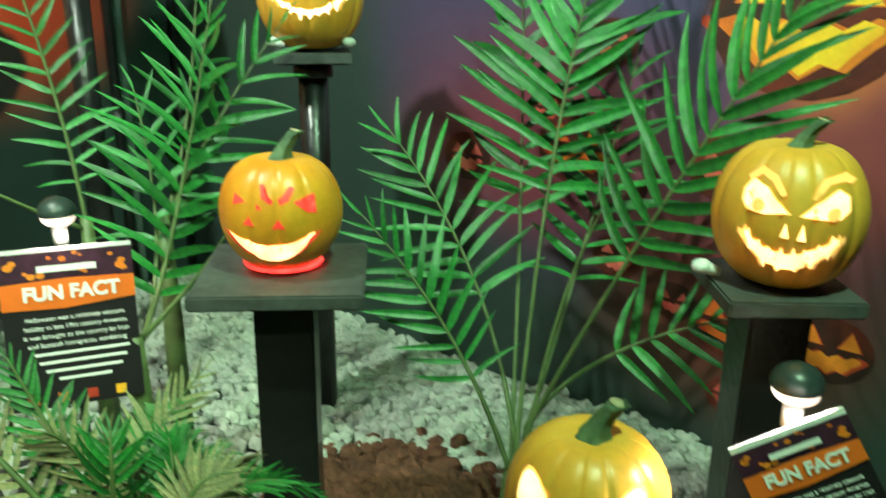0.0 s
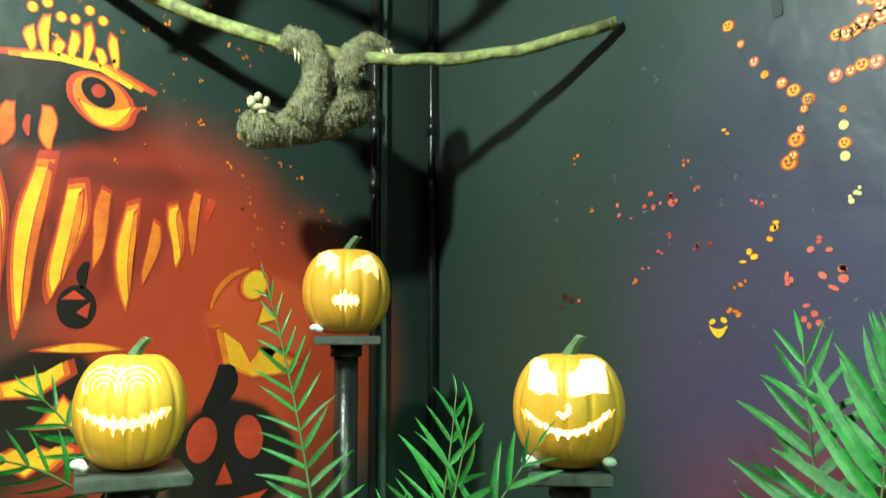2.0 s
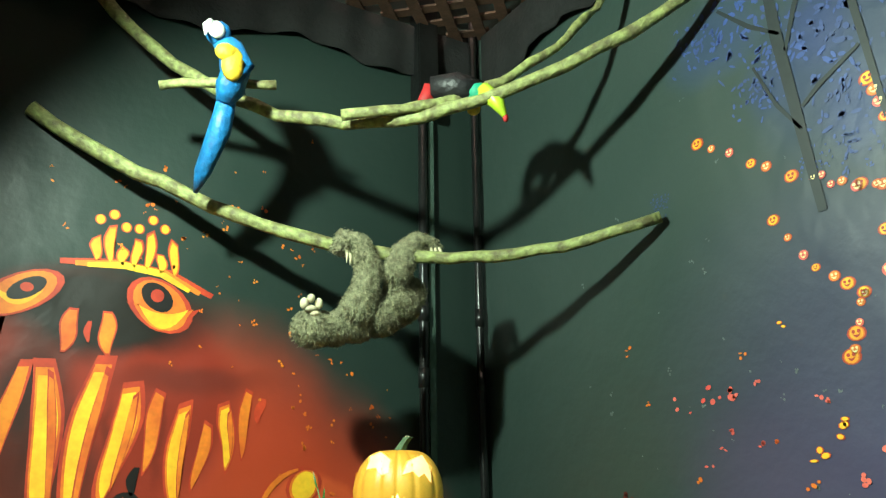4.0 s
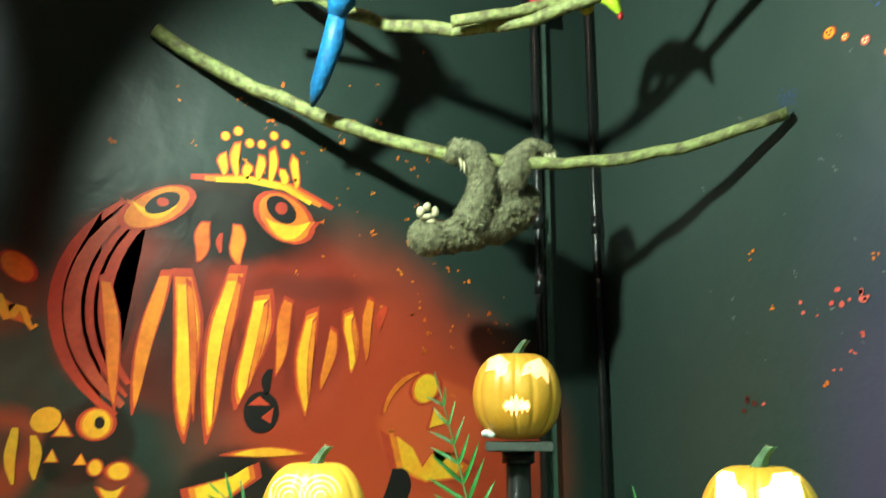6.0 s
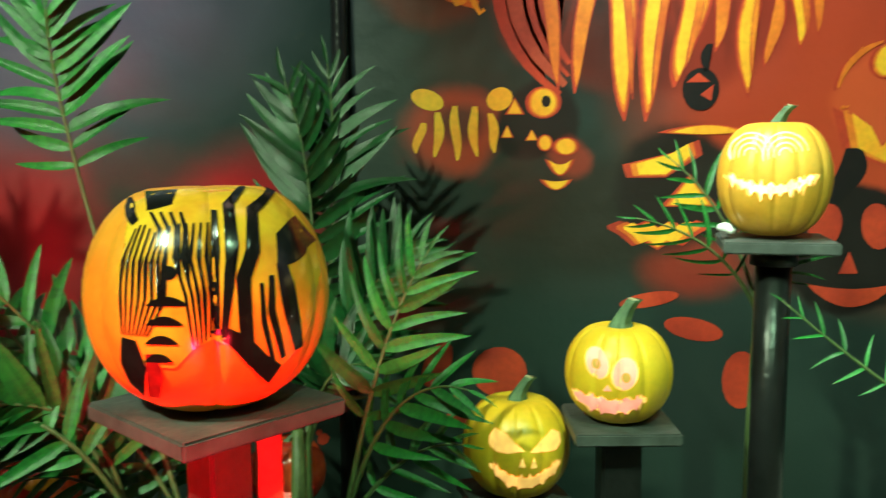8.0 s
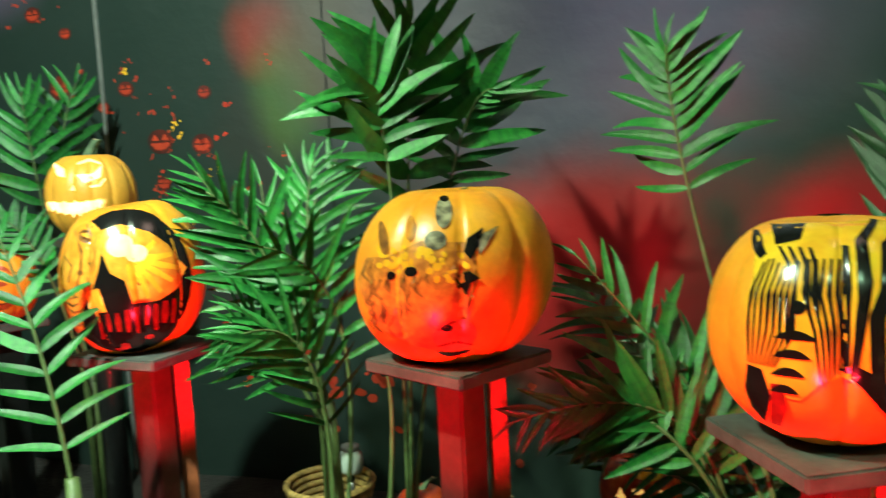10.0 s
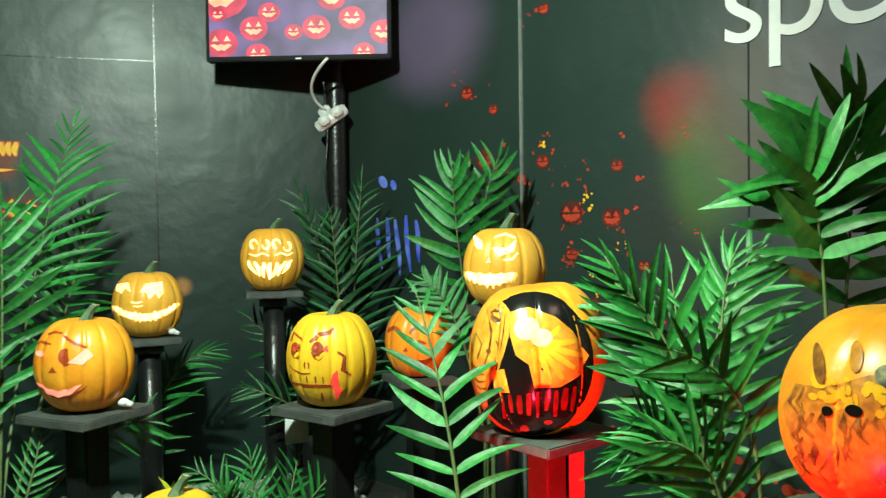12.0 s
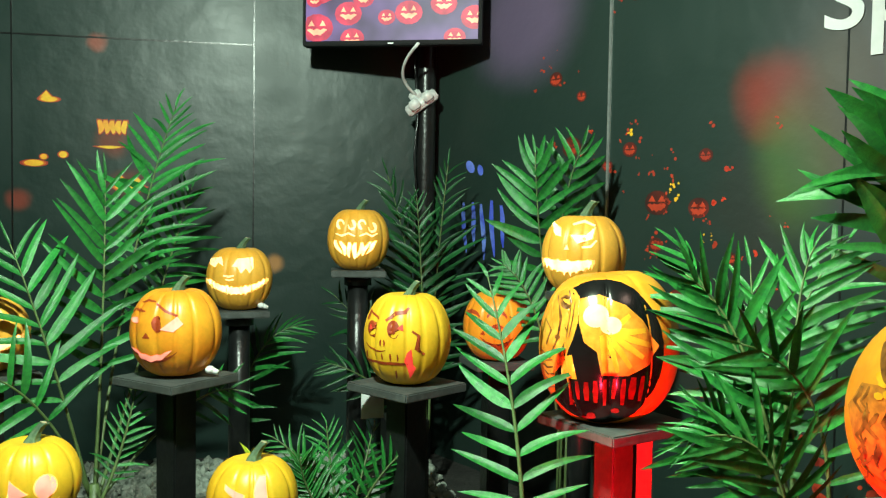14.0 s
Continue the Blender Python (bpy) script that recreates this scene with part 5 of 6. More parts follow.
for x, y, z, s in ((-1.55, -1.15, 0.92, 0.12), (-1.62, -1.0, 0.90, 0.09), (-2.0, -0.35, 0.95, 0.16)):
    pumpkin("small_glazed_pumpkin", (x, y, z), s, s * 0.9, AT, "small orange pumpkin glowing red low among the palms", RIND_RED, 8, 0.014, carved([tri(-0.35, 0.2, 0.18, 0.16), tri(0.35, 0.2, 0.18, 0.16), grin(0, -0.35, 0.55, 0.16, 0.1, 4)], LIT_PINK, LIT_RED), group="painted pumpkins")


# ---- pedestals ----
def pedestal(where, top, plate, turn, post, round_post, label, plate_h=0.022, second=None):
    x, y = where
    ground = bed_height(x, y) - 0.02
    base = empty("pedestal", pose(x, y, ground, 0, 0, turn), label, "pedestal", "display pedestals")
    h = top - ground
    part("top_plate", boxed(-plate / 2, -plate / 2, h - plate_h, plate / 2, plate / 2, h, bevel=0.003), PLATE, base, "dark slate-grey square plate", smooth=False)
    if round_post:
        part("post", tube([(0, 0, 0), (0, 0, h * 0.5), (0, 0, h - plate_h - 0.012)], post / 2, 16), BLACK, base, "black painted round pole")
        part("collar", tube([(0, 0, h - plate_h - 0.03), (0, 0, h - plate_h)], post * 0.66, 16), BLACK, base)
    else:
        part("post", boxed(-post / 2, -post / 2, 0, post / 2, post / 2, h - plate_h, bevel=0.004), BLACK if second is None else RED_LIT_POST, base, "black painted square post" if second is None else "black square post with red uplight painted into its colour", smooth=False)
    if second:
        ob = part("brace", boxed(0.048, 0.02, 0, 0.080, 0.05, h - plate_h, bevel=0.002), RED_LIT_WOOD, base, "wooden batten with red light painted into its colour", smooth=False)
        ob.matrix_basis = pose(0, 0, 0, 0, 0, -second)
    return base


def view_turn(x, y, off=0.0):
    return math.degrees(math.atan2(AT[1] - y, AT[0] - x)) + 90 + off


for key, where, top, plate, off, post, rnd, label in (
        ("A", (-1.106, 0.858), 1.172, 0.235, -4, 0.085, False, "black square pedestal with a wide slate plate"),
        ("B", (-1.514, 1.308), 1.430, 0.155, 3, 0.062, True, "black pole pedestal with a small grey plate"),
        ("C", (-0.510, 1.169), 1.209, 0.17, 28, 0.08, False, "black square pedestal with a slate plate"),
        ("D", (-1.971, 0.610), 1.432, 0.20, 6, 0.066, True, "black pole pedestal with a small grey plate"),
        ("E", (-2.196, 1.187), 1.680, 0.163, 4, 0.062, True, "tall black pole pedestal standing in the corner"),
        ("F", (-1.815, 0.295), 1.126, 0.18, 10, 0.07, False, "black square pedestal among the palms"),
        ("G", (-1.870, 0.115), 0.964, 0.18, 20, 0.07, False, "low black square pedestal among the palms"),
        ("H", (-0.591, 0.853), 0.916, 0.20, 0, 0.08, False, "low black square pedestal"),
        ("zebra", (-1.349, -0.276), 1.298, 0.225, 30, 0.06, False, "black square pedestal lit red from below"),
        ("giraffe", (-1.339, -0.857), 1.335, 0.22, 42, 0.06, False, "black square pedestal lit red from below"),
        ("elephant", (-1.213, -1.602), 1.296, 0.23, 44, 0.06, False, "black square pedestal lit red from below"),
        ("Y", (-0.880, -2.072), 1.290, 0.215, 45, 0.075, False, "black square pedestal with a slate plate"),
        ("V", (-0.322, -2.204), 1.306, 0.215, 42, 0.07, False, "black square pedestal with a slate plate"),
        ("X", (-0.502, -2.858), 1.391, 0.18, 5, 0.07, True, "black pole pedestal with a small grey plate"),
        ("W", (-0.891, -2.831), 1.522, 0.18, 3, 0.07, True, "black pole pedestal with a small grey plate"),
        ("U", (-1.365, -2.081), 1.506, 0.18, 10, 0.065, True, "black pole pedestal with a small grey plate"),
        ("S", (-1.241, -2.408), 1.278, 0.18, 20, 0.07, False, "black square pedestal behind palm fronds"),
        ("T", (-0.492, -1.920), 0.993, 0.18, 30, 0.08, False, "low black pedestal in front of the ferns"),
        ("R", (-0.035, -1.963), 1.052, 0.18, 10, 0.08, False, "low black pedestal near the wall end"),
        ("Q", (0.122, -2.261), 1.32, 0.2, 20, 0.07, False, "black square pedestal with a slate plate")):
    pedestal(where, top, plate, view_turn(*where, off), post, rnd, label, second=off if key in ("zebra", "giraffe", "elephant") else None)
tagged(part("back_box", boxed(-1.06, -2.62, 0.6, -0.93, -2.5, 1.08, bevel=0.004), BLACK, smooth=False), "plain black box standing on the pebbles", "box")

# small white lamps under the pole pumpkins
for key, dx in (("B", -0.075), ("D", -0.085), ("E", -0.075), ("B", 0.075), ("X", 0.07), ("V", 0.08), ("C", -0.09)):
    p = PUMPKINS[key]
    side = p.matrix_basis @ Vector((dx, -0.045, 0.016))
    bm = bmesh.new()
    ball(bm, (0, 0, 0), (0.013, 0.015, 0.010), 2)
    tube([(0, 0, 0), (0.02 if dx < 0 else -0.02, 0.01, -0.006)], [0.01, 0.006], 8, bm)
    ob = part("puck_lamp", bm, WHITE)
    ob.location = side
    tagged(ob, "small white plastic lamp tucked under the pumpkin", "lamp", "puck lamps")


# ---- palms ----
def leaf_mesh(name, droop, fold, material, sweep=0.0):
    """A strap-shaped leaflet one unit long: broad from near its foot, drawn out to a point, folded along its rib."""
    bm = bmesh.new()
    n = 9
    prev = None
    for i in range(n + 1):
        s = i / n
        w = 0.040 * min(1.0, 0.35 + 4.2 * s) * (1 - s ** 2.6) ** 0.8 + 0.0012
        z = -droop * s ** 1.8
        c = sweep * s * s
        row = [bm.verts.new((s, c - w, z + fold * w)), bm.verts.new((s, c - w * 0.5, z + fold * w * 0.62)), bm.verts.new((s, c, z)), bm.verts.new((s, c + w * 0.5, z + fold * w * 0.62)), bm.verts.new((s, c + w, z + fold * w))]
        if prev:
            for k in range(4):
                bm.faces.new((prev[k], row[k], row[k + 1], prev[k + 1]))
        prev = row
    mesh = bpy.data.meshes.new(name)
    bm.to_mesh(mesh)
    bm.free()
    mesh.materials.append(material)
    for p in mesh.polygons:
        p.use_smooth = True
    return mesh


LEAVES = {m.name: [leaf_mesh("leaflet", d, f, m, c) for d, f, c in ((0.14, 0.5, 0.06), (0.30, 0.35, -0.08), (0.08, 0.6, 0.0), (0.46, 0.4, 0.10), (0.24, 0.45, -0.12))] for m in (LEAF, LEAF_SHADED, LEAF_DRY)}


def palm(name, fronds, label, leaf=LEAF, seed=1, step=0.038, wide=1.25, leafdry=None, long=1.0):
    rnd = random.Random(seed)
    foot = Vector(fronds[0][0])
    g = min(foot.z, bed_height(foot.x, foot.y)) if foot.z > 0.6 else foot.z
    base = empty(name, pose(foot.x, foot.y, g), label, "palm" if "palm" in name else "fern", "palms and ferns")
    inv = Matrix.Translation(-Vector((foot.x, foot.y, g)))
    stub = part("crown_base", tube([(0, 0, -0.02), (0, 0, max(0.05, (foot.z - g) * 0.6)), (0, 0, max(0.08, foot.z - g + 0.03))], [0.024, 0.02, 0.012], 8), STALK, base)
    for a, b, c, length, start in fronds:
        a = Vector(a)
        pts = [inv @ p for p in bend(a, b, c, 22)]
        if (a - foot).length > 0.03:
            low = Vector((a.x, a.y, bed_height(a.x, a.y) - 0.02)) - Vector((foot.x, foot.y, g))
            pts = [low] + pts
        frond = part("frond", tube(pts, [0.0052 - 0.004 * i / len(pts) for i in range(len(pts))], 6), STALK, base)
        if not length:
            continue
        total = sum((q - p).length for p, q in zip(pts, pts[1:]))
        n = max(5, int(total * (1 - start) / (step * 1.02)))
        view = (Vector(AT) - Vector((foot.x, foot.y, g)))
        tilt = Vector((rnd.uniform(-0.6, 0.6), rnd.uniform(-0.6, 0.6), rnd.uniform(-0.1, 0.6)))
        arch, twist = rnd.uniform(-0.15, 0.35), rnd.uniform(-0.6, 0.6)
        use = leafdry if leafdry and rnd.random() < 0.55 else leaf
        for i in range(n + 1):
            s = start + (1 - start) * i / n
            k = s * (len(pts) - 1)
            j = min(int(k), len(pts) - 2)
            p = pts[j].lerp(pts[j + 1], k - j)
            tan = (pts[j + 1] - pts[j]).normalized()
            nor = ((view - p).normalized() + tilt)
            nor = (nor - tan * nor.dot(tan)).normalized()
            side = tan.cross(nor)
            q = (s - start) / (1 - start)
            size = 0.98 * long * length * (0.62 + 0.5 * math.sin(math.pi * min(1, q * 0.85 + 0.15))) * rnd.uniform(0.86, 1.12) * (1 - 0.35 * q ** 3)
            for sgn in (-1, 1):
                if i == n and sgn == 1:
                    continue
                ang = radians(25 + 40 * q + rnd.uniform(-4, 4)) if i < n else radians(85)
                d = (side * sgn * math.cos(ang) + tan * math.sin(ang) + nor * (arch + rnd.uniform(-0.10, 0.10)) + Vector((0, 0, rnd.uniform(-0.14, 0.0)))).normalized()
                up = (nor + tan * (twist + rnd.uniform(-0.2, 0.2)) + Vector((rnd.uniform(-0.2, 0.2), rnd.uniform(-0.2, 0.2), rnd.uniform(0.0, 0.4))))
                yv = up.cross(d).normalized()
                zv = d.cross(yv)
                m = Matrix(((d.x, yv.x, zv.x, 0), (d.y, yv.y, zv.y, 0), (d.z, yv.z, zv.z, 0), (0, 0, 0, 1)))
                ob = new("leaflet", rnd.choice(LEAVES[use.name]))
                ob.parent = frond
                ob.matrix_basis = Matrix.Translation(p) @ m @ Matrix.Diagonal((size, size * rnd.uniform(0.9, 1.3) * wide, size, 1))
    return base


PALM_RIGHT = [
    ((-0.89, 1.15, 0.74), (-1.06, 1.41, 1.20), (-1.15, 1.52, 1.67), 0.17, 0.45),
    ((-0.90, 1.18, 0.79), (-0.99, 1.41, 1.28), (-0.97, 1.51, 1.67), 0.18, 0.45),
    ((-0.90, 1.21, 0.82), (-0.74, 1.29, 1.21), (-0.56, 1.36, 1.58), 0.20, 0.45),
    ((-0.90, 1.21, 0.83), (-0.79, 1.29, 0.97), (-0.58, 1.36, 1.08), 0.13, 0.55),
    ((-0.91, 1.17, 0.77), (-1.06, 1.19, 0.97), (-1.22, 1.14, 1.17), 0.13, 0.35),
    ((-0.91, 1.19, 0.81), (-1.08, 1.28, 1.06), (-1.27, 1.27, 1.30), 0.15, 0.45),
    ((-0.90, 1.21, 0.82), (-0.94, 1.43, 1.05), (-0.93, 1.60, 1.44), 0.17, 0.50),
    ((-0.89, 1.20, 0.81), (-0.88, 1.30, 1.08), (-0.81, 1.34, 1.28), 0.00, 0.90),
]
PALM_BEHIND_A = [
    ((-1.41, 0.79, 0.97), (-1.43, 0.90, 1.18), (-1.46, 1.03, 1.55), 0.16, 0.25),
    ((-1.41, 0.79, 0.97), (-1.48, 0.89, 1.13), (-1.57, 0.93, 1.38), 0.13, 0.50),
    ((-1.41, 0.80, 0.99), (-1.35, 0.87, 1.09), (-1.30, 0.90, 1.17), 0.00, 0.90),
]
PALM_FAR = [
    ((-1.77, 0.92, 1.08), (-1.86, 0.92, 1.42), (-1.94, 0.86, 1.80), 0.10, 0.15),
    ((-1.77, 0.91, 1.09), (-1.82, 0.76, 1.19), (-1.86, 0.59, 1.33), 0.06, 0.50),
]
PALM_D = [
    ((-2.10, 0.63, 1.25), (-2.10, 0.53, 1.39), (-2.09, 0.37, 1.46), 0.10, 0.30),
    ((-2.10, 0.63, 1.25), (-2.15, 0.57, 1.44), (-2.19, 0.46, 1.58), 0.10, 0.40),
    ((-2.10, 0.65, 1.25), (-2.11, 0.69, 1.34), (-2.11, 0.72, 1.40), 0.07, 0.40),
]
PALM_B = [
    ((-1.53, 0.94, 1.13), (-1.48, 1.02, 1.30), (-1.46, 1.18, 1.49), 0.13, 0.20),
    ((-1.53, 0.94, 1.13), (-1.59, 1.05, 1.32), (-1.64, 1.13, 1.57), 0.12, 0.35),
]
PALM_ZEBRA_RIGHT = [
    ((-1.93, -0.31, 1.03), (-2.08, -0.30, 1.42), (-2.12, -0.36, 1.75), 0.16, 0.30),
    ((-1.89, -0.28, 1.04), (-1.92, -0.20, 1.27), (-1.96, -0.08, 1.43), 0.14, 0.30),
    ((-1.93, -0.30, 1.02), (-2.14, -0.27, 1.41), (-2.18, -0.28, 1.79), 0.14, 0.40),
    ((-1.84, -0.27, 1.06), (-1.79, -0.22, 1.20), (-1.81, -0.15, 1.22), 0.10, 0.30),
]
PALM_ZEBRA_LEFT = [
    ((-1.55, -0.38, 0.98), (-1.72, -0.61, 1.54), (-1.73, -0.66, 1.84), 0.13, 0.55),
    ((-1.55, -0.38, 0.99), (-1.59, -0.53, 1.21), (-1.53, -0.74, 1.48), 0.13, 0.25),
    ((-1.52, -0.47, 0.98), (-1.52, -0.56, 1.22), (-1.38, -0.78, 1.22), 0.11, 0.30),
]
PALM_GIRAFFE_BACK = [
    ((-1.48, -1.12, 0.87), (-1.58, -1.17, 1.58), (-1.57, -1.13, 1.93), 0.20, 0.50),
    ((-1.47, -1.12, 0.88), (-1.52, -1.16, 1.58), (-1.47, -1.18, 1.81), 0.16, 0.60),
    ((-1.48, -1.12, 0.87), (-1.67, -1.14, 1.57), (-1.73, -1.05, 1.80), 0.17, 0.55),
]
PALM_GIRAFFE_LEFT = [
    ((-1.26, -1.08, 0.98), (-1.28, -1.22, 1.41), (-1.18, -1.30, 1.62), 0.14, 0.30),
    ((-1.26, -1.08, 0.98), (-1.35, -1.23, 1.44), (-1.41, -1.26, 1.67), 0.14, 0.40),
    ((-1.26, -1.08, 0.98), (-1.35, -1.15, 1.35), (-1.20, -1.17, 1.52), 0.15, 0.40),
    ((-1.22, -1.06, 1.00), (-1.23, -1.11, 1.32), (-1.09, -1.16, 1.37), 0.12, 0.30),
    ((-1.25, -0.96, 1.01), (-1.32, -1.00, 1.23), (-1.32, -1.03, 1.31), 0.00, 0.90),
]
PALM_ELEPHANT = [
    ((-0.96, -1.46, 1.09), (-0.96, -1.54, 1.35), (-0.94, -1.64, 1.59), 0.14, 0.15),
    ((-1.40, -1.28, 1.14), (-1.38, -1.38, 1.40), (-1.28, -1.48, 1.66), 0.15, 0.30),
]
PALM_ELEPHANT_RIGHT = [
    ((-1.44, -1.30, 1.13), (-1.43, -1.40, 1.36), (-1.45, -1.49, 1.62), 0.15, 0.35),
    ((-1.45, -1.30, 1.13), (-1.47, -1.39, 1.44), (-1.59, -1.38, 1.68), 0.16, 0.40),
    ((-1.33, -1.20, 1.16), (-1.27, -1.25, 1.32), (-1.18, -1.26, 1.38), 0.13, 0.30),
]
PALM_U = [
    ((-1.42, -2.29, 1.08), (-1.36, -2.34, 1.55), (-1.33, -2.35, 1.90), 0.17, 0.50),
    ((-1.42, -2.28, 1.08), (-1.42, -2.37, 1.58), (-1.48, -2.34, 1.93), 0.15, 0.55),
    ((-1.38, -2.25, 1.10), (-1.32, -2.29, 1.42), (-1.23, -2.34, 1.57), 0.10, 0.40),
]
PALM_W = [
    ((-1.13, -2.85, 0.96), (-1.12, -2.93, 1.39), (-1.02, -2.97, 1.85), 0.17, 0.20),
    ((-1.15, -2.84, 0.96), (-1.19, -2.92, 1.43), (-1.23, -2.92, 1.89), 0.17, 0.20),
    ((-1.14, -2.84, 0.96), (-1.13, -2.88, 1.43), (-1.11, -2.90, 1.77), 0.15, 0.20),
    ((-1.13, -2.85, 0.96), (-1.01, -2.83, 1.20), (-0.82, -2.90, 1.43), 0.14, 0.30),
    ((-1.13, -2.85, 0.96), (-0.93, -2.73, 1.15), (-0.77, -2.77, 1.22), 0.12, 0.30),
]
PALM_V = [
    ((-0.13, -2.22, 1.01), (-0.14, -2.31, 1.44), (-0.14, -2.38, 1.79), 0.20, 0.35),
    ((-0.13, -2.22, 1.01), (-0.19, -2.63, 1.57), (-0.30, -2.92, 2.05), 0.20, 0.45),
    ((-0.12, -2.22, 1.01), (-0.04, -2.19, 1.35), (0.05, -2.20, 1.63), 0.20, 0.35),
    ((-0.14, -2.22, 1.01), (-0.24, -2.67, 1.39), (-0.35, -2.94, 1.79), 0.18, 0.45),
    ((-0.12, -2.22, 1.01), (-0.01, -2.16, 1.25), (0.11, -2.05, 1.36), 0.16, 0.40),
    ((-0.15, -2.22, 1.01), (-0.34, -2.38, 1.18), (-0.48, -2.39, 1.22), 0.12, 0.50),
    ((-0.46, -2.87, 0.72), (-0.54, -2.99, 1.15), (-0.71, -3.00, 1.31), 0.16, 0.30),
    ((-0.16, -2.12, 1.04), (-0.20, -2.16, 1.15), (-0.23, -2.20, 1.29), 0.07, 0.20),
]
FERN_LOW = [
    ((-0.71, -2.06, 0.90), (-0.65, -2.07, 1.06), (-0.55, -2.11, 1.16), 0.09, 0.15),
    ((-0.72, -2.06, 0.90), (-0.70, -2.12, 1.05), (-0.69, -2.15, 1.17), 0.10, 0.15),
    ((-0.72, -2.06, 0.90), (-0.77, -2.10, 1.04), (-0.82, -2.18, 1.16), 0.10, 0.15),
    ((-0.73, -2.06, 0.90), (-0.79, -2.04, 1.04), (-0.88, -2.05, 1.13), 0.09, 0.15),
    ((-0.70, -1.97, 0.94), (-0.63, -1.97, 1.05), (-0.60, -1.95, 1.15), 0.09, 0.15),
]
FERN_FRONT = [
    ((-1.04, 0.51, 0.93), (-1.10, 0.50, 1.04), (-1.16, 0.48, 1.15), 0.10, 0.10),
    ((-1.04, 0.52, 0.93), (-1.06, 0.51, 1.03), (-1.07, 0.47, 1.09), 0.10, 0.10),
    ((-1.04, 0.52, 0.93), (-1.06, 0.58, 1.01), (-1.08, 0.69, 1.08), 0.10, 0.10),
    ((-1.03, 0.53, 0.93), (-1.01, 0.57, 1.00), (-0.96, 0.63, 1.03), 0.09, 0.10),
    ((-1.02, 0.51, 0.94), (-0.99, 0.50, 1.04), (-1.00, 0.51, 1.10), 0.09, 0.10),
    ((-0.94, 0.55, 0.96), (-0.94, 0.57, 1.02), (-0.92, 0.61, 1.03), 0.08, 0.10),
    ((-0.95, 0.55, 0.96), (-0.98, 0.57, 1.02), (-1.00, 0.58, 1.06), 0.08, 0.10),
]
PALM_BETWEEN = [
    ((-1.52, -0.42, 0.96), (-1.55, -0.61, 1.28), (-1.62, -0.81, 1.42), 0.13, 0.35),
    ((-1.52, -0.42, 0.96), (-1.50, -0.58, 1.21), (-1.52, -0.80, 1.17), 0.13, 0.35),
    ((-1.53, -0.42, 0.95), (-1.58, -0.54, 1.08), (-1.60, -0.70, 1.08), 0.11, 0.30),
]
PALM_SIDE = [
    ((-1.70, -0.18, 0.98), (-1.75, -0.12, 1.25), (-1.80, -0.04, 1.43), 0.14, 0.30),
    ((-1.70, -0.18, 0.98), (-1.68, -0.09, 1.18), (-1.66, 0.03, 1.22), 0.12, 0.30),
    ((-1.70, -0.18, 0.97), (-1.72, -0.08, 1.08), (-1.74, 0.02, 1.10), 0.10, 0.25),
]
PALM_GLOOM = [
    ((-1.88, -0.60, 0.80), (-1.92, -0.66, 1.10), (-1.86, -0.80, 1.30), 0.15, 0.25),
    ((-1.88, -0.60, 0.80), (-1.96, -0.50, 1.12), (-2.00, -0.42, 1.36), 0.15, 0.25),
    ((-1.88, -0.61, 0.80), (-1.90, -0.56, 1.00), (-1.80, -0.48, 1.12), 0.13, 0.25),
    ((-1.88, -0.62, 0.80), (-1.86, -0.78, 1.00), (-1.78, -0.95, 1.10), 0.14, 0.25),
]
FERN_MORE = [
    ((-1.05, 0.50, 0.92), (-1.14, 0.55, 1.00), (-1.26, 0.60, 0.96), 0.10, 0.10),
    ((-1.05, 0.53, 0.92), (-1.12, 0.62, 1.00), (-1.20, 0.72, 0.98), 0.10, 0.10),
    ((-1.02, 0.54, 0.93), (-1.02, 0.64, 0.97), (-1.05, 0.74, 0.92), 0.09, 0.10),
    ((-1.00, 0.50, 0.93), (-0.94, 0.48, 0.99), (-0.88, 0.50, 0.98), 0.09, 0.10),
    ((-1.05, 0.49, 0.93), (-1.13, 0.44, 1.05), (-1.20, 0.42, 1.09), 0.10, 0.10),
    ((-0.96, 0.54, 0.95), (-0.94, 0.64, 0.99), (-0.90, 0.72, 0.95), 0.08, 0.10),
]

palm("palm_plant", PALM_RIGHT, "tall green artificial palm with long fronds on pebbles", LEAF, 1)
palm("palm_plant", PALM_BEHIND_A, "bright green palm frond behind the slate pedestal", LEAF, 2)
palm("palm_plant", PALM_FAR, "thin upright palm frond beside the corner pole", LEAF, 3, 0.036)
palm("palm_plant", PALM_D, "green palm fronds behind the swirl-eyed pumpkin", LEAF, 4)
palm("palm_plant", PALM_B, "bright green palm fronds beside the corner pole", LEAF, 5)
palm("palm_plant", PALM_ZEBRA_RIGHT, "palm behind the striped pumpkin, shade painted into its green", LEAF_SHADED, 6, 0.034, 1.8, long=1.15)
palm("palm_plant", PALM_ZEBRA_LEFT, "green palm fronds between two painted pumpkins", LEAF, 7, 0.034, 1.75, long=1.2)
palm("palm_plant", PALM_BETWEEN, "arching green palm frond beside the striped pumpkin", LEAF, 21, 0.034, 1.7)
palm("palm_plant", PALM_SIDE, "bright green palm leaves beside the striped pumpkin", LEAF, 22, 0.036, 1.8)
palm("palm_plant", PALM_GLOOM, "dark palm fronds in the gloom behind painted pumpkins", LEAF_SHADED, 23, 0.036, 1.7)
palm("palm_plant", PALM_GIRAFFE_BACK, "broad-leaved green palm behind a painted pumpkin", LEAF, 8, 0.044, 2.1, long=1.1)
palm("palm_plant", PALM_GIRAFFE_LEFT, "arching green palm with bare stalks near painted pumpkins", LEAF, 9, 0.042, 1.3, long=1.05)
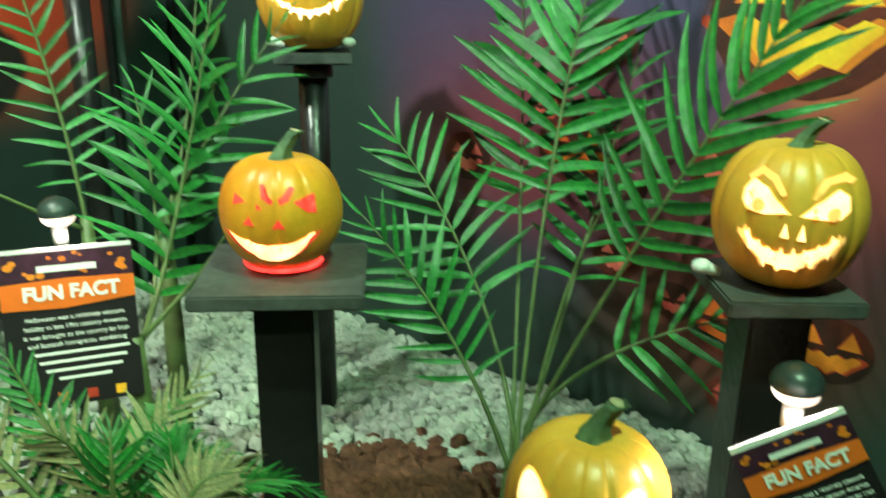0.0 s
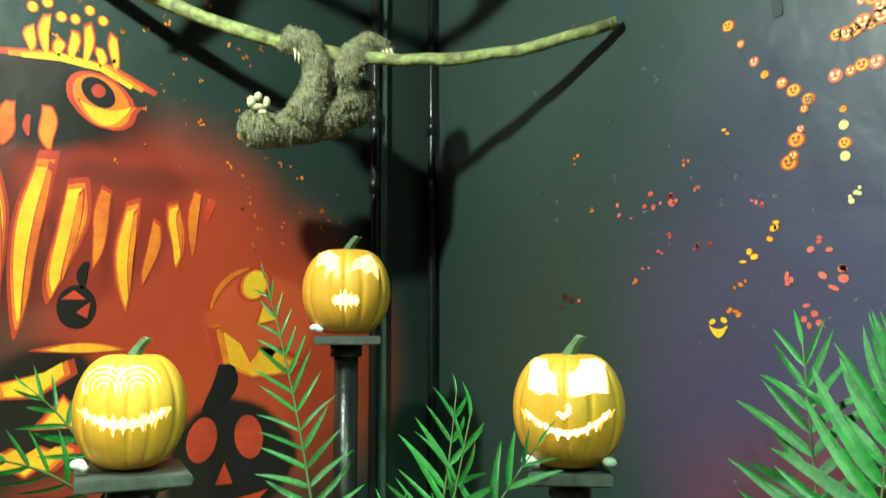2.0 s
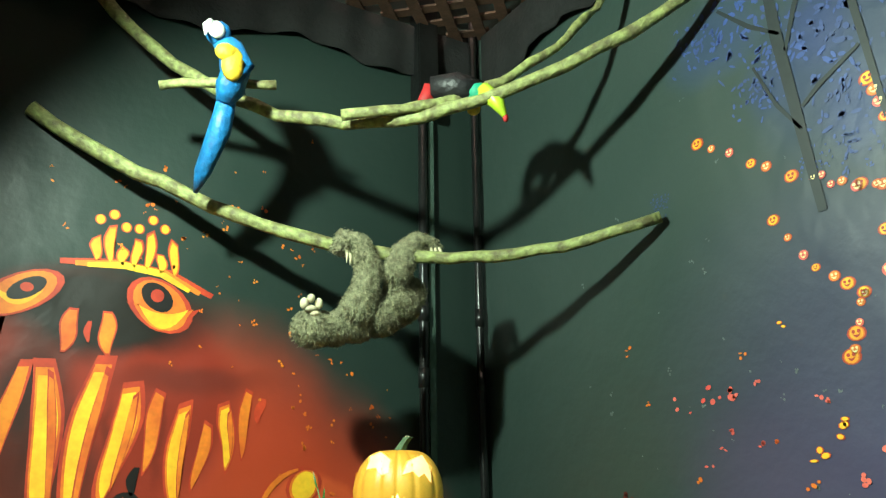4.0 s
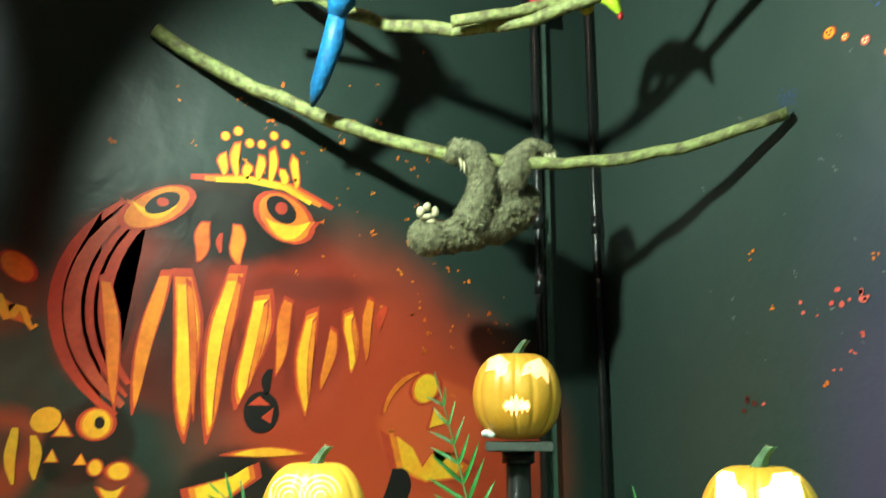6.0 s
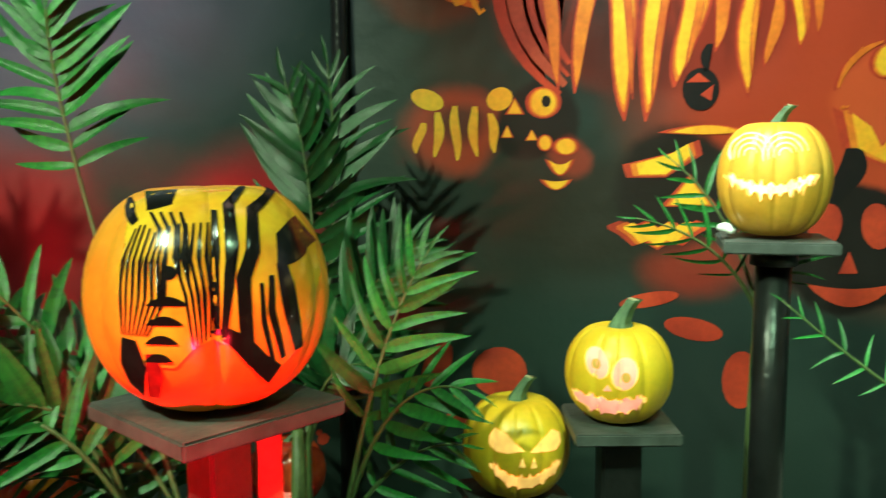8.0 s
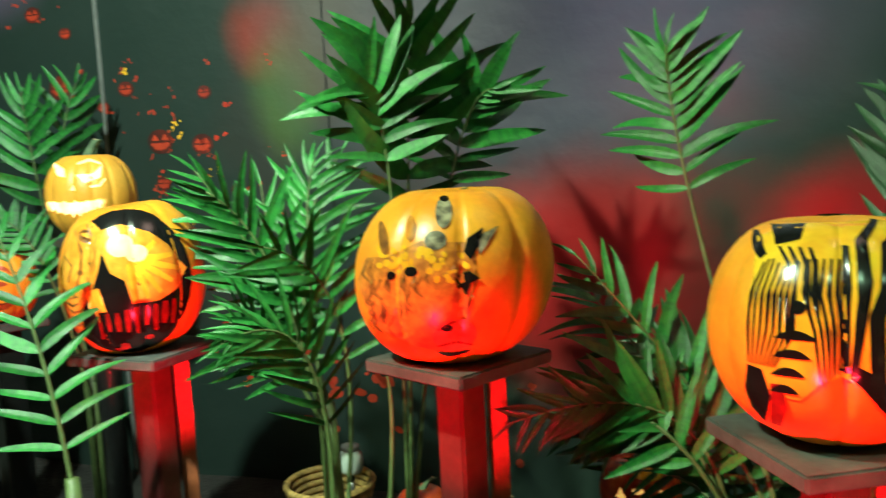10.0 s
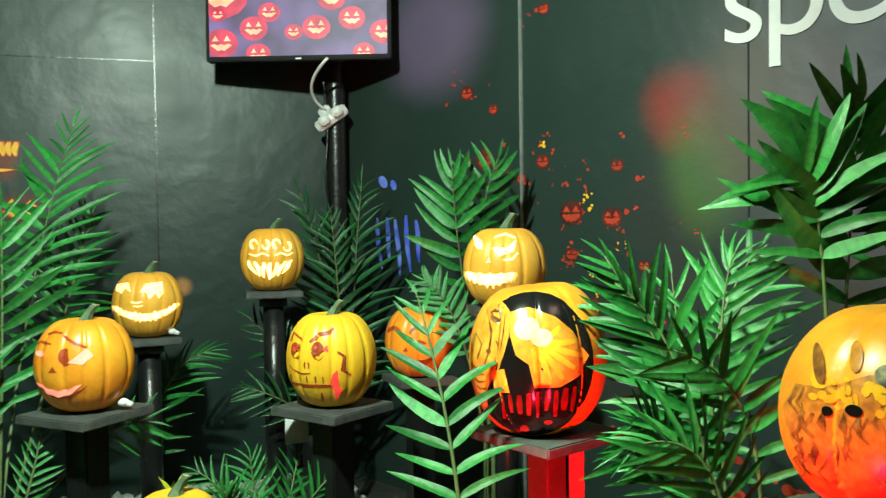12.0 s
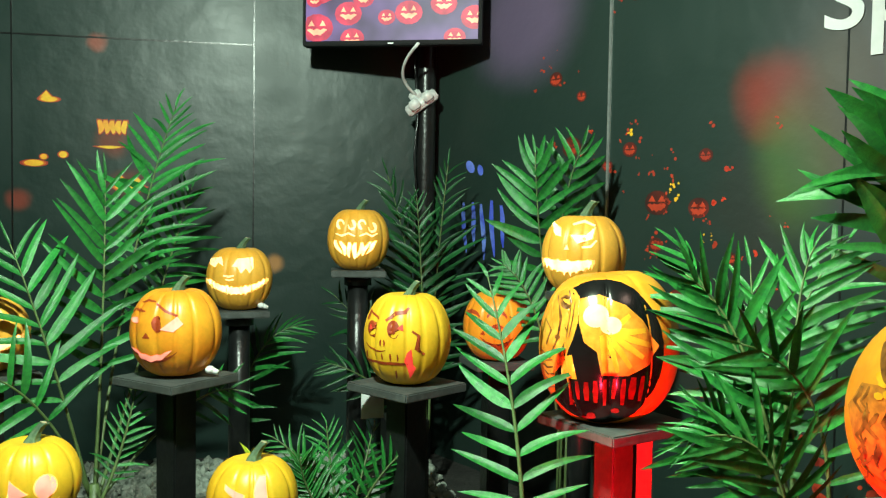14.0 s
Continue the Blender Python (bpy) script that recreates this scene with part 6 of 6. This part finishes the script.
palm("palm_plant", PALM_ELEPHANT, "green palm fronds in front of pole pedestals", LEAF, 10, 0.044, 1.6, long=1.05)
palm("palm_plant", PALM_ELEPHANT_RIGHT, "drooping green palm beside the sunburst pumpkin", LEAF, 11, 0.045, 1.3, long=1.05)
palm("palm_plant", PALM_U, "green palm fronds behind the sneering pumpkin", LEAF, 12, 0.045, 1.9)
palm("palm_plant", PALM_W, "dense palm around the corner pole, shade painted into its green", LEAF_SHADED, 13, 0.036)
palm("palm_plant", PALM_V, "large green fan of palm fronds by the dark wall", LEAF, 14, 0.042)
palm("fern_plant", FERN_LOW, "low feathery green fern on the pebbles", LEAF, 15, 0.022, 1.2)
palm("fern_plant", [(a, b, c, length * 0.62, start) for a, b, c, length, start in FERN_FRONT + FERN_MORE], "low fern with faded beige and green leaves", LEAF, 16, 0.013, 1.5, LEAF_DRY)

# ---- branches ----
lower = bend((-2.575, 0.278, 2.786), (-2.285, 1.10, 2.44), (-1.723, 1.70, 2.466), 26)
ub = bend((-2.575, 0.367, 3.24), (-2.19, 1.02, 2.765), (-1.419, 1.70, 3.033), 26)
fork = bend((-2.14, 0.98, 2.755), (-1.93, 1.36, 2.86), (-1.78, 1.62, 3.14), 18)
twig = bend((-2.36, 0.56, 2.83), (-2.3, 0.68, 2.84), (-2.22, 0.83, 2.84), 8)


def branch(points, r0, r1, label, seed):
    rnd = random.Random(seed)
    n = len(points)
    ob = part("branch", tube([p + Vector((rnd.gauss(0, 0.003), rnd.gauss(0, 0.003), rnd.gauss(0, 0.003))) for p in points], [r0 + (r1 - r0) * i / n + rnd.uniform(-0.0015, 0.0015) for i in range(n)], 9), BARK)
    return tagged(ob, label, "branch", "hung branches")


branch(lower, 0.021, 0.015, "pale green artificial branch spanning the wall corner", 1)
branch(ub, 0.019, 0.017, "upper pale green branch spanning the wall corner", 2)
branch(fork, 0.015, 0.012, "forked pale green branch tied to the upper branch", 3)
branch(twig, 0.013, 0.012, "short pale green branch stub", 4)

# plush toys on the branches, plain shapes
bm = bmesh.new()
A2 = Vector((-2.28, 1.09, 2.44))
B2 = Vector((-2.235, 1.275, 2.455))
for p, s in (((-2.290, 0.985, 2.212), (0.050, 0.056, 0.050)), ((-2.288, 1.040, 2.215), (0.046, 0.052, 0.044)), ((-2.282, 1.100, 2.235), (0.052, 0.060, 0.050)), ((-2.270, 1.165, 2.262), (0.058, 0.064, 0.058)), ((-2.262, 1.225, 2.300), (0.058, 0.060, 0.060)), ((-2.262, 1.260, 2.330), (0.044, 0.040, 0.048))):
    ball(bm, p, s)
for path, r in (([(-2.262, 1.085, 2.245), (-2.240, 1.108, 2.31), (-2.235, 1.118, 2.38), (-2.250, 1.090, 2.445), (-2.262, 1.055, 2.455), (-2.270, 1.045, 2.42)], [0.046, 0.038, 0.034, 0.034, 0.032, 0.024]),
                ([(-2.245, 1.205, 2.30), (-2.225, 1.190, 2.36), (-2.215, 1.215, 2.425), (-2.218, 1.262, 2.465), (-2.215, 1.300, 2.455), (-2.205, 1.312, 2.435)], [0.048, 0.041, 0.037, 0.034, 0.030, 0.022])):
    tube(path, r, 12, bm)
rough = part("rough_toy", bm, FUR)
rm = rough.modifiers.new("blend", "REMESH")
rm.mode, rm.voxel_size = "VOXEL", 0.007
sm = rough.modifiers.new("soften", "SMOOTH")
sm.factor, sm.iterations = 0.5, 4
graph = bpy.context.evaluated_depsgraph_get()
bm = bmesh.new()
bm.from_mesh(rough.evaluated_get(graph).to_mesh())
bpy.data.objects.remove(rough)
bm.normal_update()
fr = random.Random(4)
roots = [(v.co.copy(), v.normal.copy()) for v in bm.verts]
for co, nv in roots:
    for _ in range(2):
        side = Vector((fr.gauss(0, 1), fr.gauss(0, 1), fr.gauss(0, 1))).cross(nv).normalized() * 0.0022
        tip = co + nv * fr.uniform(0.004, 0.010) + Vector((fr.gauss(0, 0.003), fr.gauss(0, 0.003), -0.006))
        at0 = co + Vector((fr.gauss(0, 0.003), fr.gauss(0, 0.003), fr.gauss(0, 0.003)))
        bm.faces.new((bm.verts.new(at0 - side), bm.verts.new(at0 + side), bm.verts.new(tip)))
for f in bm.faces:
    f.material_index = 0
for dy, dz, a, b in ((0.0, 0.0, 0.020, 0.010), (-0.018, 0.012, 0.011, 0.016), (0.022, 0.016, 0.010, 0.016), (0.0, 0.028, 0.010, 0.012), (0.012, -0.012, 0.014, 0.008)):
    ball(bm, (-2.252, 0.962 + dy, 2.250 + dz), (0.014, a, b), 2, index=1)
for y0, z0, x0 in ((1.055, 2.405, -2.25), (1.065, 2.40, -2.25), (1.285, 2.425, -2.19), (1.297, 2.425, -2.188), (1.309, 2.428, -2.186)):
    k = len(bm.faces)
    tube([(x0, y0, z0 + 0.02), (x0 + 0.012, y0, z0), (x0 + 0.008, y0, z0 - 0.022)], [0.005, 0.004, 0.001], 6, bm)
    bm.faces.ensure_lookup_table()
    for f in bm.faces[k:]:
        f.material_index = 1
plush = part("hanging_plush_toy", bm, [FUR, CREAM])
tagged(plush, "grey-green furry plush toy hanging under the branch", "plush toy")


def toy(name, pieces, materials, label):
    bm = bmesh.new()
    for shape, args, index in pieces:
        k = len(bm.faces)
        if shape == "ball":
            ball(bm, args[0], args[1], 2, args[2] if len(args) > 2 else None)
        else:
            tube(args[0], args[1], 10, bm)
        bm.faces.ensure_lookup_table()
        for f in bm.faces[k:]:
            f.material_index = index
    return tagged(part(name, bm, materials), label, "toy bird")


toy("perched_blue_toy", [
    ("tube", ([(-2.215, 0.66, 2.93), (-2.215, 0.70, 2.90), (-2.215, 0.72, 2.86), (-2.225, 0.71, 2.80), (-2.24, 0.70, 2.76)], [0.02, 0.036, 0.045, 0.04, 0.022]), 0),
    ("ball", ((-2.21, 0.665, 2.935), (0.032, 0.034, 0.034)), 0), ("ball", ((-2.185, 0.652, 2.93), (0.016, 0.024, 0.024)), 2),
    ("tube", ([(-2.185, 0.637, 2.945), (-2.18, 0.625, 2.93), (-2.185, 0.625, 2.905)], [0.012, 0.011, 0.002]), 2),
    ("ball", ((-2.185, 0.70, 2.845), (0.022, 0.03, 0.05)), 1), ("ball", ((-2.18, 0.68, 2.87), (0.02, 0.03, 0.025)), 1),
    ("tube", ([(-2.24, 0.71, 2.79), (-2.28, 0.705, 2.70), (-2.34, 0.685, 2.60), (-2.375, 0.68, 2.555)], [0.024, 0.03, 0.022, 0.006]), 0)], [FEATHER_BLUE, FEATHER_YELLOW, WHITE], "blue and yellow toy parrot shape perched on branch")
toy("perched_black_toy", [
    ("tube", ([(-2.04, 1.20, 2.845), (-2.00, 1.255, 2.845), (-1.96, 1.30, 2.82)], [0.03, 0.04, 0.034]), 0),
    ("ball", ((-1.955, 1.295, 2.815), (0.032, 0.032, 0.03)), 3),
    ("tube", ([(-1.94, 1.30, 2.815), (-1.905, 1.32, 2.775), (-1.89, 1.335, 2.725)], [0.026, 0.022, 0.006]), 1),
    ("ball", ((-1.89, 1.335, 2.724), (0.008, 0.008, 0.012)), 2), ("tube", ([(-2.04, 1.20, 2.85), (-2.06, 1.19, 2.80), (-2.065, 1.19, 2.76)], [0.02, 0.022, 0.008]), 2),
    ("ball", ((-1.985, 1.30, 2.785), (0.02, 0.02, 0.02)), 4)], [FEATHER_BLACK, BEAK, FEATHER_RED, mat("teal_plush", (0.01, 0.35, 0.2), 0.6, vary=0.3), FEATHER_YELLOW], "black toy bird with lime beak on the upper branch")

# ---- television in the corner ----
TVM = Matrix.Translation((-1.065, -3.12, 2.348)) @ Euler((0, 0, math.atan2(-0.282, 0.615))).to_matrix().to_4x4() @ Matrix.Diagonal((1.04, 1, 1.04, 1))
tv = new("television")
tv.matrix_basis = TVM
tagged(tv, "flat black television mounted across the corner, showing pumpkins", "television")
part("casing", boxed(-0.325, -0.012, -0.012, 0.325, 0.035, 0.38, bevel=0.004), BEZEL, tv, "thin black bezel", smooth=False)
part("back_cover", boxed(-0.2, -0.05, 0.05, 0.2, -0.013, 0.28, bevel=0.01), BLACK, tv, smooth=False)
part("bracket", tube([(0, -0.05, 0.15), (0, -0.22, 0.15)], 0.02, 8), BLACK, tv)


def screen_part(name, outlines, material, lift):
    bm = bmesh.new()
    for o in outlines:
        bm.faces.new([bm.verts.new((max(-0.312, min(0.312, x)), lift, max(0.004, min(0.37, z)))) for x, z in o])
    bmesh.ops.triangulate(bm, faces=bm.faces)
    return part(name, bm, material, tv, smooth=False)


screen_part("screen", [[(-0.315, 0), (0.315, 0), (0.315, 0.372), (-0.315, 0.372)]], glow("screen_violet", (0.10, 0.055, 0.17), 1.5, (0.02, 0.02, 0.02), 0.6, 6), 0.0365)
heads = [(0.155, 0.10, 0.05), (0.10, 0.155, 0.04), (0.015, 0.085, 0.032), (-0.065, 0.10, 0.05), (-0.19, 0.13, 0.048), (0.14, 0.01, 0.045), (-0.23, 0.01, 0.04), (-0.30, 0.08, 0.05), (0.27, 0.05, 0.06), (0.27, 0.22, 0.10), (-0.12, 0.2, 0.05), (0.28, 0.15, 0.03)]
SCREEN_RED = glow("screen_red", (0.75, 0.03, 0.10), 1.0, (0.02, 0.02, 0.02), 0.3, 20)
SCREEN_ORANGE = glow("screen_orange", (1.0, 0.45, 0.25), 1.6, (0.02, 0.02, 0.02), 0.3, 20)
for x, z, r in heads:
    screen_part("screen_pumpkin", [ell(x, z, r, r * 0.85, 0, 14)], SCREEN_RED, 0.0375)
    tagged(screen_part("screen_face", [tri(x - r * 0.35, z + r * 0.3, r * 0.2, r * 0.17), tri(x + r * 0.35, z + r * 0.3, r * 0.2, r * 0.17), grin(x, z - r * 0.25, r * 0.6, r * 0.22, r * 0.15, 3)], SCREEN_ORANGE, 0.0385), kind="stuff")
part("status_light", boxed(-0.01, 0.0352, -0.009, 0.01, 0.0362, -0.004), WHITE, tv, smooth=False)

strip = empty("power_strip", pose(-1.215, -3.25, 2.15, 10, 35, -15), "white power strip with plugs hanging from cable", "power strip")
part("body", boxed(-0.07, -0.015, -0.022, 0.07, 0.015, 0.022, bevel=0.006), WHITE, strip)
for x in (-0.03, 0.03):
    part("plug", boxed(x - 0.022, 0.014, -0.018, x + 0.022, 0.05, 0.018, bevel=0.006), WHITE, strip)
part("plug", boxed(-0.02, -0.012, 0.02, 0.03, 0.02, 0.055, bevel=0.006), WHITE, strip)
tagged(part("power_cable", tube(bend((-1.14, -3.02, 2.335), (-1.115, -3.16, 2.25), (-1.19, -3.245, 2.18), 12), 0.006, 6), WHITE), "white power cable hanging from the television", "cable")
tagged(part("corner_pole", tube([(-1.245, -3.30, 0.6), (-1.245, -3.30, 1.5), (-1.245, -3.30, 2.35), (-1.245, -3.30, 3.5)], 0.04, 14), BLACK), "black painted round pole in the screen corner", "pole", kind="structure")
rnd = random.Random(3)
tagged(part("power_cable", tube([(-1.195 + 0.008 * math.sin(z * 17), -3.255 + 0.006 * math.cos(z * 13), z) for z in [2.33 - 0.05 * k for k in range(22)]], 0.004, 5), BLACK), "thin dark cord hanging down the pole", "cable")
tagged(part("price_card", boxed(-0.845, -2.185, 1.175, -0.785, -2.18, 1.245, turn=None), WHITE, smooth=False), "small blank white card fixed below the plate", "card")


# ---- signs ----
def fact_sign(tl, tr, drop, lean, label):
    """A printed board on a stake: tl and tr are its upper corners."""
    tl, tr = Vector(tl), Vector(tr)
    ax = (tr - tl).normalized()
    w = (tr - tl).length
    out = ax.cross(Vector((0, 0, 1))).normalized()
    upv = (Vector((0, 0, 1)) - out * lean).normalized()
    upv = (upv - ax * upv.dot(ax)).normalized()
    nrm = ax.cross(upv)
    m = Matrix(((ax.x, upv.x, nrm.x, tl.x), (ax.y, upv.y, nrm.y, tl.y), (ax.z, upv.z, nrm.z, tl.z), (0, 0, 0, 1)))
    s = new("fact_sign")
    s.matrix_basis = m
    tagged(s, label, "sign", "fact signs")
    h = w * 1.3
    part("board", boxed(0, -h, -0.006, w, 0, 0), SIGN_BLACK, s, "glossy black printed board", smooth=False)
    part("edge", boxed(0, -0.004, -0.0065, w, 0.002, 0.001), WHITE, s, smooth=False)
    part("header", boxed(0.0, -h * 0.2, 0.0005, w, -0.004, 0.0012), SIGN_PURPLE, s, smooth=False)
    bm = bmesh.new()
    bm.faces.new([bm.verts.new((x, y, 0.0022)) for x, y in ((0, -h * 0.36), (w * 0.45, -h * 0.375), (w, -h * 0.34), (w, -h * 0.2), (w * 0.5, -h * 0.185), (0, -h * 0.2))])
    part("banner", bm, SIGN_ORANGE, s, smooth=False)
    letters(s, "title", "FUN FACT", w * 0.155, pose(w * 0.52, -h * 0.31, 0.003), PRINT_WHITE, "CENTER", bold=w * 0.006)
    lines = ["Halloween was a relatively obscure", "holiday in late 19th century America.", "It was brought to the country by Irish", "and Scottish immigrants, combining"]
    for i, line in enumerate(lines):
        letters(s, "text_line", line, w * 0.052, pose(w * 0.53, -h * (0.445 + 0.055 * i), 0.001), PRINT_WHITE, "CENTER")
    for i, k in enumerate((0.72, 0.66, 0.58, 0.4)):
        y = -h * (0.665 + 0.055 * i)
        part("text_bar", boxed(w * (0.56 - k / 2), y, 0.0004, w * (0.56 + k / 2), y + w * 0.024, 0.0012), PRINT_WHITE, s, smooth=False)
    r = random.Random(5)
    bm = bmesh.new()
    for k in range(16):
        x, y, q = r.uniform(0.05, 0.95) * w, -h * r.uniform(0.03, 0.17), w * r.uniform(0.015, 0.04)
        bm.faces.new([bm.verts.new((a, b, 0.0018 + 0.0001 * k)) for a, b in ell(x, y, q, q * 0.8, 0, 9)])
    tagged(part("header_print", bm, PR_ORANGE, s, smooth=False), kind="stuff")
    part("header_title", boxed(w * 0.28, -h * 0.14, 0.0042, w * 0.72, -h * 0.10, 0.0048), PRINT_WHITE, s, smooth=False)
    for k in range(4):
        part("footer_print", boxed(w * (0.12 + 0.22 * k), -h * 0.97, 0.0004, w * (0.2 + 0.22 * k), -h * 0.91, 0.0012), (PR_RED, PR_ORANGE, PR_RED, PR_YELLOW)[k], s, smooth=False)
    foot = (m.inverted() @ Vector((tl.x * 0.5 + tr.x * 0.5, tl.y * 0.5 + tr.y * 0.5, bed_height(tl.x, tl.y) - 0.02)))
    part("stake", tube([(w / 2, -h * 0.5, -0.012), foot], 0.006, 6), BLACK, s)
    return s


fact_sign((-1.512, 0.630, 1.162), (-1.423, 0.806, 1.158), 0, 0.18, "printed fun fact sign with orange banner on a stake")
fact_sign((-0.455, 0.892, 1.106), (-0.364, 0.945, 1.166), 0, 0.25, "second printed fun fact sign tilted on its stake")

# yellow-tipped plant behind the low pumpkin
tuft_plant = empty("bromeliad_plant", pose(-0.50, -2.085, bed_height(-0.50, -2.085)), "small yellow-green spiky bromeliad on a bare stem", "plant", "palms and ferns")
part("stem", tube([(0, 0, -0.02), (0.004, 0, 0.22), (0, 0, 0.43)], [0.008, 0.006, 0.005], 7), STALK, tuft_plant)
YOUNG = mat("yellow_green_leaf", (0.52, 0.55, 0.03), 0.35, scale=20, vary=0.3, second=(0.3, 0.45, 0.03))
for k in range(9):
    ob = new("leaf", leaf_mesh("leaf", 0.25, 0.5, YOUNG, 0.05))
    ob.parent = tuft_plant
    ob.matrix_basis = pose(0, 0, 0.42, 0, -(25 + 50 * (k % 3) / 2), 40 * k) @ Matrix.Diagonal((0.062, 0.17, 0.062, 1))


def dome_lamp(where, aim, label):
    base = empty("sign_lamp", pose(*where), label, "lamp", "sign lamps")
    bm = bmesh.new()
    ball(bm, (0, 0, 0.004), (0.03, 0.03, 0.026), 3)
    for v in list(bm.verts):
        if v.co.z < 0:
            v.co.z = 0
    part("hood", bm, mat("dark_green_hood", (0.03, 0.05, 0.045), 0.35, vary=0.3), base, "dark dome hood")
    bm = bmesh.new()
    ball(bm, (0, 0, -0.004), (0.027, 0.027, 0.017), 3)
    part("bulb", bm, glow("warm_lamp_lens", (1.0, 0.85, 0.72), 1.6), base, "glowing frosted lens")
    part("neck", tube([(0, 0, -0.02), (0, 0, -0.05)], 0.012, 8), WHITE, base)
    ground = bed_height(where[0], where[1]) - where[2]
    part("stem", tube([(0, 0, -0.05), (0.0, 0.0, ground)], 0.006, 6), BLACK, base)


dome_lamp((-1.522, 0.741, 1.200), None, "small dome lamp lighting the sign")
dome_lamp((-0.431, 1.029, 1.135), None, "small dome lamp behind the tilted sign")
bm = bmesh.new()
tube([(-0.27, 0.985, 1.10), (-0.27, 0.985, 1.17)], [0.028, 0.026], 12, bm)
tube([(-0.27, 0.985, 1.165), (-0.27, 0.985, 1.185)], [0.031, 0.031], 12, bm)
tube([(-0.27, 0.985, 1.10), (-0.28, 0.98, 0.62)], [0.008, 0.008], 6, bm)
tagged(part("glass_jar_light", bm, mat("green_glass_jar", (0.18, 0.22, 0.12), 0.15, vary=0.3)), "small greenish glass jar light on a stake", "lamp")

def jar_light(x, y, z, r, label):
    base = empty("jar_light", pose(x, y, bed_height(x, y)), label, "lamp", "jar lights")
    h = z - bed_height(x, y)
    part("stake", tube([(0, 0, -0.02), (0, 0, h)], 0.006, 6), BLACK, base)
    part("glass", tube([(0, 0, h), (0, 0, h + r * 0.3), (0, 0, h + r * 1.6), (0, 0, h + r * 2.0)], [r * 0.8, r, r, r * 0.7], 16), JAR, base, "pale clear glass jar")
    part("lid", tube([(0, 0, h + r * 2.0), (0, 0, h + r * 2.4)], r * 0.75, 16), METAL, base, "metal screw lid")


jar_light(-1.60, -1.42, 0.93, 0.028, "clear glass jar light among palm stalks")
bowl = empty("woven_bowl", pose(-1.60, -1.50, bed_height(-1.60, -1.50)), "shallow woven straw bowl lying among palm stalks", "bowl")
for k in range(7):
    r = 0.06 + 0.045 * (k / 6) ** 0.6
    part("coil", tube([(r * math.cos(a), r * math.sin(a), 0.12 + 0.016 * k) for a in (q * math.tau / 28 for q in range(29))], 0.0085, 6), STRAW, bowl)
part("foot", tube([(0, 0, -0.02), (0, 0, 0.115)], [0.05, 0.06], 18), STRAW, bowl)

for lamp_ob in RED_LAMPS:
    w = lamp_ob.matrix_world.translation
    base = empty("floor_spotlight", pose(w.x + 0.03, w.y, bed_height(w.x, w.y)), "small black floor spotlight throwing red light", "lamp", "red uplights")
    h = w.z - bed_height(w.x, w.y) - 0.05
    part("base_plate", boxed(-0.05, -0.05, 0, 0.05, 0.05, 0.012, bevel=0.003), BLACK, base, smooth=False)
    part("yoke", tube([(0, 0, 0.01), (0, 0, max(0.03, h))], 0.01, 8), BLACK, base)
    part("can", tube([(0.02, 0, max(0.03, h) - 0.03), (-0.01, 0, max(0.03, h) + 0.02)], [0.03, 0.034], 14), BLACK, base)


# ---- pebbles and lava rock ----
def stones(name, count, where, size, material, label, seed):
    """Many small rounded stones lying on the bed, as one stuff mesh."""
    rs = np.random.RandomState(seed)
    tmp = bmesh.new()
    bmesh.ops.create_icosphere(tmp, subdivisions=1, radius=1)
    tmp.verts.ensure_lookup_table()
    base = np.array([v.co[:] for v in tmp.verts])
    faces = np.array([[v.index for v in f.verts] for f in tmp.faces])
    tmp.free()
    verts, tris, k = [], [], 0
    made = 0
    while made < count:
        x, y = where(rs)
        if material is STONE and math.hypot(x + 1.13, y - 1.10) < 0.21:
            continue
        s = size * rs.uniform(0.6, 1.4)
        p = base * (1 + rs.uniform(-0.22, 0.22, (len(base), 1))) * s * rs.uniform(0.65, 1.2, 3)
        a = rs.uniform(0, 6.28)
        r = np.array([[np.cos(a), -np.sin(a), 0], [np.sin(a), np.cos(a), 0], [0, 0, 1]])
        verts.append(p @ r.T + (x, y, bed_height(x, y) + s * rs.uniform(0.1, 1.0)))
        tris.append(faces + k)
        k += len(base)
        made += 1
    mesh = bpy.data.meshes.new(name)
    mesh.from_pydata(np.vstack(verts).tolist(), [], np.vstack(tris).tolist())
    mesh.materials.append(material)
    return tagged(new(name, mesh), label, "stones", kind="stuff")


stones("pebbles", 9000, lambda r: (r.uniform(-2.5, -0.35), 1.72 - abs(r.normal(0, 0.5)) % 1.3), 0.015, STONE, "pale crushed stone pebbles covering the display bed", 1)
stones("pebbles", 5000, lambda r: (r.uniform(-1.25, 0.5), r.uniform(-3.42, -2.0)), 0.016, STONE, "pale crushed stone pebbles along the dark wall", 2)
stones("lava_rocks", 1500, lambda r: (-1.13 + r.normal(0, 0.10), 1.10 + r.normal(0, 0.10)), 0.017, LAVA, "heap of reddish-brown lava rock on the pebbles", 3)
